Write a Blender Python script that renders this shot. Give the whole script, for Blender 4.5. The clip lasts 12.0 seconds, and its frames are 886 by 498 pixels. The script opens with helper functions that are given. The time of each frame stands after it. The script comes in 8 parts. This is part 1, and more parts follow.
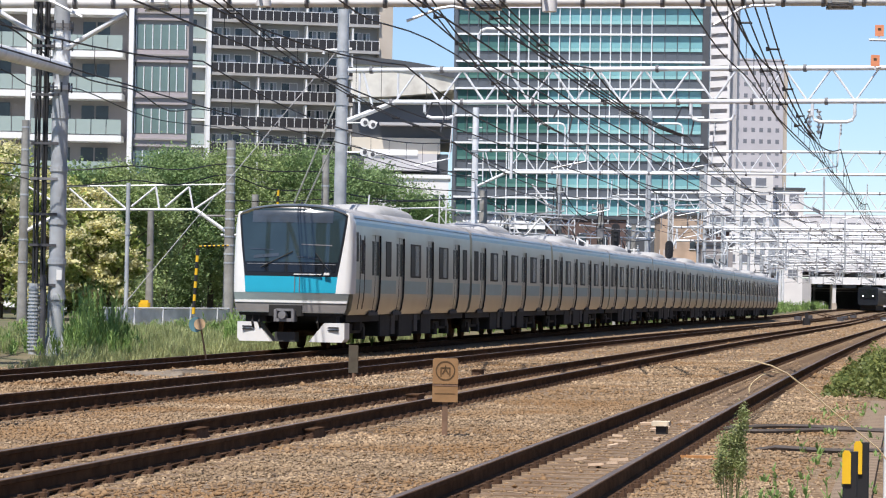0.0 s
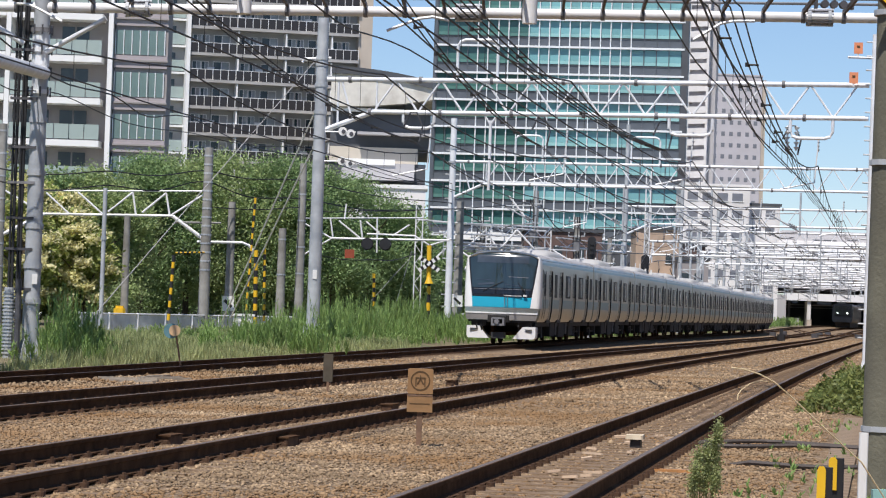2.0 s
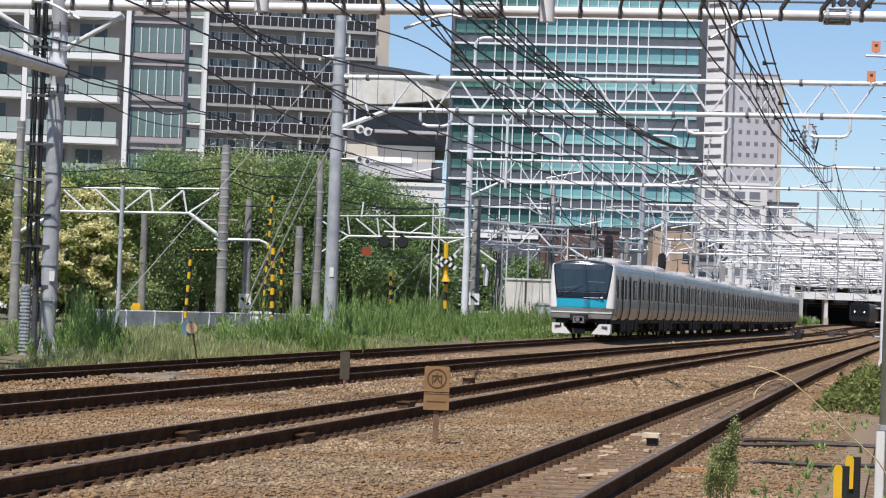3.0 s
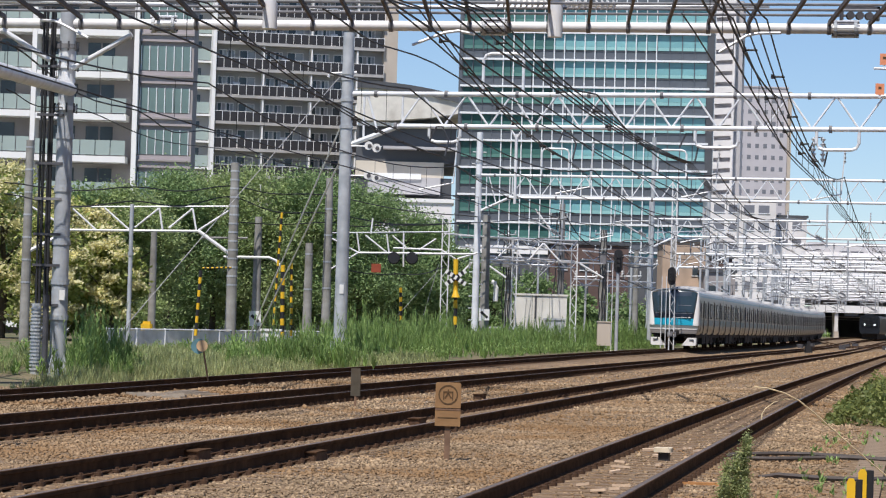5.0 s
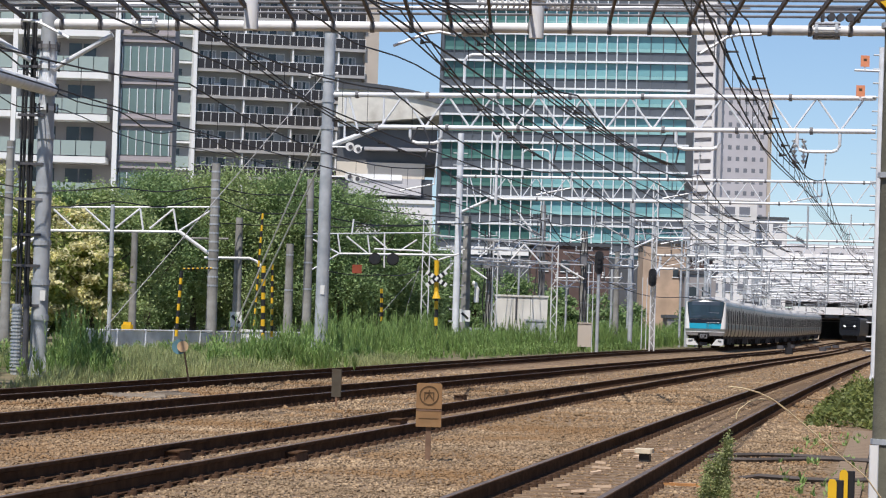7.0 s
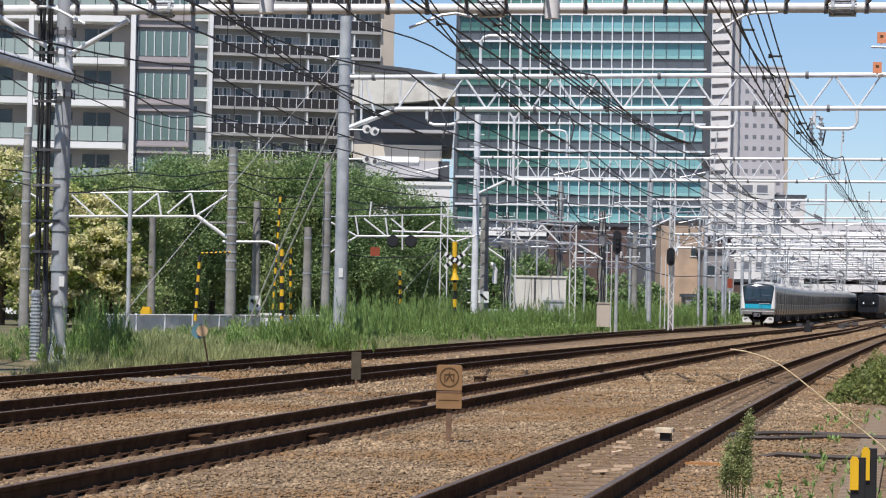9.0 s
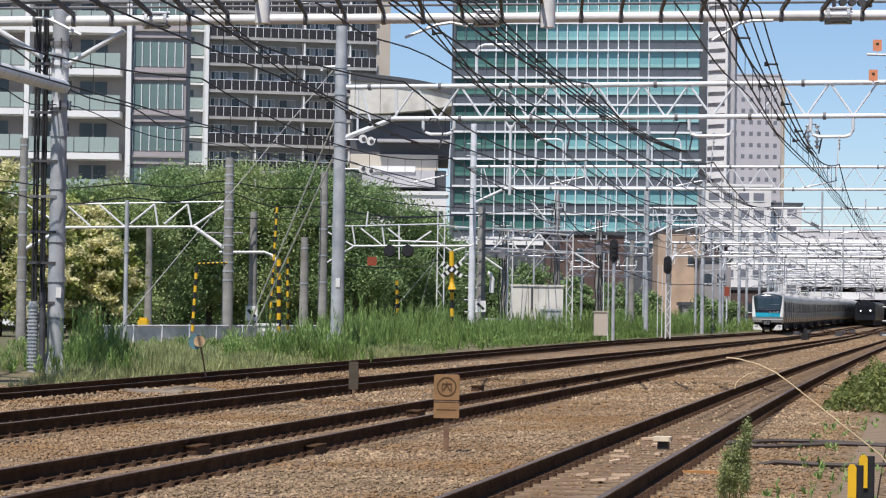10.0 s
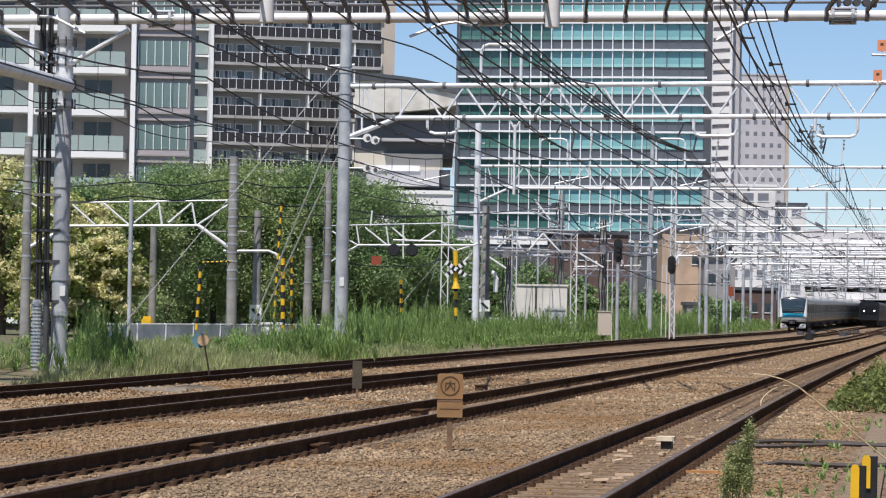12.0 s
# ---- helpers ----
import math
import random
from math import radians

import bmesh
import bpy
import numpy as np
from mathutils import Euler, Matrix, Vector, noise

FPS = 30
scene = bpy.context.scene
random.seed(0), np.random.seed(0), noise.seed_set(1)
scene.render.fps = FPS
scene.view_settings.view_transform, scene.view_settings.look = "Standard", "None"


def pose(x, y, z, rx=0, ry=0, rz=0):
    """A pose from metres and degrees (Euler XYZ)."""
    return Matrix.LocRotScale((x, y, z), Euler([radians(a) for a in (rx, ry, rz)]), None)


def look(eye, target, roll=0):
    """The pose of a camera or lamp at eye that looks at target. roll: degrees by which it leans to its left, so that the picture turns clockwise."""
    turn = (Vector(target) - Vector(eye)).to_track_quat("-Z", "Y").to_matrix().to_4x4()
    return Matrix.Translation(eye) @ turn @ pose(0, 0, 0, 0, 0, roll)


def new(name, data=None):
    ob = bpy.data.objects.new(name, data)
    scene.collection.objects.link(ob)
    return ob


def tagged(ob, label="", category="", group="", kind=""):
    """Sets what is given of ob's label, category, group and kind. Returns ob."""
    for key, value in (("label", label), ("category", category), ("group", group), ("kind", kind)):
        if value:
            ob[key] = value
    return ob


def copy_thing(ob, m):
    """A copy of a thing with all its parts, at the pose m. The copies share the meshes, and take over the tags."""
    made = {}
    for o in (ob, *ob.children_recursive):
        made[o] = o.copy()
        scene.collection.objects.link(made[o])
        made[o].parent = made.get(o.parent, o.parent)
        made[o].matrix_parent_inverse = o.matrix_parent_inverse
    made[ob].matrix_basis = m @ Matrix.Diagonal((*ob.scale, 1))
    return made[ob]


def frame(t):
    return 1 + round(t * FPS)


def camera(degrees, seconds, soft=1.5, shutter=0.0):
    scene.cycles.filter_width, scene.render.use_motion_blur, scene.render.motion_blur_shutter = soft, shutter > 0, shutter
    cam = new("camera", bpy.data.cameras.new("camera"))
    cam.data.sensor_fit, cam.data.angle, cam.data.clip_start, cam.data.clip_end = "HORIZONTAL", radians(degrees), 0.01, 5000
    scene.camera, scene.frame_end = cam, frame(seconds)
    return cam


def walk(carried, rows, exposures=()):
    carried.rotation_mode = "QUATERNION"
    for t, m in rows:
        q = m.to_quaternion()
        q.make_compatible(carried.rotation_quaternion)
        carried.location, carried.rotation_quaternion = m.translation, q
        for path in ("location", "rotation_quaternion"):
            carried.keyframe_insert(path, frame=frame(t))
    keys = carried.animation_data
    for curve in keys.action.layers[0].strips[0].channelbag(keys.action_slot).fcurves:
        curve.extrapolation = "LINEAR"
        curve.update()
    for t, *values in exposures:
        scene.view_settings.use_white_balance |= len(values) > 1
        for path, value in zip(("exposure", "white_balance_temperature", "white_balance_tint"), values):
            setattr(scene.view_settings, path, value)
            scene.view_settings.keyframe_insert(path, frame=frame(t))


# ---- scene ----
# A railway seen through a long lens from beside the near track: four tracks, a commuter train that runs away
# round a faint bend, catenary gantries, weeds, trees and city buildings behind.

# ---- camera: held by hand in one place ----
cam = camera(16.77, 12.0, 1.15)
EYE_Z = 1.33


def hand(yaw, pitch, roll, dx=0.0, dz=0.0):
    """Camera pose: yaw to the right and pitch upwards in degrees, roll clockwise in the picture."""
    eye = Vector((dx, 0, EYE_Z + dz))
    a, b = radians(yaw), radians(pitch)
    aim = eye + Vector((math.sin(a) * math.cos(b), math.cos(a) * math.cos(b), math.sin(b)))
    return look(eye, aim, roll)


walk(cam, [
    (0.0, hand(-0.0159, 0.9429, 1.093, 0.026, 0.006)),
    (0.5, hand(0.1563, 0.8793, 1.461, 0.023, -0.003)),
    (1.0, hand(0.0613, 0.9876, 1.350, 0.013, -0.005)),
    (1.5, hand(0.5098, 1.1954, 1.723, 0.009, -0.001)),
    (2.0, hand(0.4376, 1.1563, 1.993, 0.014, 0.002)),
    (2.5, hand(0.1566, 1.0620, 2.157, 0.015, 0.001)),
    (4.5, hand(0.0656, 1.3919, 1.912, 0.010, 0.002)),
    (5.0, hand(-0.0746, 1.4036, 1.674, 0.008, 0.003)),
    (5.5, hand(-0.1902, 1.4951, 1.406, 0.019, 0.002)),
    (6.0, hand(0.2889, 1.6915, 1.528, 0.016, 0.003)),
    (6.5, hand(0.3135, 1.5843, 1.653, 0.008, 0.004)),
    (7.0, hand(0.2918, 1.4363, 1.748, 0.003, -0.001)),
    (9.0, hand(-0.0398, 1.0764, 1.122, -0.005, 0.0)),
    (9.5, hand(-0.1477, 1.2377, 0.864, -0.003, 0.0)),
    (10.0, hand(0.0167, 1.2566, 0.865, -0.004, 0.001)),
    (10.5, hand(-0.0020, 1.2070, 0.871, 0.001, 0.001)),
    (11.0, hand(0.0393, 1.2480, 1.066, 0.001, -0.003)),
    (11.5, hand(0.0716, 1.2956, 1.011, -0.002, -0.005)),
    (12.0, hand(-0.0626, 1.2418, 1.001, 0.0, 0.001)),
], exposures=[(0.0, 0.31, 6530, 12.5), (0.6, 0.23, 6530, 12.5), (1.6, 0.08, 6530, 12.5), (12.0, 0.02, 6530, 12.5)])

# ---- light: high summer sun behind the camera's left shoulder, hazy sky ----
SUN_FROM = Vector((-0.17, -0.45, 0.87)).normalized()
world = bpy.data.worlds.new("sky")
scene.world = world
world.use_nodes = True
wn = world.node_tree.nodes
sky = wn.new("ShaderNodeTexSky")
sky.sky_type, sky.sun_disc = "NISHITA", False
sky.sun_elevation = math.asin(SUN_FROM.z)
sky.sun_rotation = math.atan2(SUN_FROM.x, SUN_FROM.y)
sky.dust_density, sky.air_density, sky.ozone_density, sky.altitude = 0.9, 1.0, 5.0, 2200
wn["Background"].inputs["Strength"].default_value = 0.113
world.node_tree.links.new(sky.outputs["Color"], wn["Background"].inputs["Color"])
sun = new("sun", bpy.data.lights.new("sun", "SUN"))
sun.data.energy, sun.data.angle, sun.data.color = 4.7, radians(0.6), (1.0, 0.95, 0.88)
sun.matrix_world = look(SUN_FROM * 100, (0, 0, 0))


# ---- materials ----
def mat(name, colour, rough=0.6, metal=0.0, spread=0.15, size=6.0, bump=0.0, bump_size=40.0, stain=None, stain_at=0.55,
        spec=0.5, per=0.0):
    """A node material: colour varied at two scales, stains of a second colour, grain in relief.
    per: how far pieces differ from one another."""
    m = bpy.data.materials.new(name)
    m.use_nodes = True
    n, l = m.node_tree.nodes, m.node_tree.links
    b = n["Principled BSDF"]
    b.inputs["Roughness"].default_value, b.inputs["Metallic"].default_value = rough, metal
    b.inputs["Specular IOR Level"].default_value = spec
    co = n.new("ShaderNodeTexCoord")
    a = n.new("ShaderNodeTexNoise")
    a.inputs["Scale"].default_value, a.inputs["Detail"].default_value = size, 6
    l.new(co.outputs["Object"], a.inputs["Vector"])
    g = n.new("ShaderNodeTexNoise")
    g.inputs["Scale"].default_value, g.inputs["Detail"].default_value = size * 0.13, 3
    l.new(co.outputs["Object"], g.inputs["Vector"])
    ramp = n.new("ShaderNodeMapRange")
    ramp.inputs["From Min"].default_value, ramp.inputs["From Max"].default_value = 0.3, 0.7
    ramp.inputs["To Min"].default_value, ramp.inputs["To Max"].default_value = 1 - spread, 1 + spread
    l.new(a.outputs["Fac"], ramp.inputs["Value"])
    big = n.new("ShaderNodeMapRange")
    big.inputs["From Min"].default_value, big.inputs["From Max"].default_value = 0.3, 0.7
    big.inputs["To Min"].default_value, big.inputs["To Max"].default_value = 1 - spread * 0.6, 1 + spread * 0.6
    l.new(g.outputs["Fac"], big.inputs["Value"])
    mul = n.new("ShaderNodeMath")
    mul.operation = "MULTIPLY"
    l.new(ramp.outputs[0], mul.inputs[0])
    l.new(big.outputs[0], mul.inputs[1])
    last = mul.outputs[0]
    if per:
        geo = n.new("ShaderNodeNewGeometry")
        pr = n.new("ShaderNodeMapRange")
        pr.inputs["To Min"].default_value, pr.inputs["To Max"].default_value = 1 - per, 1 + per
        l.new(geo.outputs["Random Per Island"], pr.inputs["Value"])
        mp = n.new("ShaderNodeMath")
        mp.operation = "MULTIPLY"
        l.new(last, mp.inputs[0])
        l.new(pr.outputs[0], mp.inputs[1])
        last = mp.outputs[0]
    mix = n.new("ShaderNodeMix")
    mix.data_type = "RGBA"
    mix.blend_type = "MULTIPLY"
    mix.inputs[0].default_value = 1.0
    mix.inputs[6].default_value = (*colour, 1)
    l.new(last, mix.inputs[7])
    out = mix.outputs[2]
    if stain:
        s = n.new("ShaderNodeTexNoise")
        s.inputs["Scale"].default_value, s.inputs["Detail"].default_value = size * 0.35, 8
        l.new(co.outputs["Object"], s.inputs["Vector"])
        sr = n.new("ShaderNodeMapRange")
        sr.inputs["From Min"].default_value, sr.inputs["From Max"].default_value = stain_at - 0.08, stain_at + 0.12
        l.new(s.outputs["Fac"], sr.inputs["Value"])
        sm = n.new("ShaderNodeMix")
        sm.data_type = "RGBA"
        l.new(sr.outputs[0], sm.inputs[0])
        l.new(out, sm.inputs[6])
        sm.inputs[7].default_value = (*stain, 1)
        out = sm.outputs[2]
    l.new(out, b.inputs["Base Color"])
    if bump:
        bn = n.new("ShaderNodeTexNoise")
        bn.inputs["Scale"].default_value, bn.inputs["Detail"].default_value = bump_size, 4
        l.new(co.outputs["Object"], bn.inputs["Vector"])
        bp = n.new("ShaderNodeBump")
        bp.inputs["Strength"].default_value = bump
        bp.inputs["Distance"].default_value = 0.02
        l.new(bn.outputs["Fac"], bp.inputs["Height"])
        l.new(bp.outputs[0], b.inputs["Normal"])
    return m


def leaf_mat(name, colour, colour_b, shine=0.45, patch=0.9):
    """Foliage: leaves differ one by one between two greens, and let some light through."""
    m = bpy.data.materials.new(name)
    m.use_nodes = True
    n, l = m.node_tree.nodes, m.node_tree.links
    b = n["Principled BSDF"]
    b.inputs["Roughness"].default_value = shine
    b.inputs["Specular IOR Level"].default_value = 0.3
    geo = n.new("ShaderNodeNewGeometry")
    mix = n.new("ShaderNodeMix")
    mix.data_type = "RGBA"
    l.new(geo.outputs["Random Per Island"], mix.inputs[0])
    mix.inputs[6].default_value, mix.inputs[7].default_value = (*colour, 1), (*colour_b, 1)
    co = n.new("ShaderNodeTexCoord")
    drift = n.new("ShaderNodeTexNoise")
    drift.inputs["Scale"].default_value, drift.inputs["Detail"].default_value = patch, 3
    l.new(co.outputs["Object"], drift.inputs["Vector"])
    span = n.new("ShaderNodeMapRange")
    span.inputs["From Min"].default_value, span.inputs["From Max"].default_value = 0.3, 0.7
    span.inputs["To Min"].default_value, span.inputs["To Max"].default_value = 0.66, 1.25
    l.new(drift.outputs["Fac"], span.inputs["Value"])
    tone = n.new("ShaderNodeMix")
    tone.data_type, tone.blend_type = "RGBA", "MULTIPLY"
    tone.inputs[0].default_value = 1.0
    l.new(mix.outputs[2], tone.inputs[6])
    l.new(span.outputs[0], tone.inputs[7])
    l.new(tone.outputs[2], b.inputs["Base Color"])
    tr = n.new("ShaderNodeBsdfTranslucent")
    l.new(tone.outputs[2], tr.inputs["Color"])
    ms = n.new("ShaderNodeMixShader")
    ms.inputs[0].default_value = 0.4
    l.new(b.outputs[0], ms.inputs[1])
    l.new(tr.outputs[0], ms.inputs[2])
    l.new(ms.outputs[0], n["Material Output"].inputs["Surface"])
    return m


def glow(name, colour, strength):
    m = bpy.data.materials.new(name)
    m.use_nodes = True
    b = m.node_tree.nodes["Principled BSDF"]
    b.inputs["Base Color"].default_value = (*colour, 1)
    b.inputs["Emission Color"].default_value, b.inputs["Emission Strength"].default_value = (*colour, 1), strength
    return m


def ballast_mat():
    """Crushed stone: cells of different browns and greys, gaps darkened in the colour as shade, rust in drifts."""
    m = bpy.data.materials.new("ballast")
    m.use_nodes = True
    n, l = m.node_tree.nodes, m.node_tree.links
    b = n["Principled BSDF"]
    b.inputs["Roughness"].default_value = 0.9
    b.inputs["Specular IOR Level"].default_value = 0.2
    co = n.new("ShaderNodeTexCoord")
    v = n.new("ShaderNodeTexVoronoi")
    v.inputs["Scale"].default_value = 15
    l.new(co.outputs["Object"], v.inputs["Vector"])
    r = n.new("ShaderNodeValToRGB")
    el = r.color_ramp.elements
    el[0].color, el[1].color = (0.18, 0.115, 0.07, 1), (0.45, 0.34, 0.235, 1)
    e = el.new(0.5)
    e.color = (0.30, 0.215, 0.135, 1)
    sep = n.new("ShaderNodeSeparateColor")
    l.new(v.outputs["Color"], sep.inputs[0])
    l.new(sep.outputs[0], r.inputs[0])
    # gap shade put into the colour: darker away from each cell's centre
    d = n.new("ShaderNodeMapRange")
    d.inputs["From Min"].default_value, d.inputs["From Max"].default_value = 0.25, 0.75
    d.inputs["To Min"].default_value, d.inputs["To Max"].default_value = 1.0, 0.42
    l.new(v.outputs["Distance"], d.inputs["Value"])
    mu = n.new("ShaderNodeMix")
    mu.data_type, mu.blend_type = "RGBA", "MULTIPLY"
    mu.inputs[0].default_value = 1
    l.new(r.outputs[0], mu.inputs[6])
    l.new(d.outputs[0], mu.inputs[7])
    w = n.new("ShaderNodeTexNoise")
    w.inputs["Scale"].default_value, w.inputs["Detail"].default_value = 0.35, 4
    l.new(co.outputs["Object"], w.inputs["Vector"])
    wr = n.new("ShaderNodeMapRange")
    wr.inputs["From Min"].default_value, wr.inputs["From Max"].default_value = 0.42, 0.62
    wr.inputs["To Max"].default_value = 0.5
    l.new(w.outputs["Fac"], wr.inputs["Value"])
    mx = n.new("ShaderNodeMix")
    mx.data_type = "RGBA"
    l.new(wr.outputs[0], mx.inputs[0])
    l.new(mu.outputs[2], mx.inputs[6])
    mx.inputs[7].default_value = (0.31, 0.21, 0.12, 1)
    l.new(mx.outputs[2], b.inputs["Base Color"])
    bp = n.new("ShaderNodeBump")
    bp.inputs["Strength"].default_value, bp.inputs["Distance"].default_value = 0.9, 0.04
    bp.invert = True
    l.new(v.outputs["Distance"], bp.inputs["Height"])
    l.new(bp.outputs[0], b.inputs["Normal"])
    return m


BALLAST = ballast_mat()
STONE = mat("loose_stone", (0.36, 0.265, 0.17), 0.95, 0, 0.30, 0.9, 0.3, 60, stain=(0.28, 0.175, 0.092), stain_at=0.50, spec=0.08, per=0.34)
EARTH = mat("earth", (0.17, 0.14, 0.08), 0.95, 0, 0.3, 1.5, 0.5, 12, stain=(0.08, 0.11, 0.04))
RAIL_RUST = mat("rail_rust", (0.085, 0.049, 0.029), 0.95, 0.0, 0.3, 5, 0.3, 60, spec=0.05)
RAIL_TOP = mat("rail_head", (0.24, 0.18, 0.14), 0.5, 0.6, 0.2, 4, spec=0.4)
CONCRETE = mat("concrete", (0.27, 0.20, 0.135), 0.9, 0, 0.2, 5, 0.3, 50, stain=(0.19, 0.125, 0.075), stain_at=0.5)
POLE_CONCRETE = mat("pole_concrete", (0.31, 0.305, 0.285), 0.9, 0, 0.18, 3, 0.2, 40, stain=(0.18, 0.17, 0.15))
CLIP = mat("clip_rust", (0.095, 0.052, 0.03), 0.85, 0.2, 0.3, 20, 0.2)
GALV = mat("galvanised_steel", (0.80, 0.82, 0.84), 0.45, 0.12, 0.10, 3, 0.1, 30, stain=(0.64, 0.66, 0.69), stain_at=0.6)
GALV_DULL = mat("dull_galvanised_steel", (0.48, 0.505, 0.525), 0.55, 0.12, 0.12, 3, 0.1, 30, stain=(0.30, 0.33, 0.37))
WHITE_TUBE = mat("white_painted_tube", (0.80, 0.80, 0.80), 0.45, 0.0, 0.06, 2, stain=(0.62, 0.62, 0.61), stain_at=0.62)
STEEL_DARK = mat("dark_steel", (0.10, 0.10, 0.11), 0.6, 0.4, 0.2, 4)
CLAMP = mat("weathered_clamp", (0.20, 0.20, 0.21), 0.7, 0.1, 0.2, 4)
# rung colour darkened to carry the shadow between the tubes
RUNG = mat("shaded_rung", (0.12, 0.10, 0.09), 0.8, 0.1, 0.25, 3)
POLE_OLD = mat("old_pole_concrete", (0.155, 0.15, 0.11), 0.9, 0, 0.15, 4, 0.3, 40, stain=(0.11, 0.105, 0.08))
RUSTY = mat("rusty_brown_steel", (0.20, 0.12, 0.075), 0.8, 0.1, 0.25, 6, 0.2)
WIRE = mat("weathered_wire", (0.030, 0.031, 0.034), 0.6, 0.3, 0.2, 3)
WIRE_PALE = mat("bare_stay_wire", (0.74, 0.74, 0.72), 0.5, 0.1, 0.1, 3)
PORCELAIN = mat("white_porcelain", (0.78, 0.77, 0.74), 0.2, 0, 0.05, 10)
STAINLESS = mat("stainless_body", (0.535, 0.545, 0.50), 0.30, 0.9, 0.05, 1.2, 0.02, 30)
ROOF_GREY = mat("roof_grey", (0.42, 0.42, 0.43), 0.7, 0.1, 0.12, 2, stain=(0.32, 0.31, 0.30))
BAND_BLUE = mat("light_blue_band", (0.013, 0.36, 0.52), 0.35, 0, 0.04, 2)
BAND_SIDE = mat("blue_side_band", (0.30, 0.44, 0.49), 0.35, 0.75, 0.05, 2)
SCREEN_GLASS = mat("windscreen_glass", (0.026, 0.044, 0.049), 0.04, 0, 0.15, 1.5, spec=1.0)
GLASS_BLACK = mat("black_glass", (0.012, 0.014, 0.018), 0.06, 0, 0.1, 2, spec=0.6)
GLASS_SIDE = mat("tinted_side_glass", (0.035, 0.040, 0.040), 0.35, 0, 0.25, 0.9, spec=0.03)
MASK_BLACK = mat("black_panel", (0.012, 0.012, 0.014), 0.3, 0, 0.1, 2)
TRAIN_WHITE = mat("white_corner", (0.80, 0.80, 0.78), 0.3, 0, 0.03, 3, stain=(0.66, 0.64, 0.60), stain_at=0.66)
UNDER = mat("under_floor", (0.022, 0.021, 0.020), 0.8, 0.1, 0.3, 3)
ROOF_PALE = mat("pale_roof_cover", (0.47, 0.47, 0.46), 0.6, 0.0, 0.10, 2, stain=(0.46, 0.45, 0.43))
GLASS_DAYLIT = mat("daylit_side_glass", (0.16, 0.19, 0.18), 0.08, 0, 0.25, 0.9, spec=0.5)
SCREEN_SHEEN = mat("screen_sheen", (0.055, 0.068, 0.085), 0.15, 0, 0.2, 2.0, spec=0.8)
LOWER_GREY = mat("dusty_lower_sheet", (0.27, 0.255, 0.24), 0.6, 0.3, 0.12, 2.0)
UNDER_GREY = mat("under_floor_box", (0.05, 0.05, 0.05), 0.7, 0.1, 0.2, 3)
RUBBER = mat("rubber", (0.02, 0.02, 0.02), 0.7, 0, 0.1, 5)
WOOD_SIGN = mat("faded_brown_board", (0.31, 0.175, 0.075), 0.7, 0, 0.14, 5, stain=(0.24, 0.125, 0.05))
SIGN_INK = mat("brown_ink", (0.10, 0.055, 0.02), 0.7, 0, 0.1, 8)
YELLOW = mat("yellow_paint", (0.80, 0.48, 0.02), 0.5, 0, 0.08, 8)
BLACK_PAINT = mat("black_paint", (0.02, 0.02, 0.022), 0.5, 0, 0.1, 8)
ORANGE = mat("orange_plate", (0.80, 0.30, 0.15), 0.5, 0, 0.06, 4)
WHITE_PAINT = mat("white_paint", (0.78, 0.78, 0.76), 0.5, 0, 0.06, 3)
RED_PAINT = mat("red_paint", (0.30, 0.065, 0.03), 0.5, 0, 0.1, 3)
STRAW = mat("dry_straw", (0.74, 0.59, 0.36), 0.8, 0, 0.15, 10)


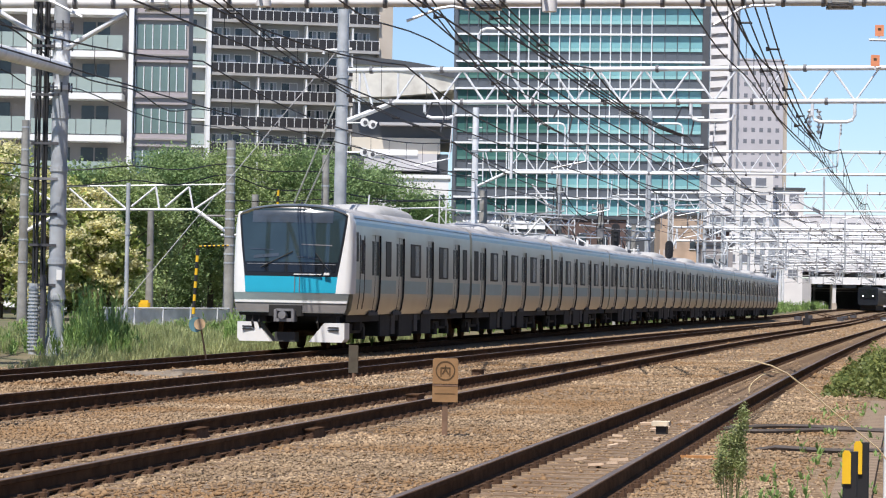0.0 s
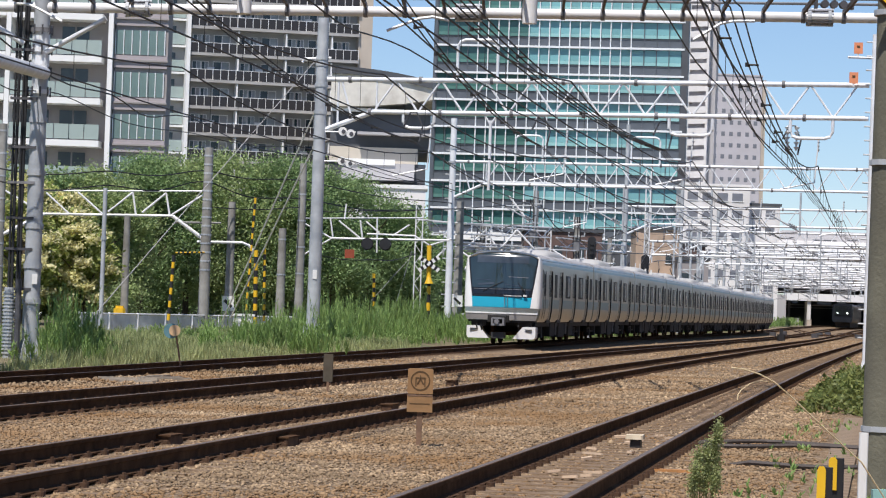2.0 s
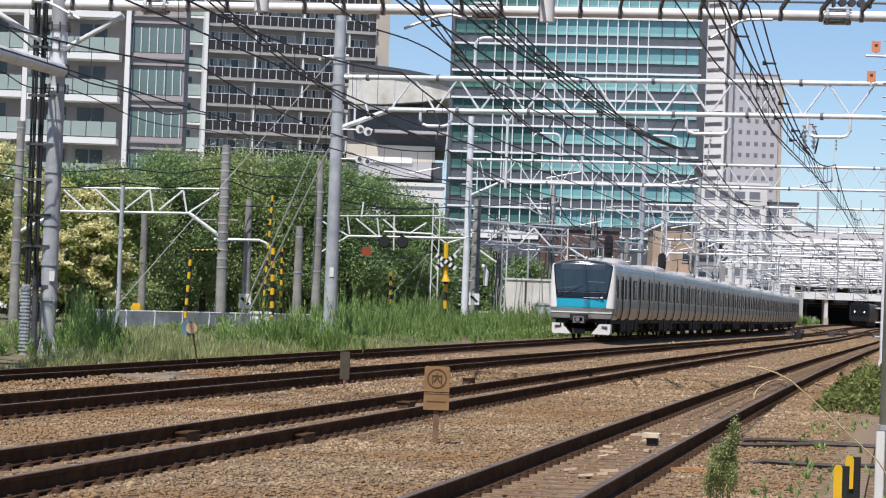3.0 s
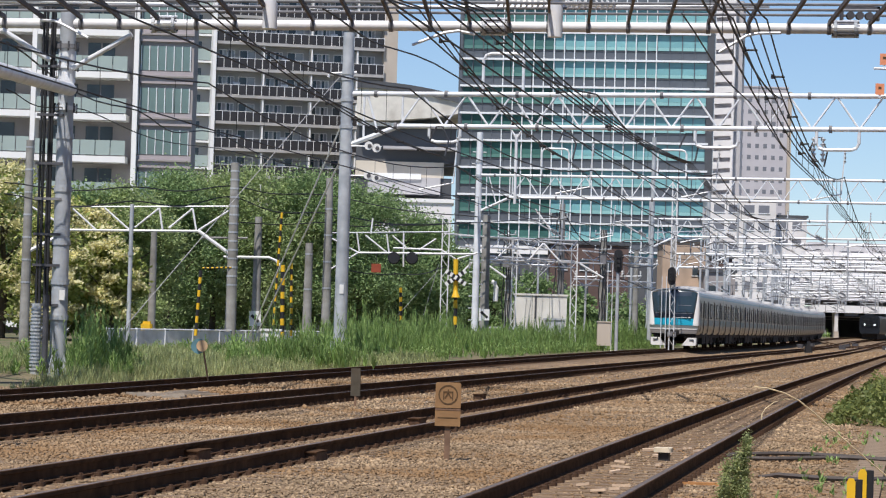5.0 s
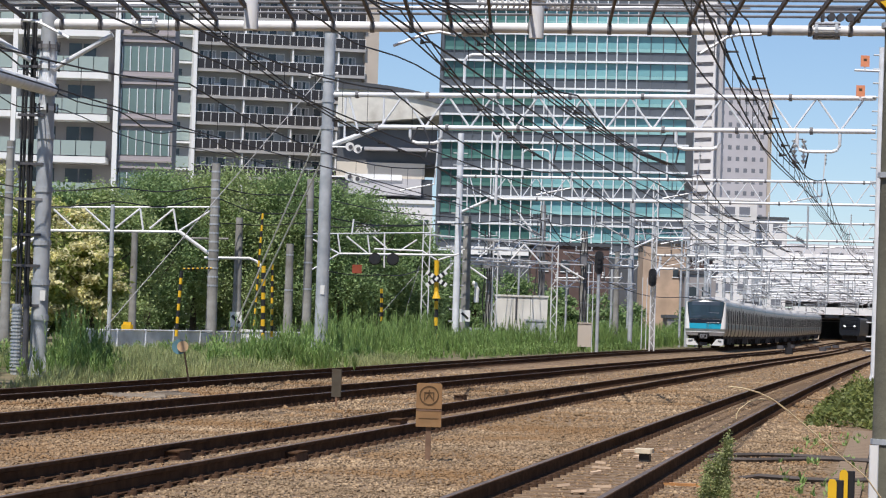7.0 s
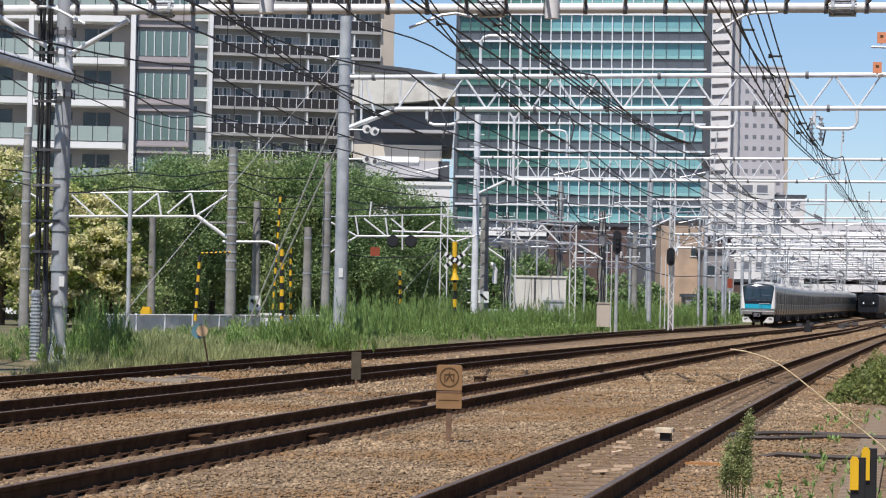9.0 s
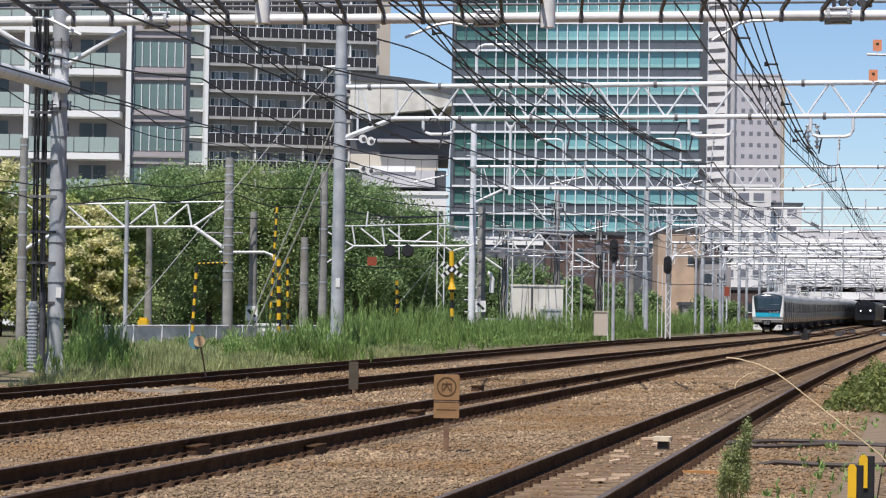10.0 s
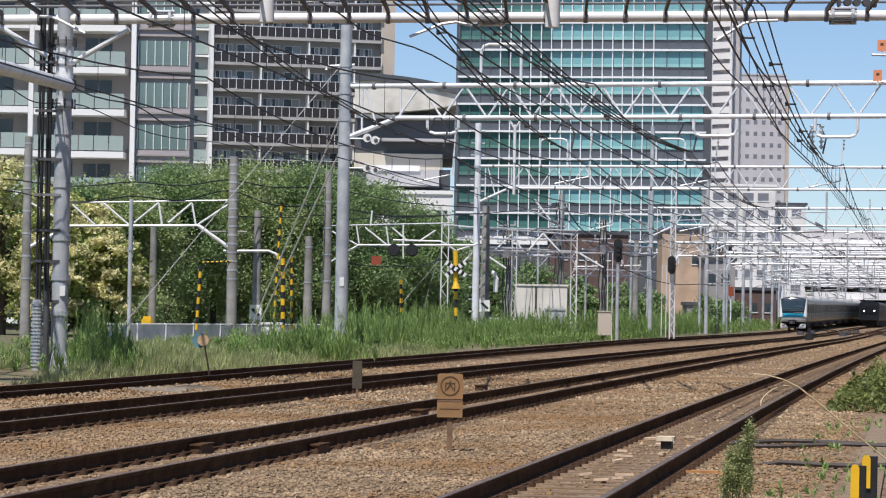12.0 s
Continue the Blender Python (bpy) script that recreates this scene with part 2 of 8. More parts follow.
# ---- mesh helpers ----
class Geo:
    """Collects faces for one mesh."""

    def __init__(self):
        self.v, self.f, self.k = [], [], []

    def add(self, verts, faces, k=0):
        o = len(self.v)
        self.v += [tuple(p) for p in verts]
        self.f += [tuple(i + o for i in q) for q in faces]
        self.k += [k] * len(faces)
        return self

    def box(self, x0, x1, y0, y1, z0, z1, k=0, bevel=0.0, m=None):
        b = min(bevel, (x1 - x0) / 3, (y1 - y0) / 3)
        if b > 0:
            ring = [(x0 + b, y0), (x1 - b, y0), (x1, y0 + b), (x1, y1 - b), (x1 - b, y1), (x0 + b, y1), (x0, y1 - b), (x0, y0 + b)]
        else:
            ring = [(x0, y0), (x1, y0), (x1, y1), (x0, y1)]
        n = len(ring)
        vs = [(x, y, z0) for x, y in ring] + [(x, y, z1) for x, y in ring]
        fs = [tuple(reversed(range(n))), tuple(range(n, 2 * n))] + [(i, (i + 1) % n, n + (i + 1) % n, n + i) for i in range(n)]
        if m is not None:
            vs = [m @ Vector(p) for p in vs]
        return self.add(vs, fs, k)

    def tube(self, p, q, r, r2=None, n=8, k=0, caps=True):
        p, q = Vector(p), Vector(q)
        r2 = r if r2 is None else r2
        d = (q - p).normalized()
        a = d.orthogonal().normalized()
        b = d.cross(a)
        ring = [a * math.cos(t) + b * math.sin(t) for t in (2 * math.pi * i / n for i in range(n))]
        vs = [p + c * r for c in ring] + [q + c * r2 for c in ring]
        fs = [(i, (i + 1) % n, n + (i + 1) % n, n + i) for i in range(n)]
        if caps:
            fs += [tuple(reversed(range(n))), tuple(range(n, 2 * n))]
        return self.add(vs, fs, k)

    def line(self, pts, r, n=6, k=0):
        """A round bar along points, in one skin."""
        pts = [Vector(p) for p in pts]
        vs, fs = [], []
        for i, p in enumerate(pts):
            d = (pts[min(i + 1, len(pts) - 1)] - pts[max(i - 1, 0)]).normalized()
            up = Vector((0, 0, 1)) if abs(d.z) < 0.9 else Vector((0, 1, 0))
            a = d.cross(up).normalized()
            b = a.cross(d)
            vs += [p + (a * math.cos(2 * math.pi * j / n) + b * math.sin(2 * math.pi * j / n)) * r for j in range(n)]
        for i in range(len(pts) - 1):
            fs += [(i * n + j, i * n + (j + 1) % n, (i + 1) * n + (j + 1) % n, (i + 1) * n + j) for j in range(n)]
        fs += [tuple(reversed(range(n))), tuple(range((len(pts) - 1) * n, len(pts) * n))]
        return self.add(vs, fs, k)

    def loft(self, rings, k=0, caps=True):
        """Joins closed rings of equal length."""
        n = len(rings[0])
        vs = [p for r in rings for p in r]
        fs = [(i * n + j, i * n + (j + 1) % n, (i + 1) * n + (j + 1) % n, (i + 1) * n + j) for i in range(len(rings) - 1) for j in range(n)]
        if caps:
            fs += [tuple(reversed(range(n))), tuple(range((len(rings) - 1) * n, len(rings) * n))]
        return self.add(vs, fs, k)

    def slab(self, fn, us, ws, thick, k=0):
        """A curved sheet with thickness: fn(u, w) gives a point and its outward normal."""
        g, h = [], []
        for u in us:
            for w in ws:
                p, nn = fn(u, w)
                g.append(Vector(p))
                h.append(Vector(p) - Vector(nn) * thick)
        a, b, c = len(us), len(ws), len(us) * len(ws)
        idx = lambda i, j: i * b + j
        fs = []
        for i in range(a - 1):
            for j in range(b - 1):
                q = (idx(i, j), idx(i + 1, j), idx(i + 1, j + 1), idx(i, j + 1))
                fs += [q, tuple(c + t for t in reversed(q))]
        edge = [idx(i, 0) for i in range(a)] + [idx(a - 1, j) for j in range(1, b)] + [idx(i, b - 1) for i in range(a - 2, -1, -1)] + [idx(0, j) for j in range(b - 2, 0, -1)]
        fs += [(edge[i], c + edge[i], c + edge[(i + 1) % len(edge)], edge[(i + 1) % len(edge)]) for i in range(len(edge))]
        return self.add(g + h, fs, k)

    def mesh(self, name, *mats, smooth=False):
        me = bpy.data.meshes.new(name)
        me.from_pydata(self.v, [], self.f)
        for m in mats:
            me.materials.append(m)
        if len(mats) > 1:
            me.polygons.foreach_set("material_index", self.k)
        if smooth:
            me.polygons.foreach_set("use_smooth", [True] * len(self.f))
            me.set_sharp_from_angle(angle=radians(40))
        me.update()
        return me


def part(name, geo, material, parent, label="", smooth=False):
    ob = new(name, geo.mesh(name, *(material if isinstance(material, tuple) else (material,)), smooth=smooth))
    ob.parent = parent
    return tagged(ob, label)


def thing(name, label, category, at=None, group="", geo=None, material=None, smooth=False, kind=""):
    ob = new(name, geo.mesh(name, *(material if isinstance(material, tuple) else (material,)), smooth=smooth) if geo else None)
    if at is not None:
        ob.matrix_basis = at
    return tagged(ob, label, category, group, kind)


def piece(name, me, parent, m=None):
    ob = new(name, me)
    ob.parent = parent
    if m is not None:
        ob.matrix_basis = m
    return ob


# ---- the line of the tracks ----
HEAD0, BEND0, BEND1, START_Y = 0.15622599, 0.00015476894, -1.2321003e-06, 44.610354
OFFSETS = {"one": 8.448, "two": 4.059, "three": 0.0, "four": -4.047}
_s = np.arange(-60.0, 640.0, 0.25)
_cap = np.clip(_s, -60, 300)
_h = HEAD0 + BEND0 * _cap + BEND1 * _cap ** 2 / 2 + 0.00025 * np.clip(_s - 235, 0, 190)
_x = np.cumsum(np.sin(_h)) * 0.25
_y = np.cumsum(np.cos(_h)) * 0.25
_i0 = int(60 / 0.25)
_x, _y = _x - _x[_i0], _y - _y[_i0] + START_Y


def climb(s):
    """The whole formation climbs towards the station."""
    return float(np.interp(s, [240, 300, 364, 430, 640], [0, 0.12, 0.48, 0.75, 0.9]))


def rise(s, track):
    """Height of the rails: the far track lies a little higher."""
    far = float(np.interp(s, [-60, 10, 115], [-0.07, -0.07, 0.16])) if track == "one" else 0.0
    return far + climb(s)


def along(s, off, z=0.0):
    """A point s metres along the line, off metres to its left."""
    h = float(np.interp(s, _s, _h))
    return Vector((float(np.interp(s, _s, _x)) - off * math.cos(h), float(np.interp(s, _s, _y)) + off * math.sin(h), z))


def heading(s):
    return float(np.interp(s, _s, _h))


def turned(s, off, z=0.0):
    """A pose whose y runs along the line."""
    return Matrix.Translation(along(s, off, z)) @ Matrix.Rotation(-heading(s), 4, "Z")


# ---- ground ----
def ground_height(s, o):
    """Crushed stone bed, flat across the tracks, lower at the near path, rising a little beyond the far track."""
    z = -0.175 + climb(s)
    if o > 6:
        z += (rise(s, "one") - climb(s)) * min(1, (o - 6) / 2)
    if o > 11:
        z += min(0.22, (o - 11) * 0.07)
    if o < -6.2:
        z -= min(0.12, (-6.2 - o) * 0.12)
    return z


def make_ground():
    g = Geo()
    ss = [-58, -50, -40, -30, -20, -10, 0, 10, 20, 35, 50, 75, 100, 130, 170, 220, 240, 280, 300, 330, 364, 400, 430, 500, 560, 640]
    oo = [-60, -25, -12, -8, -6.2, -5.5, -4, -2, 0, 2, 4, 6, 8, 10, 11, 13, 15, 20, 40]
    vs = [along(s, o, ground_height(s, o)) for s in ss for o in oo]
    b = len(oo)
    for i in range(len(ss) - 1):
        for j in range(b - 1):
            k = 1 if oo[j] >= 11 or oo[j] < -12 else 0
            g.add([vs[i * b + j], vs[i * b + j + 1], vs[(i + 1) * b + j + 1], vs[(i + 1) * b + j]], [(3, 2, 1, 0)], k)
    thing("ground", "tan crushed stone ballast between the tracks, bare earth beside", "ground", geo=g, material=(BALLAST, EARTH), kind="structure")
    g = Geo()
    g.add([(-3000, -600, -0.6), (3000, -600, -0.6), (3000, 4500, -0.6), (-3000, 4500, -0.6)], [(0, 1, 2, 3)])
    thing("ground_far", "flat dusty city ground reaching the horizon", "ground", geo=g, material=EARTH, kind="structure")


make_ground()


def rail_geo(track, side, s0, s1, step):
    """A flat-bottomed rail swept along the line."""
    prof = [(-0.065, -0.153), (0.065, -0.153), (0.065, -0.140), (0.012, -0.118), (0.010, -0.045), (0.034, -0.034), (0.034, -0.004), (0.026, 0.0), (-0.026, 0.0),
            (-0.034, -0.004), (-0.034, -0.034), (-0.010, -0.045), (-0.012, -0.118), (-0.065, -0.140)]
    g = Geo()
    rings = []
    s = s0
    while s <= s1:
        rings.append([along(s, OFFSETS[track] + side * 0.5675 - px, pz + rise(s, track)) for px, pz in prof])
        s += step if s < 120 else step * 2
    n = len(prof)
    vs = [p for r in rings for p in r]
    for i in range(len(rings) - 1):
        for j in range(n):
            a = (i * n + j, i * n + (j + 1) % n, (i + 1) * n + (j + 1) % n, (i + 1) * n + j)
            g.f.append(a)
            g.k.append(1 if j == 7 else 0)
    g.v = [tuple(p) for p in vs]
    g.f += [tuple(range(n)), tuple(range(len(vs) - n, len(vs)))]
    g.k += [0, 0]
    return g


def sleeper_mesh(name, n_bolts=True):
    g = Geo()
    rings = []
    for x in (-1.0, -0.98, 0.98, 1.0):
        t = 0.02 if abs(x) < 1 else 0.0
        rings.append([(x, -0.13, -0.36), (x, 0.13, -0.36), (x, 0.105, -0.185 + t), (x, -0.105, -0.185 + t)])
    g.loft(rings)
    if n_bolts:
        for x in (-0.5675, 0.5675):
            g.box(x - 0.10, x + 0.10, -0.085, 0.085, -0.165, -0.152, 1)
            for e in (-1, 1):
                g.box(x + e * 0.11 - 0.035, x + e * 0.11 + 0.035, -0.045, 0.045, -0.168, -0.128, 1, 0.015)
                g.tube((x + e * 0.12, 0, -0.13), (x + e * 0.12, 0, -0.105), 0.02, n=6, k=1)
    return g.mesh(name, CONCRETE, CLIP)


SLEEPER = sleeper_mesh("sleeper")


def make_track(name, track, label):
    root = thing(name, label, "railway track", kind="structure")
    for side in (1, -1):
        part("rail", rail_geo(track, side, -59, 470, 2.0), (RAIL_RUST, RAIL_TOP), root, "rust-brown steel rail with worn top")
    s = -57.0
    far = Geo()
    while s < 330:
        m = turned(s, OFFSETS[track], rise(s, track))
        if s < 100:
            piece("sleeper", SLEEPER, root, m)
        else:
            far.box(-1.0, 1.0, -0.11, 0.11, -0.3, -0.165, m=m)
        s += 0.62 if s < 100 else 1.24
    tagged(part("far_sleepers", far, CONCRETE, root), kind="stuff")


make_track("track_1", "one", "far track with rust-dark rails on brown ballast")
make_track("track_2", "two", "second track with rust-dark rails on brown ballast")
make_track("track_3", "three", "third track with rust-dark rails on brown ballast")
make_track("track_4", "four", "near track with rust-dark rails on concrete sleepers")


# ---- the train ----
HALF = [(1.34, 0.90), (1.42, 1.04), (1.470, 1.36), (1.485, 1.9), (1.480, 2.6), (1.465, 3.12), (1.435, 3.32), (1.33, 3.47), (1.05, 3.57), (0.6, 3.635), (0.2, 3.655)]


def side_x(z):
    return float(np.interp(z, [p[1] for p in HALF], [p[0] for p in HALF]))


def section(y, grow=0.0):
    right = [(x + grow, y, z) for x, z in HALF]
    left = [(-x - grow, y, z) for x, z in reversed(HALF)]
    return right + left


def side_panel(g, sx, y0, y1, z0, z1, proud, thick=0.02, k=0):
    """A panel that follows the curve of the car's side."""
    zs = sorted({z0, z1, *[p[1] for p in HALF if z0 < p[1] < z1]})
    a = [(sx * (side_x(z) + proud), z) for z in zs]
    b = [(sx * (side_x(z) + proud - thick), z) for z in zs]
    ring = a + b[::-1]
    if sx < 0:
        ring = ring[::-1]
    g.loft([[(x, y1, z) for x, z in ring], [(x, y0, z) for x, z in ring]], k)


def build_bogie(root, yc):
    g = Geo()
    for sx in (-1, 1):
        g.box(sx * 0.98 - 0.09, sx * 0.98 + 0.09, yc - 1.45, yc + 1.45, 0.42, 0.66, 0, 0.05)
        for e in (-1, 1):
            g.box(sx * 1.0 - 0.13, sx * 1.0 + 0.13, yc + e * 1.05 - 0.18, yc + e * 1.05 + 0.18, 0.26, 0.58, 0, 0.04)
        g.tube((sx * 1.0, yc, 0.5), (sx * 1.0, yc, 0.9), 0.27, n=10)
    g.box(-0.9, 0.9, yc - 0.3, yc + 0.3, 0.45, 0.75)
    bogie = part("bogie", g, UNDER, root, "black steel bogie frame")
    for e in (-1, 1):
        w = Geo()
        w.tube((-0.7, yc + e * 1.05, 0.43), (0.7, yc + e * 1.05, 0.43), 0.08)
        for sx in (-1, 1):
            w.tube((sx * 0.48, yc + e * 1.05, 0.43), (sx * 0.60, yc + e * 1.05, 0.43), 0.43, n=20)
        part("wheelset", w, RAIL_RUST, bogie)


DOOR_YS = (2.55, 7.4, 12.25, 17.1)
CAB_DOOR_YS = (3.85, 7.4, 12.25, 17.1)


def dome(g, y0, y1, w, z0, h):
    """A long whale-backed cover."""
    rings = []
    for u, a, b in ((0, 0.12, 0.80), (0.04, 0.5, 0.92), (0.12, 0.82, 0.98), (0.3, 0.97, 1), (0.5, 1, 1), (0.7, 0.97, 1), (0.88, 0.82, 0.98), (0.96, 0.5, 0.92), (1, 0.12, 0.80)):
        k = [(-1.0, 0), (-0.97, 0.40), (-0.86, 0.72), (-0.6, 0.92), (0, 1), (0.6, 0.92), (0.86, 0.72), (0.97, 0.40), (1.0, 0)]
        rings.append([(x * w * b, y0 + (y1 - y0) * u, z0 + z * h * a) for x, z in k])
    g.loft(rings)


def build_car(label, cab, motor):
    """A stainless commuter car, 20 m long; its y runs the way the train goes, from its rear end at y = 0.
    The doors slide behind the side panels, so that each doorway is recessed."""
    root = thing("train_car", label, "train", group="cars of the commuter train")
    y0, y1 = (0.75 if cab else 0.22), 19.8
    doors = CAB_DOOR_YS if cab else DOOR_YS
    g = Geo()
    g.loft([section(y0, -0.075), section(y1, -0.075)])
    part("body", g, STAINLESS, root, "brushed stainless steel car body", smooth=True)
    g = Geo()
    arc = [(x, z) for x, z in HALF if z > 3.3]
    ring = [(x + 0.008, z + 0.01) for x, z in arc] + [(-x - 0.008, z + 0.01) for x, z in reversed(arc)]
    g.loft([[(x, y0 + 0.02, z) for x, z in ring], [(x, y1 - 0.02, z) for x, z in ring]])
    part("roof", g, ROOF_GREY, root, "grey weathered roof", smooth=True)
    edges = [y0] + [v for yd in doors for v in (yd - 0.66, yd + 0.66)] + [y1]
    for sx in (-1, 1):
        for a, b in zip(edges[::2], edges[1::2]):
            g = Geo()
            side_panel(g, sx, a, b, 0.90, 3.36, 0.0, 0.09)
            panel = part("side_panel", g, STAINLESS, root, smooth=True)
            g = Geo()
            side_panel(g, sx, a + 0.01, b - 0.01, 1.45, 1.80, 0.005)
            part("side_band", g, BAND_SIDE, panel, "pale blue band along the side")
        g = Geo()
        side_panel(g, sx, y0 + 0.02, y1 - 0.02, 3.16, 3.25, 0.006)
        part("upper_band", g, BAND_SIDE, root, "narrow pale blue band under the roof")
        g = Geo()
        side_panel(g, sx, y0 + 0.02, y1 - 0.02, 3.34, 3.40, 0.03)
        part("gutter", g, STAINLESS, root)
        for yd in doors:
            h = Geo()
            side_panel(h, sx, yd - 0.66, yd + 0.66, 2.96, 3.36, 0.0, 0.09)
            part("door_header", h, STAINLESS, root)
            d = Geo()
            for a in (-0.66, 0.005):
                side_panel(d, sx, yd + a, yd + a + 0.655, 0.98, 2.96, -0.040, 0.03)
            door = part("door", d, STAINLESS, root, "recessed sliding double door")
            e = Geo()
            # wide black strip on the far jamb stands in for the recess shade
            side_panel(e, sx, yd + 0.625, yd + 0.66, 0.98, 2.96, -0.003, 0.08)
            side_panel(e, sx, yd - 0.66, yd - 0.645, 0.98, 2.96, -0.003, 0.08)
            side_panel(e, sx, yd - 0.012, yd + 0.012, 0.98, 2.96, -0.035, 0.03)
            part("door_edge", e, RUBBER, door, "black rubber door edges, far jamb blackened for recess shade")
            w = Geo()
            for a in (-0.50, 0.14):
                side_panel(w, sx, yd + a, yd + a + 0.36, 1.92, 2.80, -0.036, 0.03)
            part("door_window", w, GLASS_SIDE, door, "dark tinted glass")
            s = Geo()
            s.box(min(sx * 1.28, sx * 1.41), max(sx * 1.28, sx * 1.41), yd - 0.66, yd + 0.66, 0.88, 0.975)
            part("door_sill", s, UNDER_GREY, door)
        spans = [(8.98, 10.67), (13.83, 15.52)] if cab else [(4.13, 5.82), (8.98, 10.67), (13.83, 15.52)]
        short = [(5.15, 5.95), (18.3, 19.15)] if cab else [(0.65, 1.5), (18.3, 19.15)]
        for a, b in spans:
            f = Geo()
            side_panel(f, sx, a, b, 1.90, 2.83, 0.006, 0.05)
            fr = part("window", f, RUBBER, root, "black-edged saloon window")
            # middle pane is coloured paler to stand in for daylight seen through
            for u, v, m in ((0.04, 0.40, GLASS_SIDE), (0.43, 0.80, GLASS_DAYLIT), (0.82, 0.97, GLASS_SIDE)):
                w = Geo()
                side_panel(w, sx, a + (b - a) * u, a + (b - a) * v, 1.95, 2.79, 0.011, 0.04)
                part("pane", w, m, fr, "green-grey tinted glass, daylight painted into the middle pane")
        for a, b in short:
            f = Geo()
            side_panel(f, sx, a, b, 1.90, 2.83, 0.006, 0.05)
            fr = part("end_window", f, RUBBER, root, "small black-edged window")
            f = Geo()
            side_panel(f, sx, a + 0.05, b - 0.18, 1.95, 2.79, 0.011, 0.04)
            part("pane", f, GLASS_SIDE, fr, "dark tinted glass")
        if cab:
            f = Geo()
            side_panel(f, sx, 0.99, 1.32, 2.25, 2.98, 0.008, 0.05)
            part("cab_window", f, GLASS_SIDE, root, "dark cab side window")
            f = Geo()
            side_panel(f, sx, 1.52, 1.60, 1.05, 2.92, 0.006, 0.05)
            side_panel(f, sx, 2.12, 2.20, 1.05, 2.92, 0.008, 0.05)
            side_panel(f, sx, 1.72, 2.05, 1.95, 2.80, 0.007, 0.05)
            part("cab_door", f, RUBBER, root, "crew door with black edges and window")
        for a, b, z, m in ((5.4, 6.9, 0.32, UNDER), (7.1, 7.7, 0.36, UNDER_GREY), (8.3, 10.4, 0.28, UNDER), (10.7, 11.3, 0.40, UNDER_GREY), (11.9, 13.6, 0.32, UNDER)):
            u = Geo().box(min(sx * 0.75, sx * 1.30), max(sx * 0.75, sx * 1.30), a, b, z, 0.88, 0, 0.03)
            part("equipment_box", u, m, root, "dark box slung under the floor")
    g = Geo()
    g.box(-1.27, 1.27, y0 + 0.1, y1 - 0.05, 0.72, 0.89)
    g.box(-0.7, 0.7, 5.2, 14.5, 0.4, 0.75)
    part("underframe", g, UNDER, root, "black underframe")
    build_bogie(root, 3.05)
    build_bogie(root, 16.75)
    g = Geo()
    dome(g, 6.6, 12.8, 1.0, 3.55, 0.37)
    part("air_conditioner", g, ROOF_PALE, root, "pale rounded cooling unit on the roof", smooth=True)
    for a in (4.0, 15.2):
        g = Geo()
        dome(g, a, a + 0.95, 0.34, 3.60, 0.16)
        part("roof_vent", g, ROOF_GREY, root)
    if motor:
        g = Geo()
        g.box(-0.6, 0.6, 15.4, 17.4, 3.64, 3.80, 0)
        for sx in (-1, 1):
            g.line([(sx * 0.5, 16.0, 3.78), (sx * 0.35, 15.3, 4.25), (sx * 0.5, 16.4, 4.75)], 0.035)
        for a in (16.2, 16.6):
            g.line([(-0.85, a, 4.72), (-0.5, a, 4.8), (0.5, a, 4.8), (0.85, a, 4.72)], 0.03)
        part("pantograph", g, STEEL_DARK, root, "dark single-arm pantograph")
        for x, y in ((-0.7, 14.2), (0.7, 14.2), (-0.7, 17.9), (0.7, 17.9)):
            g = Geo()
            g.tube((x, y, 3.58), (x, y, 3.90), 0.07, 0.05, 8)
            part("roof_insulator", g, PORCELAIN, root, "white roof insulator")
    # gangway between cars
    g = Geo()
    if not cab:
        g.box(-0.55, 0.55, -0.1, 0.25, 1.0, 3.1)
        part("gangway", g, RUBBER, root)
    if cab:
        build_cab(root)
    return root


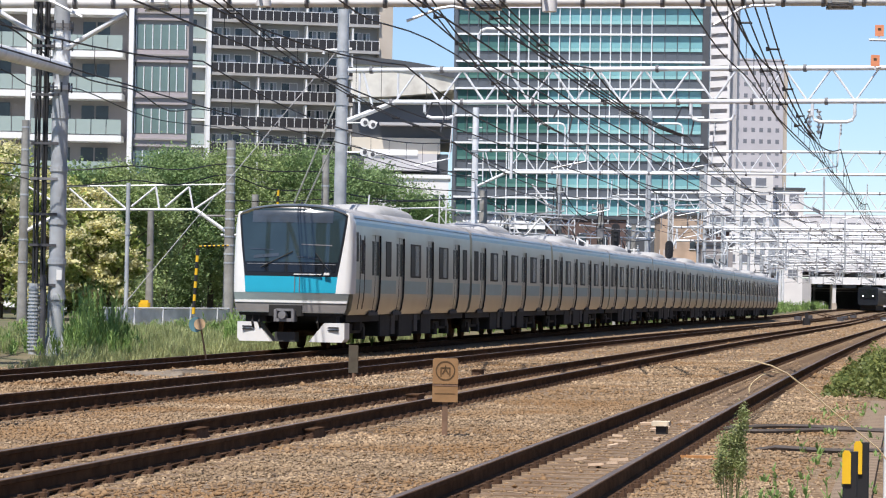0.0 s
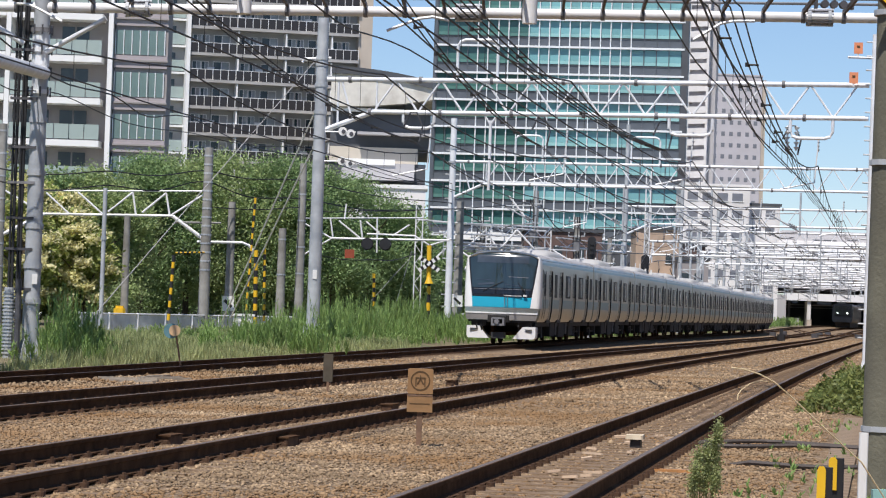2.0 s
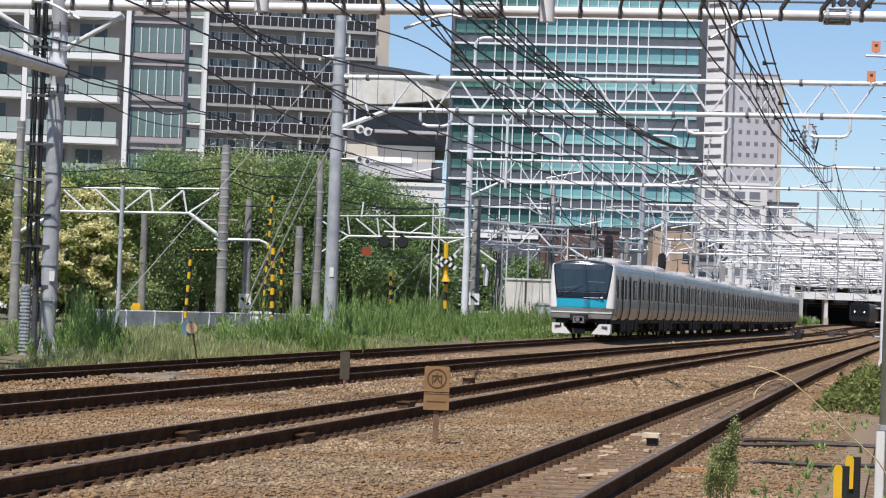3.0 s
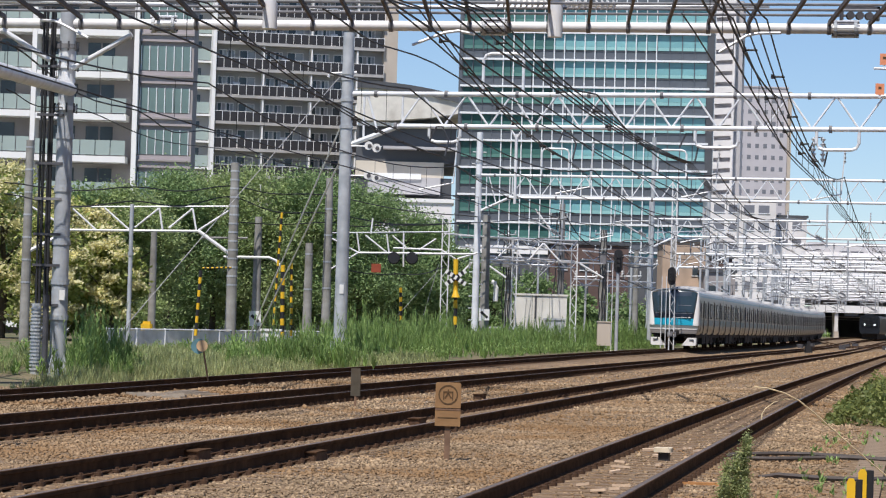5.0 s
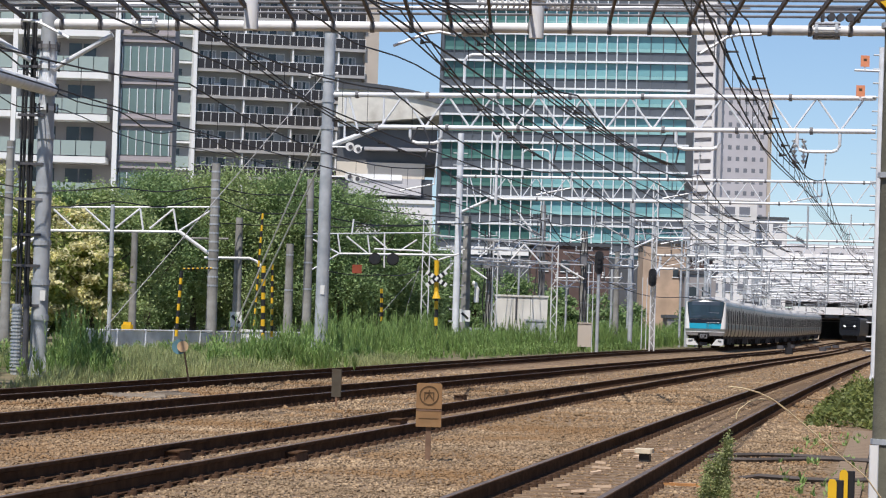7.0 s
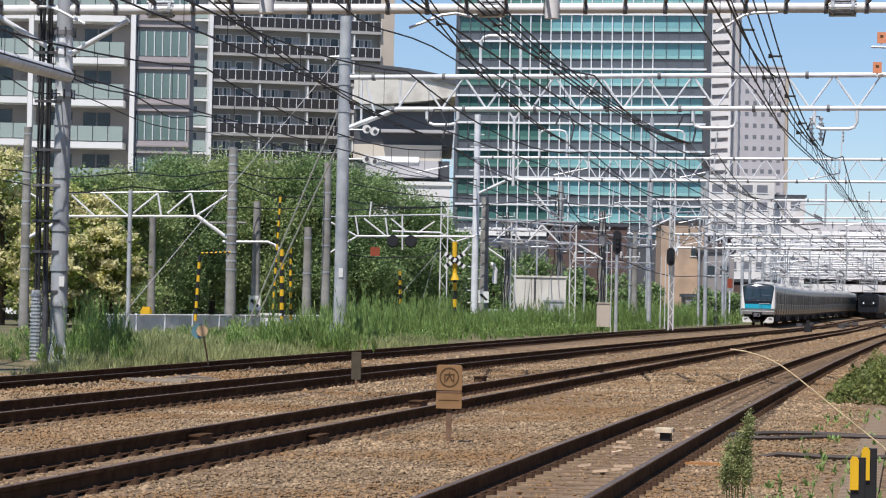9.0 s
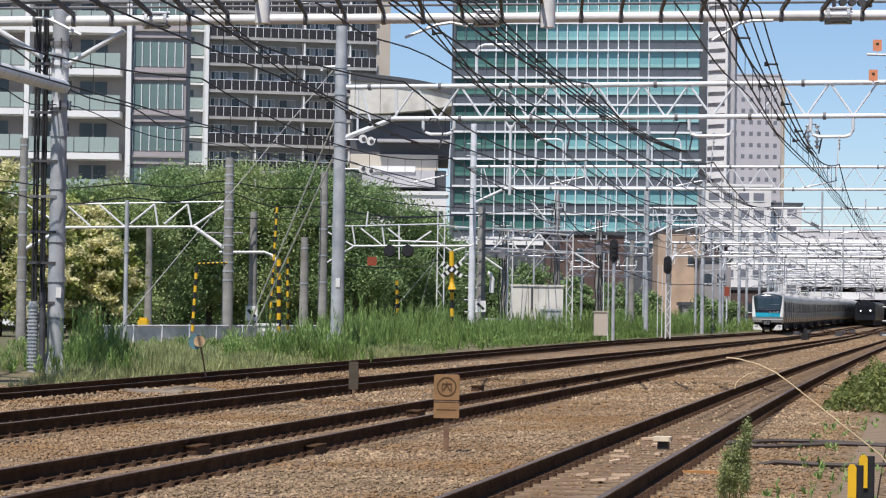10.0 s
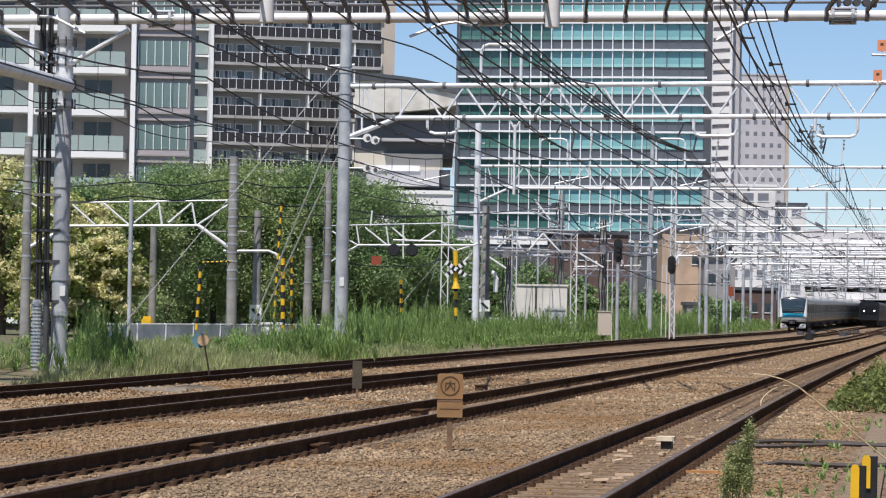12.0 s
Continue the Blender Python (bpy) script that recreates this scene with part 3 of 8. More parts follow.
def build_cab(root):
    """The rounded end: black windscreen mask, white corner pillars, blue band, skirt, coupler and snow plough."""
    def depth(x, z):
        return 0.02 + 0.20 * (abs(x) / 1.4) ** 2.6 + max(0.0, z - 1.5) * 0.11 + max(0, z - 3.4) * 0.55

    def wide(z):
        return float(np.interp(z, [0.88, 1.05, 1.36, 1.9, 2.6, 3.12, 3.32, 3.46], [1.36, 1.43, 1.475, 1.495, 1.495, 1.485, 1.465, 1.42]))

    def inner(z):
        return float(np.interp(z, [1.42, 1.85, 2.6, 3.2, 3.43, 3.49, 3.55, 3.59], [1.13, 1.17, 1.28, 1.355, 1.37, 1.12, 0.75, 0.35]))

    def face(x, z):
        e = 0.01
        p = Vector((x, depth(x, z), z))
        dx = Vector((e, depth(x + e, z) - p.y, 0))
        dz = Vector((0, depth(x, z + e) - p.y, e))
        return p, dx.cross(dz).normalized()

    def patch(z0, z1, wfun, thick, lift, steps=8, nx=13):
        g = Geo()

        def fn(u, w):
            z = z0 + (z1 - z0) * w
            p, nn = face(wfun(z) * u, z)
            return p + nn * lift, nn
        g.slab(fn, [-1 + 2 * i / (nx - 1) for i in range(nx)], [i / steps for i in range(steps + 1)], thick)
        return g

    screen = part("windscreen_mask", patch(1.845, 3.59, inner, 0.3, 0.0, 14), MASK_BLACK, root, "black glossy mask round the windscreen", smooth=True)
    part("windscreen", patch(2.20, 3.53, lambda z: inner(z) - 0.05, 0.02, 0.012, 12), SCREEN_GLASS, screen, "dark blue-grey reflecting windscreen", smooth=True)
    # sky reflection in the upper glass, painted as a paler band
    part("sheen_band", patch(3.18, 3.47, lambda z: min(inner(z) - 0.12, 1.02), 0.004, 0.018, 4), SCREEN_SHEEN, screen, "blue-grey band for sky reflected in the glass", smooth=True)
    part("lower_screen", patch(1.95, 2.19, lambda z: inner(z) - 0.07, 0.02, 0.010), GLASS_BLACK, screen, smooth=True)
    part("ledge", patch(2.14, 2.155, lambda z: inner(z) - 0.1, 0.01, 0.020), CLAMP, screen, "grey ledge behind the windscreen")

    def bar(nm, x0, z0, x1, z1, h, material, label=""):
        """A thin strip lying on the screen between two points."""
        b = Geo()

        def fn(u, w):
            p, nn = face(x0 + (x1 - x0) * u, z0 + (z1 - z0) * u + h * (w - 0.5))
            return p + nn * 0.024, nn
        b.slab(fn, [i / 6 for i in range(7)], [0, 0.5, 1], 0.006)
        part(nm, b, material, screen, label)

    # strips stand in for the pale bands reflected in the windscreen
    bar("reflection_bar", 0.25, 2.64, 1.02, 2.62, 0.025, CLAMP, "pale bar for a reflection in the glass")
    bar("reflection_bar", -1.05, 2.52, -0.45, 2.50, 0.02, SCREEN_SHEEN, "grey bar for a reflection in the glass")
    bar("reflection_streak", -0.95, 2.32, -0.30, 2.38, 0.08, SCREEN_SHEEN, "grey streak for a reflection in the glass")
    bar("reflection_streak", 0.15, 2.34, 0.75, 2.28, 0.03, SCREEN_SHEEN, "grey streak for a reflection in the glass")
    for x0, z0, x1, z1 in ((-0.75, 2.06, 0.05, 2.46), (0.95, 2.02, 0.62, 2.44)):
        wiper = Geo().line([tuple(face(x0 + (x1 - x0) * k / 4, z0 + (z1 - z0) * k / 4)[0] + Vector((0, -0.04, 0))) for k in range(5)], 0.014)
        part("wiper", wiper, RUBBER, screen, "black wiper")
    part("blue_band", patch(1.44, 1.842, lambda z: inner(z) + 0.01, 0.3, 0.004), BAND_BLUE, root, "bright light-blue band under the windscreen", smooth=True)
    for x in (0.13, 0.25):
        part("seam", Geo().box(x - 0.008, x + 0.008, 0.004, 0.03, 1.45, 1.84), CLAMP, root)
    g = Geo()
    g.box(0.10, 0.80, 0.02, 0.12, 1.885, 1.912, 0)
    g.box(0.86, 1.00, 0.02, 0.14, 1.885, 1.945, 0)
    part("lettering_bar", g, WHITE_PAINT, root, "small white bars in place of lettering")
    low = part("lower_panel", patch(0.94, 1.436, lambda z: wide(z) - 0.02, 0.3, -0.004), STAINLESS, root, "stainless panel under the band", smooth=True)
    part("bumper_line", patch(1.19, 1.245, lambda z: wide(z) - 0.04, 0.05, 0.035, 1), TRAIN_WHITE, low, "pale moulding")
    part("lower_sheet", patch(0.95, 1.18, lambda z: wide(z) - 0.03, 0.05, 0.012, 2), LOWER_GREY, low, "grey lower sheet", smooth=True)
    part("apron", patch(0.86, 0.935, lambda z: wide(z) - 0.04, 0.3, -0.05, 2), UNDER, root)
    for sx in (-1, 1):
        g = Geo()
        zs = [1.43, 1.6, 1.85, 2.2, 2.6, 2.9, 3.1, 3.25, 3.38, 3.45]
        rings = []
        for z in zs:
            xi, xo = inner(z) + 0.012, wide(z) + 0.012
            ye = 0.98 - 0.0 * z
            pts = [(xi, depth(xi, z) - 0.012), ((xi + xo) / 2, depth((xi + xo) / 2, z) - 0.02), (xo - 0.05, depth(xo - 0.05, z) - 0.0),
                   (xo, depth(xo, z) + 0.10), (min(xo, side_x(z) + 0.012), ye), (xo - 0.12, ye), (xi, depth(xi, z) + 0.25)]
            rings.append([(sx * a, b, z) for a, b in (pts if sx > 0 else pts[::-1])])
        g.loft(rings)
        part("corner_pillar", g, TRAIN_WHITE, root, "white moulded corner pillar", smooth=True)
        g = Geo()
        pts = [(0.48, 0.22), (1.30, 0.22), (1.36, 0.30), (1.36, 0.70), (0.86, 0.70)]
        ring = [(sx * a, z) for a, z in pts]
        if sx > 0:
            ring = ring[::-1]
        g.loft([[(x, 0.10 + abs(x) * 0.12, z) for x, z in ring], [(x, 0.9, z) for x, z in ring]])
        plough = part("snow_plough", g, TRAIN_WHITE, root, "white snow plough blade")
        g = Geo()
        for z in (0.50, 0.57):
            g.box(min(sx * 0.95, sx * 1.22), max(sx * 0.95, sx * 1.22), 0.20, 0.26, z, z + 0.03)
        part("slot", g, BLACK_PAINT, plough)
        g = Geo()
        g.box(min(sx * 0.62, sx * 1.15), max(sx * 0.62, sx * 1.15), 0.25, 0.7, 0.70, 0.88)
        part("plough_bracket", g, UNDER, root)
    # crown over the windscreen
    g = Geo()
    hood = [p for p in section(0.0) if p[2] > 3.2]
    rings = []
    for y, drop in ((0.34, 0.05), (0.44, 0.015), (0.80, 0.0)):
        rings.append([(x * (1 - drop * 0.4), y + (0.0 if z > 3.4 else 0.1 * (0.8 - y) / 0.3), z - drop * (1 if z > 3.4 else 0.2)) for x, _, z in hood])
    g.loft(rings)
    part("roof_crown", g, STAINLESS, root, "silver rim over the windscreen", smooth=True)
    g = Geo()
    g.box(-0.52, 0.36, -0.02, 0.3, 0.86, 1.13, 0, 0.05)
    part("coupler_pocket", g, UNDER, root, "black pocket round the coupler")
    g = Geo()
    g.box(-0.36, 0.16, 0.05, 0.5, 0.22, 0.46)
    part("middle_plate", g, UNDER_GREY, root, "grey plate between the ploughs")
    g = Geo()
    for x in (-0.34, 0.10):
        g.box(x, x + 0.08, -0.20, 0.2, 0.72, 1.02, 0, 0.02)
    g.box(-0.30, 0.14, -0.20, 0.2, 0.72, 0.80)
    g.tube((-0.12, -0.27, 0.88), (-0.12, 0.1, 0.88), 0.10)
    g.box(-0.30, 0.14, -0.16, 0.2, 0.98, 1.04)
    part("coupler", g, CLAMP, root, "grey automatic coupler")
    for x in (-0.95, -0.78, 0.7):
        g = Geo()
        g.line([(x, 0.2, 0.85), (x, 0.12, 0.7), (x + 0.02, 0.2, 0.55)], 0.03)
        part("brake_hose", g, RUBBER, root)
    for x in (-0.1, 0.1):
        g = Geo()
        g.tube((x, 0.9, 3.55), (x, 0.9, 3.72), 0.03)
        part("aerial", g, STEEL_DARK, root)


tail_car = build_car("stainless commuter train end car with light-blue band and black face", True, False)
mid_car = build_car("stainless commuter train car with pale blue side band", False, False)
motor_car = build_car("stainless commuter train car carrying a pantograph", False, True)
CARS = [tail_car, mid_car, motor_car]
for i in range(3, 10):
    CARS.append(copy_thing(mid_car if i % 3 else motor_car, Matrix()))

RUN_T = [0.0, 0.5, 1.0, 1.75, 2.5, 3.5, 4.5, 5.5, 6.5, 7.75, 9.0, 10.5, 12.0]
RUN_S = [28.9, 39.9, 50.8, 67.0, 83.1, 104.3, 125.3, 146.2, 167.1, 193.7, 220.5, 252.9, 285.6]


def car_pose(i, t):
    """Pose of car i counted from the rear at t seconds; it stands on its two bogies."""
    s = float(np.interp(t, RUN_T, RUN_S)) + 20.0 * i
    o = OFFSETS["one"]
    a, b = along(s + 3.05, o, rise(s + 3.05, "one")), along(s + 16.75, o, rise(s + 16.75, "one"))
    d = (b - a).normalized()
    yaw = math.atan2(-d.x, d.y)
    return Matrix.Translation(a - d * 3.05) @ Matrix.Rotation(yaw, 4, "Z") @ Matrix.Rotation(math.asin(d.z), 4, "X")


UNSEEN_WALL = mat("unseen_block_wall", (0.40, 0.42, 0.40), 0.9, 0, 0.3, 0.3)


def unseen_row():
    """Plain unseen blocks added beside the near path for the train's side to reflect."""
    for i in range(22):
        h = 7.0 + 4.0 * ((i * 37) % 5) / 4
        m = turned(-10 + i * 20, -15.5, -0.6)
        thing("unseen_block", "plain grey unseen block added for reflections beside the near path", "building", m, geo=Geo().box(-3, 3, 0, 19.5, 0, h), material=UNSEEN_WALL)


unseen_row()
# unseen towers added behind the camera for windscreen and office glass to reflect
for x0, x1, y, h in ((-60, -34, -75, 34), (-26, -6, -60, 40), (4, 22, -82, 48), (30, 52, -66, 30)):
    thing("unseen_block", "plain grey unseen tower added for reflections behind the camera", "building", geo=Geo().box(x0, x1, y - 14, y, -0.6, h), material=UNSEEN_WALL)


def motions():
    for i, car in enumerate(CARS):
        walk(car, [(0.5 * j, car_pose(i, 0.5 * j)) for j in range(25)])
    walk(far_train, [(t, turned(402.0 - 0.3 * t, OFFSETS["two"], climb(402.0))) for t in (0.0, 3.0, 6.0, 9.0, 12.0)])
    walk(stalk, [(0.0, pose(*STALK_ROOT, 0, 0, 26)), (2.5, pose(*STALK_ROOT, 0, 1.5, 28)), (5.0, pose(*STALK_ROOT, 0, 0, 28)), (7.0, pose(*STALK_ROOT, 0, 0, 25)), (8.8, pose(*STALK_ROOT, 0, 3, 3)),
                 (10.0, pose(*STALK_ROOT, 0, 3, -2)), (11.0, pose(*STALK_ROOT, 0, 3.5, -6)), (12.0, pose(*STALK_ROOT, 0, 0, 26))])


# ---- buildings ----
RENDER_GREY = mat("grey_render", (0.33, 0.305, 0.30), 0.85, 0, 0.06, 0.8, stain=(0.36, 0.34, 0.33), stain_at=0.6)
MAUVE = mat("mauve_tile", (0.40, 0.36, 0.37), 0.6, 0, 0.06, 1.5)
SLAB_WHITE = mat("white_slab", (0.88, 0.88, 0.87), 0.6, 0, 0.03, 1)
RAIL_GLASS = mat("frosted_green_glass", (0.37, 0.45, 0.425), 0.25, 0, 0.05, 1, per=0.06)
RAIL_DARK = mat("dark_balcony_panel", (0.035, 0.032, 0.034), 0.4, 0, 0.1, 1, per=0.2)
SLAB_GREY = mat("weathered_slab", (0.44, 0.43, 0.42), 0.8, 0, 0.10, 0.7, stain=(0.34, 0.33, 0.32), stain_at=0.58)
BEIGE = mat("beige_tile", (0.40, 0.39, 0.375), 0.8, 0, 0.06, 0.6)
WARM_BEIGE = mat("warm_beige_wall", (0.55, 0.48, 0.40), 0.85, 0, 0.06, 0.5)
WIN_DARK = mat("dark_window", (0.05, 0.065, 0.075), 0.12, 0, 0.2, 0.6, per=0.5)
WIN_PALE = mat("curtained_window", (0.33, 0.345, 0.35), 0.15, 0, 0.15, 0.6, per=0.35)
WIN_GREEN = mat("green_window", (0.16, 0.235, 0.225), 0.12, 0, 0.15, 0.5, per=0.25)
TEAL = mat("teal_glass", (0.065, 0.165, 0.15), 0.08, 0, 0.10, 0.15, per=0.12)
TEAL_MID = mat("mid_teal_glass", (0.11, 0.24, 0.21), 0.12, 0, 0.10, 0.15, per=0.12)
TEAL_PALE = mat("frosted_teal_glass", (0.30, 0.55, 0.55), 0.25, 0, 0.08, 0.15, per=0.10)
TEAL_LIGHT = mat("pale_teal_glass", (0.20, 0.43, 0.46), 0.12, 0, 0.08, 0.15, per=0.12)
SPANDREL = mat("grey_spandrel", (0.125, 0.14, 0.16), 0.3, 0.1, 0.08, 0.5)
ALU = mat("white_aluminium", (0.88, 0.90, 0.91), 0.4, 0.1, 0.03, 1)
TOWER_GREY = mat("pale_grey_tower", (0.47, 0.46, 0.47), 0.9, 0, 0.05, 0.4)
# distance haze put into the colours: paler wall, low-contrast windows
PALE_LILAC = mat("pale_lilac_wall", (0.55, 0.53, 0.56), 0.9, 0, 0.05, 0.4)
GLASS_GREY = mat("haze_toned_window", (0.20, 0.21, 0.24), 0.3, 0, 0.15, 0.6, per=0.2)
OFFWHITE = mat("offwhite_wall", (0.82, 0.80, 0.79), 0.8, 0, 0.06, 0.4, stain=(0.62, 0.60, 0.57), stain_at=0.62)
DARK_ROOF = mat("dark_metal_roof", (0.10, 0.105, 0.115), 0.5, 0.2, 0.08, 0.4)
BRICK_BROWN = mat("brown_brick", (0.125, 0.082, 0.072), 0.9, 0, 0.15, 2, 0.3, 10)
TAN = mat("tan_wall", (0.58, 0.43, 0.32), 0.9, 0, 0.10, 0.7, stain=(0.38, 0.285, 0.21))
CREAM = mat("cream_wall", (0.66, 0.60, 0.50), 0.85, 0, 0.06, 0.5)
HUT_CREAM = mat("cream_concrete", (0.70, 0.68, 0.62), 0.9, 0, 0.08, 1.2, 0.1, 20, stain=(0.47, 0.44, 0.39), stain_at=0.6)
# dark tone that stands in for shade in the station mouth
SHADE = mat("mouth_shade", (0.14, 0.145, 0.155), 0.9, 0, 0.2, 0.5)


def shared(name, material, *boxes, bevel=0.0):
    g = Geo()
    for b in boxes:
        g.box(*b, bevel=bevel)
    return g.mesh(name, material)


def apartment_pale():
    """Tall block of flats: white slabs, frosted glass balcony fronts, a bay of tall windows."""
    root = thing("apartment_house", "grey apartment house with white balcony slabs and frosted glass railings", "building", pose(-39.5, 212, -0.6))
    H = 31.0
    part("wall", Geo().box(0, 21.2, 2.0, 4.0, 0, H), RENDER_GREY, root)
    part("bay_wall", Geo().box(17.5, 21.2, 0.5, 2.0, 0, H), RENDER_GREY, root)
    for x in (2.0, 10.0, 17.2):
        part("column", Geo().box(x - 0.17, x + 0.17, -0.25, 2.0, 0, H), SLAB_WHITE, root, "white upright fin")
    spans = [(2.2, 9.8, 0.12), (10.2, 16.6, 0.0), (-5, 1.8, 0.05)]
    slabs = {i: shared("balcony_slab", SLAB_WHITE, (a, b, -0.2, 2.0, -0.44, 0.0)) for i, (a, b, _) in enumerate(spans)}
    glass = {}
    for i, (a, b, _) in enumerate(spans):
        n = int((b - a) / 0.95)
        w = (b - a) / n
        glass[i] = (shared("railing_panel", RAIL_GLASS, (0.03, w - 0.03, -0.12, -0.08, 0.08, 1.12)), [a + j * w for j in range(n)])
    door = {}
    for i, (a, b, _) in enumerate(spans):
        door[i] = [shared("window", WIN_DARK, (a + (b - a) * u, a + (b - a) * w, 1.93, 1.99, z0, 2.2))
                   for u, w, z0 in ((0.10, 0.24, 0.1), (0.26, 0.40, 0.1), (0.52, 0.66, 0.1), (0.68, 0.82, 0.7))]
    bay_glass = shared("bay_window", WIN_GREEN, (0, 0.5, 0.42, 0.48, 0.0, 1.72))
    bay_frame = shared("frame", ALU, *[(17.46 + j * 0.58, 17.52 + j * 0.58, 0.36, 0.5, -0.02, 1.74) for j in range(7)])
    spandrel = shared("spandrel", MAUVE, (17.4, 21.2, 0.3, 0.5, -0.95, -0.08))
    ledge = shared("ledge", RENDER_GREY, (17.4, 21.25, 0.15, 0.5, -0.5, -0.38))
    for f in range(-1, 10):
        z = 18.35 + 0.6 - 2.98 * 5 + 2.98 * f
        if z < 0.2 or z > 30:
            continue
        for i, (a, b, dz) in enumerate(spans):
            piece("balcony_slab", slabs[i], root, pose(0, 0, z + dz))
            for x in glass[i][1]:
                piece("railing_panel", glass[i][0], root, pose(x, 0, z + dz))
            for me in door[i]:
                piece("window", me, root, pose(0, 0, z + dz))
        for j in range(6):
            piece("bay_window", bay_glass, root, pose(17.55 + j * 0.58, 0, z + 0.25))
        piece("window_frame", bay_frame, root, pose(0, 0, z + 0.25))
        piece("spandrel", spandrel, root, pose(0, 0, z + 0.25))
        piece("ledge", ledge, root, pose(0, 0, z + 0.25))


def apartment_dark():
    """Tall block of flats with long balconies of dark panels in pale frames."""
    root = thing("apartment_house", "beige apartment house with long balconies of dark railing panels", "building", pose(-29.6, 338.5, -0.6, 0, 0, 13))
    W, H = 23.6, 47.0
    part("wall", Geo().box(0, W, 1.45, 13, 0, H), BEIGE, root)
    part("end_wall", Geo().box(W - 1.2, W + 0.4, 0.4, 13, 0, H), WARM_BEIGE, root)
    part("column", Geo().box(2.55, 2.95, -0.4, 1.45, 0, H), SLAB_WHITE, root, "white upright fin")
    slab = shared("balcony_slab", SLAB_GREY, (2.9, W - 1.2, -0.12, 1.45, -0.26, 0.0), (2.9, W - 1.2, -0.12, -0.02, 0.0, 0.06))
    n = int((W - 4.2) / 0.88)
    rail_me = shared("railing_panel", RAIL_DARK, (0.06, 0.82, -0.06, -0.02, 0.10, 1.15))
    posts = shared("post", SLAB_WHITE, *[(3.0 + j * 0.88 - 0.025, 3.0 + j * 0.88 + 0.025, -0.08, -0.01, 0.1, 1.18) for j in range(n + 1)], (3.0, 3.0 + n * 0.88, -0.09, 0.0, 1.17, 1.22))
    part_me = shared("partition", SLAB_WHITE, (0, 0.16, 0.0, 1.45, 0, 2.68))
    wins = []
    for b0 in (3.4, 8.9, 14.3, 19.6):
        for u, w, z0 in ((0.1, 0.95, 0.9), (1.15, 1.85, 0.9), (2.5, 4.25, 0.1)):
            if b0 + w < W - 1.3:
                m = (b0 + u + b0 + w) / 2
                wins.append((shared("window", WIN_DARK, (b0 + u, m, 1.36, 1.43, z0, 2.15)), shared("window", WIN_PALE, (m, b0 + w, 1.35, 1.42, z0, 2.15)),
                             shared("window_frame", OFFWHITE, (b0 + u - 0.08, b0 + w + 0.08, 1.38, 1.46, 2.15, 2.24), (b0 + u - 0.08, b0 + u, 1.33, 1.46, z0, 2.2), (b0 + w, b0 + w + 0.08, 1.33, 1.46, z0, 2.2), (m - 0.04, m + 0.04, 1.33, 1.46, z0, 2.2))))
    box = shared("air_unit", OFFWHITE, (0, 0.8, 0.9, 1.2, 0.0, 1.55), bevel=0.05)
    nslab = shared("end_balcony", RAIL_GLASS, (0.1, 2.5, 0.9, 1.0, 0.1, 1.35))
    nledge = shared("end_slab", SLAB_WHITE, (0.0, 2.55, 0.8, 1.45, -0.22, 0.0))
    nwin = shared("end_window", WIN_DARK, (0.5, 1.5, 1.36, 1.43, 0.9, 2.2))
    dice = random.Random(5)
    for f in range(0, 15):
        z = 29.4 + 0.6 - 3.02 * 9 + 3.02 * f
        piece("balcony_slab", slab, root, pose(0, 0, z))
        r = piece("railing_frame", posts, root, pose(0, 0, z))
        for j in range(n):
            piece("railing_panel", rail_me, r, pose(3.0 + j * 0.88, 0, 0))
        for x in (8.4, 13.9, 19.2):
            piece("partition", part_me, root, pose(x, 0, z))
        for dark, pale, fr in wins:
            w = piece("window_frame", fr, root, pose(0, 0, z))
            piece("window", dark, w)
            piece("window", dark if dice.random() < 0.35 else pale, w)
        for b0 in (5.2, 10.75, 16.1):
            if dice.random() < 0.7:
                piece("air_unit", box, root, pose(b0 + dice.uniform(-0.2, 0.2), 0, z))
        piece("end_balcony", nslab, root, pose(0, 0, z + 0.8))
        piece("end_slab", nledge, root, pose(0, 0, z + 0.8))
        piece("end_window", nwin, root, pose(0, 0, z + 0.8))


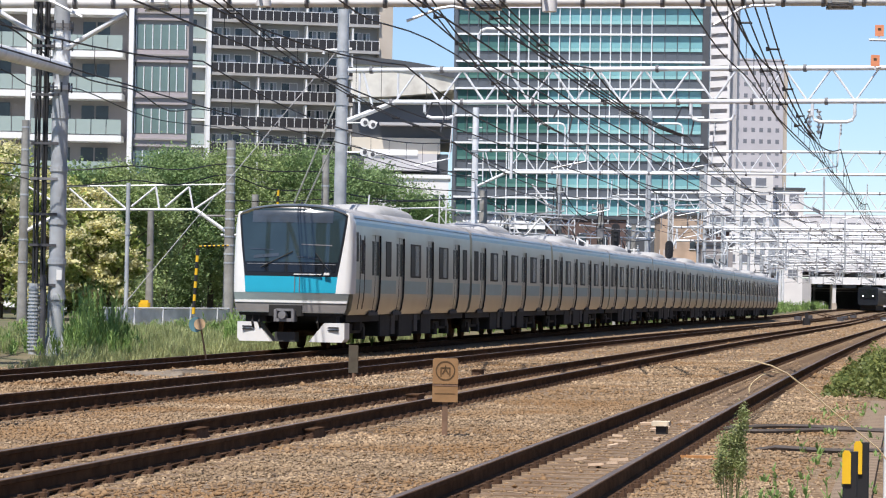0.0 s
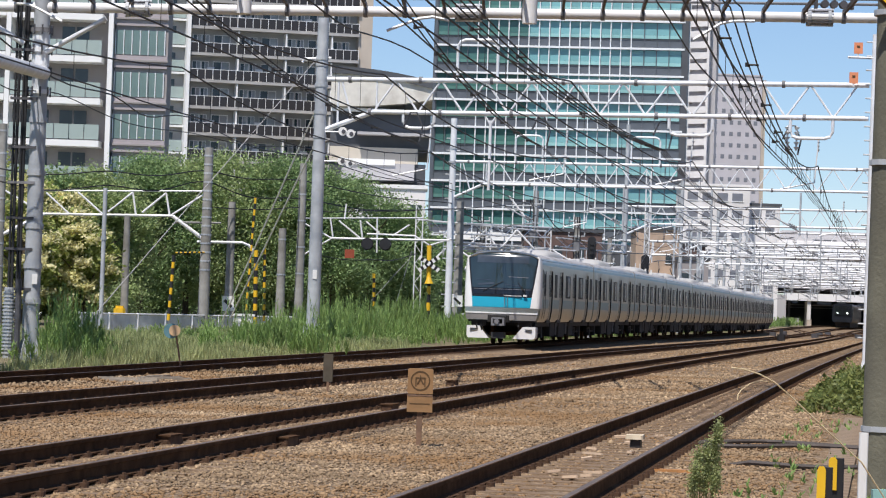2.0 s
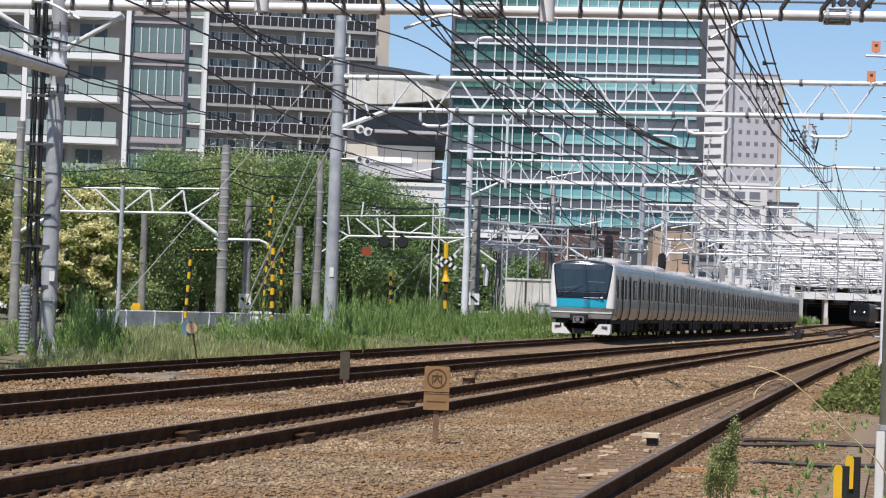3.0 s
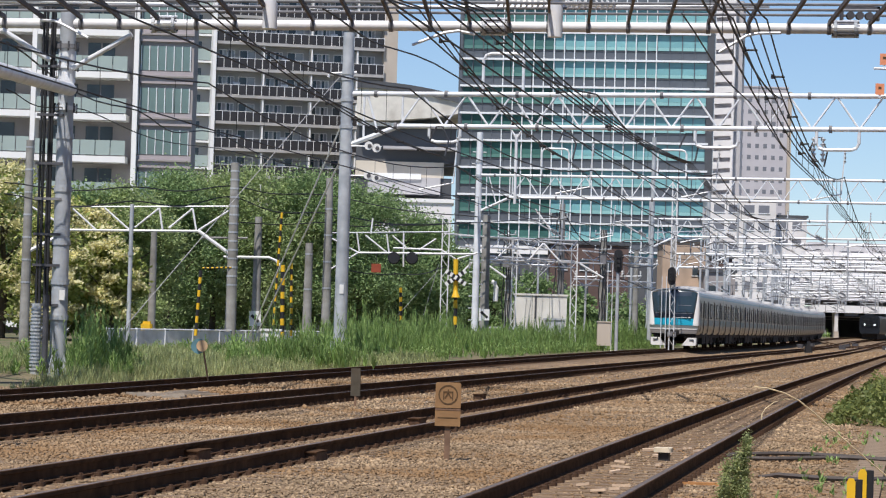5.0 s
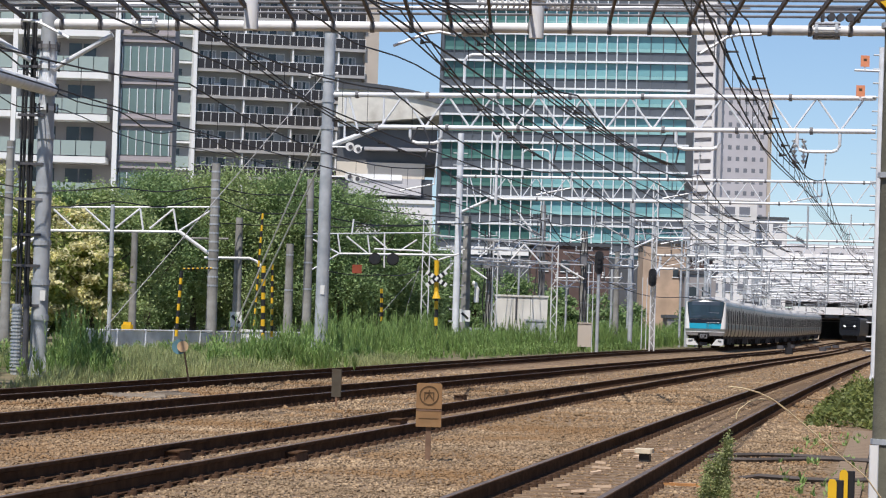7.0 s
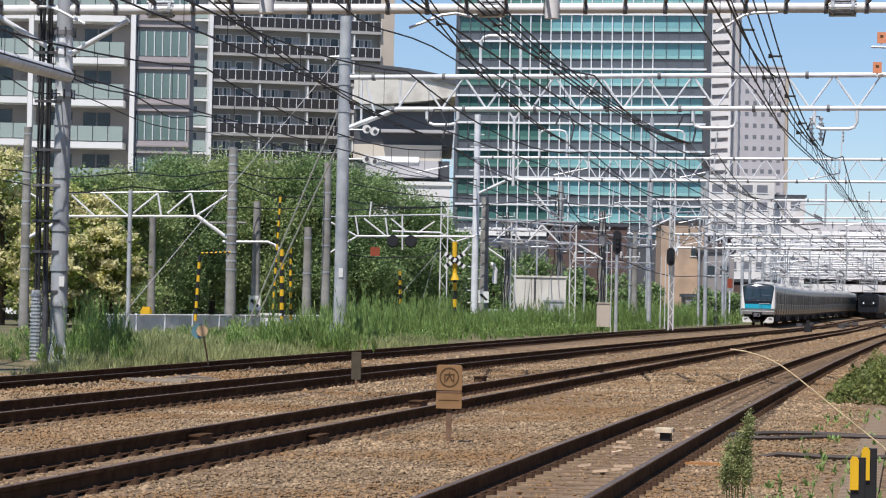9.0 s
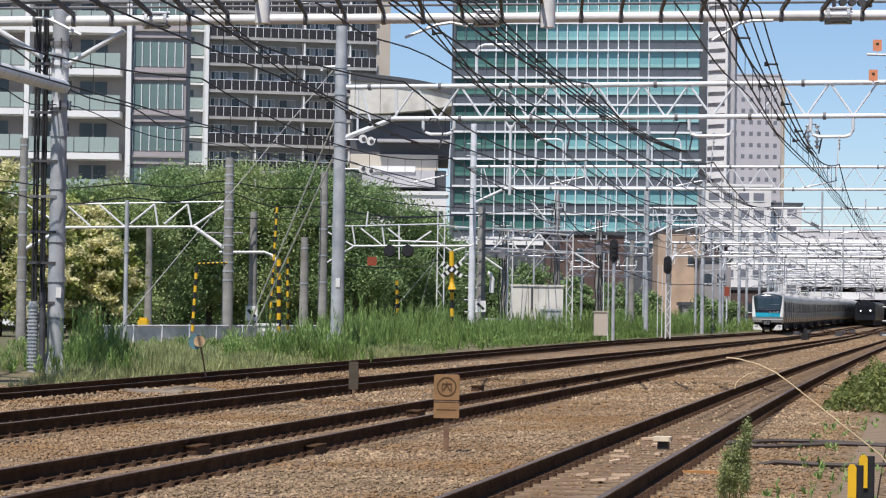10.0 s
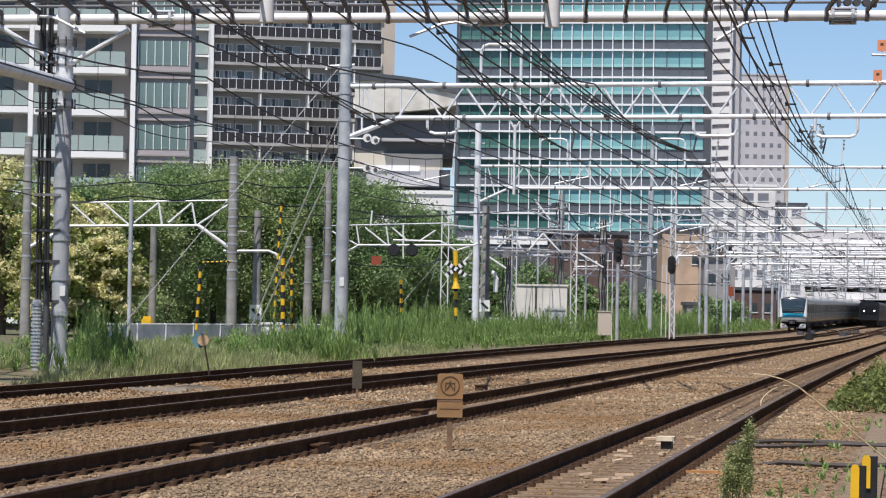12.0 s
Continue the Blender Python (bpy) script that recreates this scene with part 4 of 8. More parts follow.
def office_tower():
    """Glass office tower: teal window bands, dark spandrels, white louvre lines and mullions."""
    root = thing("office_tower", "teal glass office tower with white mullions and dark bands", "building", pose(1.05, 450, -0.6, 0, 0, -9.4))
    W, H, F = 38.2, 74.0, 4.065
    part("core", Geo().box(0.1, W - 0.1, 0.4, 3, 10, H), SPANDREL, root)
    part("corner_column", Geo().box(W - 1.0, W, -0.2, 1.0, 6, H), DARK_ROOF, root, "dark grey corner column")
    part("edge_column", Geo().box(0, 0.5, -0.15, 1.0, 6, H), SPANDREL, root)
    part("podium", Geo().box(-6, W + 4, -1.5, 24, 0, 12.4), DARK_ROOF, root)
    part("podium_band", Geo().box(2, 17.4, -1.7, -1.4, 12.5, 13.7), SLAB_WHITE, root)
    def strip(x0, step, n, y, z0, z1):
        g = Geo()
        for j in range(n):
            g.box(x0 + j * step + 0.05, x0 + (j + 1) * step - 0.05, y, y + 0.12, z0, z1)
        return g
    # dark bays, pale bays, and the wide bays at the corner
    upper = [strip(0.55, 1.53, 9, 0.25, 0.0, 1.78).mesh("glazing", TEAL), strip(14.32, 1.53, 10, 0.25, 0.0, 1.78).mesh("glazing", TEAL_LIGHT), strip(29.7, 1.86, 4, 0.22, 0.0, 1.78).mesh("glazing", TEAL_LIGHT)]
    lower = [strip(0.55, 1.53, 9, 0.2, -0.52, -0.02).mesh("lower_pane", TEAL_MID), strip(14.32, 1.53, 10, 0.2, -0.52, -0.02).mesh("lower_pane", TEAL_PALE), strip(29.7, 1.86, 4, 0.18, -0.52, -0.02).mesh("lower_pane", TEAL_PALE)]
    louvre = shared("louvre", ALU, (0.3, W - 0.6, -0.30, 0.05, 0, 0.30))
    low = shared("spandrel_panel", SPANDREL, (0.4, W - 1.0, 0.18, 0.4, 0.34, 1.50))
    soffit = shared("soffit_line", DARK_ROOF, (0.4, W - 1.0, 0.10, 0.3, 1.46, 1.54))
    for f in range(0, 16):
        z = 41.47 + (f - 7) * F
        piece("louvre", louvre, root, pose(0, 0, z))
        piece("spandrel_panel", low, root, pose(0, 0, z))
        piece("soffit_line", soffit, root, pose(0, 0, z))
        for a, b in zip(upper, lower):
            piece("glazing", a, root, pose(0, 0, z - 1.84))
            piece("lower_pane", b, root, pose(0, 0, z - 1.84))
    m = shared("mullion", ALU, (-0.075, 0.075, -0.12, 0.2, 12.5, H))
    d = shared("dark_mullion", SPANDREL, (-0.06, 0.06, 0.02, 0.3, 12.5, H))
    for j in range(20):
        if j > 3:
            piece("mullion", m, root, pose(0.55 + j * 1.53, 0, 0))
        else:
            piece("dark_mullion", d, root, pose(0.55 + j * 1.53, 0, 0))
    for j in range(1, 4):
        piece("dark_mullion", d, root, pose(29.7 + j * 1.86, 0, 0))


def stair_tower():
    """Open outdoor stair: flights with pale parapets between two columns."""
    root = thing("stair_tower", "white open stair tower beside the office building", "building", pose(43.4, 499, -0.6, 0, 0, -9))
    H = 62
    part("back_wall", Geo().box(0.2, 3.5, 0.7, 6, 0, H), PALE_LILAC, root)
    for x in (0, 3.2):
        part("column", Geo().box(x, x + 0.4, -0.1, 2, 0, H), OFFWHITE, root)
    flight = Geo().loft([[(x, y, z) for x, z in ((0.4, 0.0), (3.2, 0.16), (3.2, 1.26), (0.4, 1.10))] for y in (-0.05, 0.2)]).mesh("flight", OFFWHITE)
    for f in range(34):
        piece("flight", flight, root, pose(0, 0, f * 1.80))
    part("side", Geo().box(3.6, 4.7, 2.0, 8, 0, H - 5), TOWER_GREY, root)


def grid_tower():
    root = thing("tower_block", "pale grey tower block with rows of small dark windows", "building", pose(57.0, 600, -0.6, 0, 0, 8))
    part("wall", Geo().box(0, 10.6, 0, 12, 0, 50.8), PALE_LILAC, root)
    part("side_wall", Geo().box(10.6, 11.5, 0.3, 12, 0, 50.2), WARM_BEIGE, root)
    part("parapet", Geo().box(-0.12, 10.72, -0.12, 12.1, 50.8, 51.1), PALE_LILAC, root)
    w = shared("window", GLASS_GREY, (0, 0.75, -0.02, 0.1, 0, 0.85))
    for r in range(20):
        for c in range(6):
            piece("window", w, root, pose(0.8 + c * 1.65, 0, 47.8 - r * 2.28))


def hall():
    """Big hall with a low curved dark roof and a pale wall under it."""
    root = thing("event_hall", "large hall with dark curved roof above a pale wall", "building", pose(-10.2, 326, -0.6, 0, 0, 0))
    g = Geo()
    n = 12
    top = [(i * 1.0, -1.2, 27.9 - 0.011 * i ** 2) for i in range(n)]
    low = [(x, y, z - 0.8) for x, y, z in top]
    front = low + top[::-1]
    g.loft([front, [(x, y + 30, z) for x, y, z in front]])
    part("roof", g, DARK_ROOF, root, "dark curved metal roof")
    wall = [(i * 1.0, 27.2 - 0.011 * i ** 2) for i in range(n)] + [(11.0, 24.6), (8.0, 24.1), (4.0, 23.7), (1.0, 23.6), (0.0, 23.9)]
    part("upper_wall", Geo().loft([[(x, y, z) for x, z in wall] for y in (-0.9, 26)]), HUT_CREAM, root, "pale curved wall under the roof")
    part("gutter", Geo().box(0, 11, 0.1, 0.6, 23.1, 23.5), ALU, root)
    part("window_band", Geo().box(0, 10.9, 1.2, 28, 19.2, 23.2), DARK_ROOF, root)
    part("canopy", Geo().box(3.0, 10.9, -1.0, 1.2, 20.6, 20.9), TOWER_GREY, root)
    part("middle_wall", Geo().box(0, 9.6, 0.4, 28, 17.6, 19.3), CREAM, root)
    part("lower_block", Geo().box(1.5, 9.3, -4, 2, 15.6, 17.4), TOWER_GREY, root)
    part("lower_trim", Geo().box(1.5, 7.2, -4.2, -3.9, 17.2, 17.8), SLAB_WHITE, root)
    part("base_wall", Geo().box(0, 10.5, 0.6, 26, 0, 17.6), DARK_ROOF, root)
    part("annex", Geo().box(2.5, 10.6, -8, 0, 0, 14.6), OFFWHITE, root, "white annex")
    part("annex_roof", Geo().box(2.3, 10.8, -8.2, 0, 14.6, 15.0), SLAB_WHITE, root)
    w = shared("annex_window", WIN_DARK, (0, 1.2, -8.06, -7.9, 0, 1.0))
    for x in (4, 6.5, 9):
        piece("annex_window", w, root, pose(x, 0, 11.9))


def plain_house(label, at, w, d, h, wall, roof=None, rows=(), win=(1.2, 1.0), step=2.2, trim=None):
    """A box-shaped house with parapet and rows of windows (heights in rows)."""
    root = thing("house", label, "building", at)
    part("wall", Geo().box(0, w, 0, d, 0, h), wall, root)
    part("roof", Geo().box(-0.2, w + 0.2, -0.2, d + 0.2, h, h + 0.35), roof or wall, root)
    me = shared("window", GLASS_GREY if wall is OFFWHITE else WIN_DARK, (0, win[0], -0.03, 0.1, 0, win[1]))
    sill = shared("sill", trim or ALU, (-0.08, win[0] + 0.08, -0.10, 0.02, -0.1, 0.0))
    for z in rows:
        x = step * 0.35
        while x + win[0] < w - 0.2:
            o = piece("window", me, root, pose(x, 0, z))
            piece("sill", sill, o)
            x += step
    return root


apartment_pale()
apartment_dark()
office_tower()
stair_tower()
grid_tower()
hall()
plain_house("white flats with dark strip windows beyond the tracks", pose(36.6, 422, -0.6), 9.5, 10, 20.6, OFFWHITE, rows=(5, 7.8, 10.6, 13.4, 16.2, 18.6), win=(1.5, 1.1), step=2.1)
plain_house("lower white flats with strip windows beyond the tracks", pose(46.2, 425, -0.6), 4.6, 10, 18.2, OFFWHITE, DARK_ROOF, rows=(6, 8.8, 11.6, 14.4, 16.6), win=(1.3, 1.0), step=1.9)
plain_house("brown brick building behind the signal masts", pose(11.5, 332, -0.6), 8.6, 10, 11.0, BRICK_BROWN, DARK_ROOF, rows=(2.5, 5.4, 8.2), win=(1.0, 1.2), step=2.4)
plain_house("tan rendered house with few windows", pose(25.3, 352, -0.6), 5.2, 9, 12.2, TAN, DARK_ROOF, rows=(8.3,), win=(0.7, 0.9), step=2.6)
plain_house("dark brown house beside the tan one", pose(31.2, 362, -0.6), 3.2, 9, 10.6, BRICK_BROWN, DARK_ROOF, rows=(7.0,), win=(0.8, 1.0), step=1.6)
plain_house("grey brown service building beside the far line", pose(29.6, 345, -0.6), 3.6, 9, 8.6, RENDER_GREY, DARK_ROOF, rows=(3.0, 6.0), win=(0.9, 1.1), step=1.5)
plain_house("low dark service building beside the far line", pose(33.6, 356, -0.6), 5.6, 9, 5.4, BRICK_BROWN, DARK_ROOF, rows=(2.8,), win=(0.9, 1.1), step=1.8)
plain_house("grey shed with flat roof beside the line", pose(26.5, 330, -0.6), 4.5, 6, 3.4, RENDER_GREY, DARK_ROOF)




def relay_hut():
    root = thing("relay_hut", "white concrete relay hut with a flat roof", "hut", pose(3.9, 168, -0.1))
    part("wall", Geo().box(0, 2.9, 0, 3, 0, 3.1), HUT_CREAM, root)
    part("roof", Geo().box(-0.06, 2.96, -0.06, 3.06, 3.1, 3.2), HUT_CREAM, root)
    for x in (0.95, 1.93):
        part("joint", Geo().box(x, x + 0.025, -0.006, 0.0, 0.0, 3.1), POLE_OLD, root)
    part("pipe", Geo().tube((1.15, -0.06, 1.8), (1.15, -0.06, 3.1), 0.05), STEEL_DARK, root)
    box = thing("equipment_cabinet", "grey metal equipment cabinet beside the hut", "cabinet", pose(5.55, 166.5, -0.1))
    part("case", Geo().box(0, 1.1, 0, 0.8, 0.1, 1.75, bevel=0.04), GALV_DULL, box)
    part("cap", Geo().box(-0.06, 1.16, -0.06, 0.86, 1.75, 1.85), GALV_DULL, box)
    for x in (0.03, 0.57):
        part("door", Geo().box(x, x + 0.5, -0.02, 0.0, 0.2, 1.65), GALV_DULL, box)
    box = thing("equipment_cabinet", "low grey metal equipment cabinet on a plinth", "cabinet", pose(2.2, 160, -0.1))
    part("case", Geo().box(0, 1.6, 0, 0.8, 0.1, 1.2, bevel=0.04), GALV_DULL, box)
    part("cap", Geo().box(-0.1, 1.7, -0.08, 0.88, 1.2, 1.3), GALV_DULL, box)


relay_hut()


def station():
    """Far station: stacked white roofs over the tracks, and a low dark opening under a white girder."""
    root = thing("station", "white station with stacked platform roofs over dark track openings", "station", pose(0, 475, 0))
    part("roof_band", Geo().box(55.8, 110, 6, 9, 9.95, 11.2), SLAB_WHITE, root, "broad white roof edge")
    for z, x0, y, h, m in ((12.0, 50, 14, 0.55, SLAB_WHITE), (13.1, 52, 20, 0.45, OFFWHITE), (14.3, 48, 24, 0.6, OFFWHITE), (8.75, 57, 4, 0.4, OFFWHITE), (7.7, 58.5, 3, 0.35, OFFWHITE), (6.7, 57, 2.5, 0.3, TOWER_GREY)):
        part("platform_roof", Geo().box(x0, 110, y, y + 10, z, z + h), m, root, "white roof edge")
    part("shed_roof", Geo().loft([[(x, y, z) for x, z in ((57, 13.5), (57, 15.6), (61, 16.7), (78, 16.7), (82, 15.6), (82, 13.5))] for y in (30, 44)]), TOWER_GREY, root, "pale grey shed roof")
    part("shed_window", Geo().box(66, 70, 29.9, 30.05, 14.3, 15.3), DARK_ROOF, root, "dark window strip")
    # walls between the roof edges: overhang shade put into their grey
    part("rear_wall", Geo().box(55.8, 110, 11, 12, 5.9, 9.95), RENDER_GREY, root, "wall greyed in colour for the shade of the roofs")
    part("upper_wall", Geo().box(52, 110, 24.2, 25, 10, 14.3), TOWER_GREY, root)
    part("side_wing", Geo().box(47.5, 55.6, 8, 20, 0, 12.6), OFFWHITE, root, "white wing of the station")
    for z in (3.2, 6.2, 9.2):
        for x in (48.4, 50.3, 52.2, 54.0):
            part("wing_window", Geo().box(x, x + 1.1, 7.92, 8.1, z, z + 1.2), WIN_DARK, root)
    part("girder", Geo().box(58.3, 110, 0, 4, 4.75, 5.9), SLAB_WHITE, root, "white footbridge girder")
    for x in range(60, 108, 6):
        part("stiffener", Geo().box(x, x + 0.12, -0.1, 0.0, 4.8, 5.85), TOWER_GREY, root)
    part("abutment", Geo().box(56.2, 58.3, 1, 6, 0, 5.5), TOWER_GREY, root, "grey abutment")
    for x in (61.6, 73.2, 82, 92):
        part("pier", Geo().box(x, x + 0.55, 0.3, 3.5, 0, 4.75), OFFWHITE, root, "white bridge pier")
    for i in range(14):
        part("roof_post", Geo().box(56.5 + i * 3.1, 56.7 + i * 3.1, 4.5, 4.8, 5.9, 9.95), OFFWHITE if i % 3 else CLAMP, root)
    # dark sheets and deck: the shade of the mouth is put into their colour
    part("back_shade", Geo().box(56, 110, 45, 46, 0, 6), SHADE, root, "dark sheet standing in for the shade under the station")
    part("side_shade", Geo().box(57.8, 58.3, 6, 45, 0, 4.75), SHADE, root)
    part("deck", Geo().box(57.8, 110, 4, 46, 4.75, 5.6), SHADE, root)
    for x, y in ((60.2, 14), (74.5, 14), (74.5, 26), (83.5, 18)):
        part("column", Geo().box(x, x + 0.4, y, y + 0.4, 0, 4.8), TOWER_GREY, root)
    # what hangs and stands in the mouth
    for x, y, w, z in ((59.2, 0.4, 0.8, 4.3), (63.2, 0.6, 2.2, 4.25), (66.4, 0.3, 1.3, 4.35), (69.6, 0.7, 1.7, 4.1), (75.2, 0.4, 1.6, 4.3)):
        part("hung_sign", Geo().box(x, x + w, y, y + 0.2, z, 4.75), BLOCK_BLUE, root)
    for z, y in ((4.1, 6), (3.7, 12)):
        part("pipe", Geo().line([(58.4, y, z), (108, y, z)], 0.07), TOWER_GREY, root)
    for x, y, w, z, m in ((59.0, -6, 0.5, 1.9, TOWER_GREY), (60.4, -9, 0.7, 1.7, WARM_BEIGE), (73.8, -8, 0.9, 2.1, BLOCK_BLUE), (75.3, -5, 0.6, 1.8, TOWER_GREY)):
        box = thing("equipment_cabinet", "small line-side cabinet before the station mouth", "cabinet", pose(x, 475 + y, 0.4))
        part("case", Geo().box(0, w, 0, 0.5, 0, z - 0.4, bevel=0.05), m, box)
        part("cap", Geo().box(-0.05, w + 0.05, -0.05, 0.55, z - 0.4, z - 0.34), m, box)


BLOCK_BLUE = mat("blue_grey_cabinet", (0.10, 0.12, 0.15), 0.6, 0, 0.2, 1, per=0.4)
station()


# ---- overhead line: masts, gantries, wires ----
def steel_pole(label, base, top, r0, r1, material=GALV, bands=(), bolts=0.0, at_base=True, category="mast", flange=True):
    """A round mast with a base flange, bands and step bolts."""
    root = thing("catenary_mast", label, category, pose(base[0], base[1], base[2]))
    h = top - base[2]
    g = Geo()
    g.tube((0, 0, -0.5), (0, 0, h), r0, r1, 16)
    part("shaft", g, material, root, smooth=True)
    if flange:
        g = Geo()
        g.tube((0, 0, -0.3), (0, 0, 0.08), r0 * 1.9, n=16)
        part("base_flange", g, material, root)
        g = Geo()
        a, b = r0 * 0.9, r0 * 1.8
        g.add([(a, -0.012, 0.55), (b, -0.012, 0.08), (a, -0.012, 0.08), (a, 0.012, 0.55), (b, 0.012, 0.08), (a, 0.012, 0.08)],
              [(0, 2, 1), (3, 4, 5), (0, 1, 4, 3), (1, 2, 5, 4), (0, 3, 5, 2)])
        me = g.mesh("rib", material)
        for i in range(8):
            piece("rib", me, root, pose(0, 0, 0, 0, 0, i * 45 + 10))
    for z in bands:
        r = r0 + (r1 - r0) * z / h
        part("band", Geo().tube((0, 0, z), (0, 0, z + 0.12), r + 0.025, n=16), GALV_DULL, root)
    if bolts:
        me = Geo().tube((-r0 - 0.17, 0, 0), (r0 + 0.17, 0, 0), 0.028, n=5).mesh("step_bolt", GALV_DULL)
        z = 1.2
        while z < h - 0.2:
            piece("step_bolt", me, root, pose(0, 0, z))
            z += bolts
    return root


def concrete_pole(label, base, top, r, bands=0.9):
    root = thing("concrete_pole", label, "pole", pose(base[0], base[1], base[2]))
    h = top - base[2]
    part("shaft", Geo().tube((0, 0, -0.5), (0, 0, h), r, r * 0.72, 12), POLE_CONCRETE, root, smooth=True)
    z = 2.2
    while z < h - 0.3 and bands:
        part("band", Geo().tube((0, 0, z), (0, 0, z + 0.07), (r - 0.28 * r * (z + 0.5) / (h + 0.5)) * 1.06, n=12), GALV_DULL, root)
        z += bands
    return root


def lattice_pole(label, base, top, w):
    root = thing("lattice_mast", label, "mast", pose(base[0], base[1], base[2]))
    h = top - base[2]
    for sx in (-1, 1):
        for sy in (-1, 1):
            part("leg", Geo().tube((sx * w, sy * w, -0.5), (sx * w, sy * w, h), 0.03, n=5), WHITE_TUBE, root)
    g = Geo()
    n = int(h / 0.45)
    for i in range(n):
        z0, z1 = h * i / n, h * (i + 1) / n
        for s in (-1, 1):
            a, b = (-w, w) if i % 2 else (w, -w)
            g.tube((a, s * w, z0), (b, s * w, z1), 0.016, n=4)
            g.tube((s * w, a, z0), (s * w, b, z1), 0.016, n=4)
    tagged(part("lacing", g, WHITE_TUBE, root, "white zigzag lacing"), kind="stuff")
    return root


def truss_beam(label, p, q, depth, pitch, r=0.07, brace=None, brace_right=None, first=0.0, material=GALV):
    """A plane truss beam from p to q (upper chord); the lower chord lies depth below, braced down to the mast."""
    root = thing("gantry_beam", label, "gantry")
    p, q = Vector(p), Vector(q)
    d = (q - p)
    L = d.length
    d.normalize()
    dn = Vector((0, 0, -depth))
    part("upper_chord", Geo().tube(p, q, r, n=10), material, root, smooth=True)
    part("lower_chord", Geo().tube(p + dn + d * first, q + dn, r * 0.95, n=10), material, root, smooth=True)
    if brace:
        part("brace", Geo().tube(p + Vector((0, 0, -brace)), p + dn + d * first, r, n=8), material, root)
    s = max(first, 0.2)
    k = 0
    me = {}
    while s + pitch / 2 < L:
        a, b = p + d * s, p + d * (s + pitch / 2)
        part("diagonal", Geo().tube(a if k % 2 else a + dn, b + dn if k % 2 else b, r * 0.42, n=6), material, root)
        s += pitch / 2
        k += 1
    if brace:
        part("post", Geo().tube(p + d * (first + 0.1), p + dn + d * (first + 0.1), r * 0.45, n=6), material, root)
        part("post", Geo().tube(p + d * 0.4, p + d * 0.4 + Vector((0, 0, -brace + 0.15)), r * 0.45, n=6), material, root)
        part("diagonal", Geo().tube(p + d * 0.5, p + dn + d * (first * 0.55) + Vector((0, 0, -0.25)), r * 0.45, n=6), material, root)
    c = Geo()
    for i in range(int(L / 2.4)):
        o = p + d * (0.8 + i * 2.4)
        c.tube(o - d * 0.05, o + d * 0.05, r * 1.45, n=10)
        c.tube(o + dn - d * 0.05 + d * 0.7, o + dn + d * 0.05 + d * 0.7, r * 1.45, n=10)
    tagged(part("clamps", c, CLAMP, root), kind="stuff")
    return root


def u_loop(root, at, d, w, h, up, r=0.045):
    """A rounded bracket that hangs under a beam or stands on it."""
    at, d = Vector(at), Vector(d)
    s = 1 if up else -1
    pts = [at - d * (w / 2), at - d * (w / 2) + Vector((0, 0, s * (h - 0.2))), at - d * (w / 2 - 0.08) + Vector((0, 0, s * (h - 0.06))), at - d * (w / 2 - 0.25) + Vector((0, 0, s * h)),
           at + d * (w / 2 - 0.25) + Vector((0, 0, s * h)), at + d * (w / 2 - 0.08) + Vector((0, 0, s * (h - 0.06))), at + d * (w / 2) + Vector((0, 0, s * (h - 0.2))), at + d * (w / 2)]
    part("hanger_loop", Geo().line(pts, r, 8), GALV, root, smooth=True)


def insulator(root, p, q, n=6, r=0.09, material=PORCELAIN):
    p, q = Vector(p), Vector(q)
    g = Geo()
    g.tube(p, q, r * 0.35, n=6)
    for i in range(n):
        a = p.lerp(q, (i + 0.3) / n)
        b = p.lerp(q, (i + 0.75) / n)
        g.tube(a, b, r, r * 0.5, n=10)
    part("insulator", g, material, root, "ribbed porcelain insulator")


# tubular double gantry nearest to the camera
far_mast = steel_pole("grey tubular steel mast with cables strapped to it", (-8.72, 68, -0.16), 8.15, 0.19, 0.18, GALV_DULL, (1.3, 2.1, 3.0, 4.2, 5.4))
for z in (6.05, 6.5, 7.0, 7.45):
    g = Geo().tube((0, 0, z), (0, 0, z + 0.10), 0.245, n=16)
    collar = part("bolted_collar", g, CLAMP if z in (6.5, 7.45) else GALV, far_mast, "bolted pipe collar")
    for k in range(8):
        a = k * math.pi / 4 + 0.2
        part("bolt", Geo().tube((math.cos(a) * 0.245, math.sin(a) * 0.245, z - 0.06), (math.cos(a) * 0.245, math.sin(a) * 0.245, z + 0.16), 0.022, n=6), STEEL_DARK, collar)
part("upper_sleeve", Geo().tube((0, 0, 6.55), (0, 0, 7.45), 0.2, n=16), GALV, far_mast, smooth=True)
part("number_plate_bar", Geo().box(0.02, 0.14, -0.22, -0.19, 1.75, 1.98), WHITE_PAINT, far_mast, "small white plate")
for i, x in enumerate((-0.52, -0.45, -0.34, -0.28)):
    c = thing("feeder_cable", "black cable running down the mast", "cable", group="cables on the mast",
              geo=Geo().line([(-8.72 + x, 67.85, 8.3), (-8.72 + x, 67.85, 4.0), (-8.72 + x + 0.01, 67.85, 1.4)], 0.028 + 0.008 * (i % 2)), material=WIRE)
for z in (1.6, 2.5, 3.2, 4.0, 4.8, 5.9, 7.0):
    part("cable_clamp", Geo().box(-0.62, 0.0, -0.2, -0.1, z, z + 0.06), STEEL_DARK if z != 4.0 else CLAMP, far_mast)
g = Geo()
g.tube((-9.2, 67.8, -0.4), (-9.2, 67.8, 1.5), 0.11, n=12)
for i in range(18):
    g.tube((-9.2, 67.8, 0.0 + i * 0.08), (-9.2, 67.8, 0.04 + i * 0.08), 0.135, n=12)
thing("cable_conduit", "ribbed grey conduit at the foot of the mast", "conduit", geo=g, material=GALV_DULL)
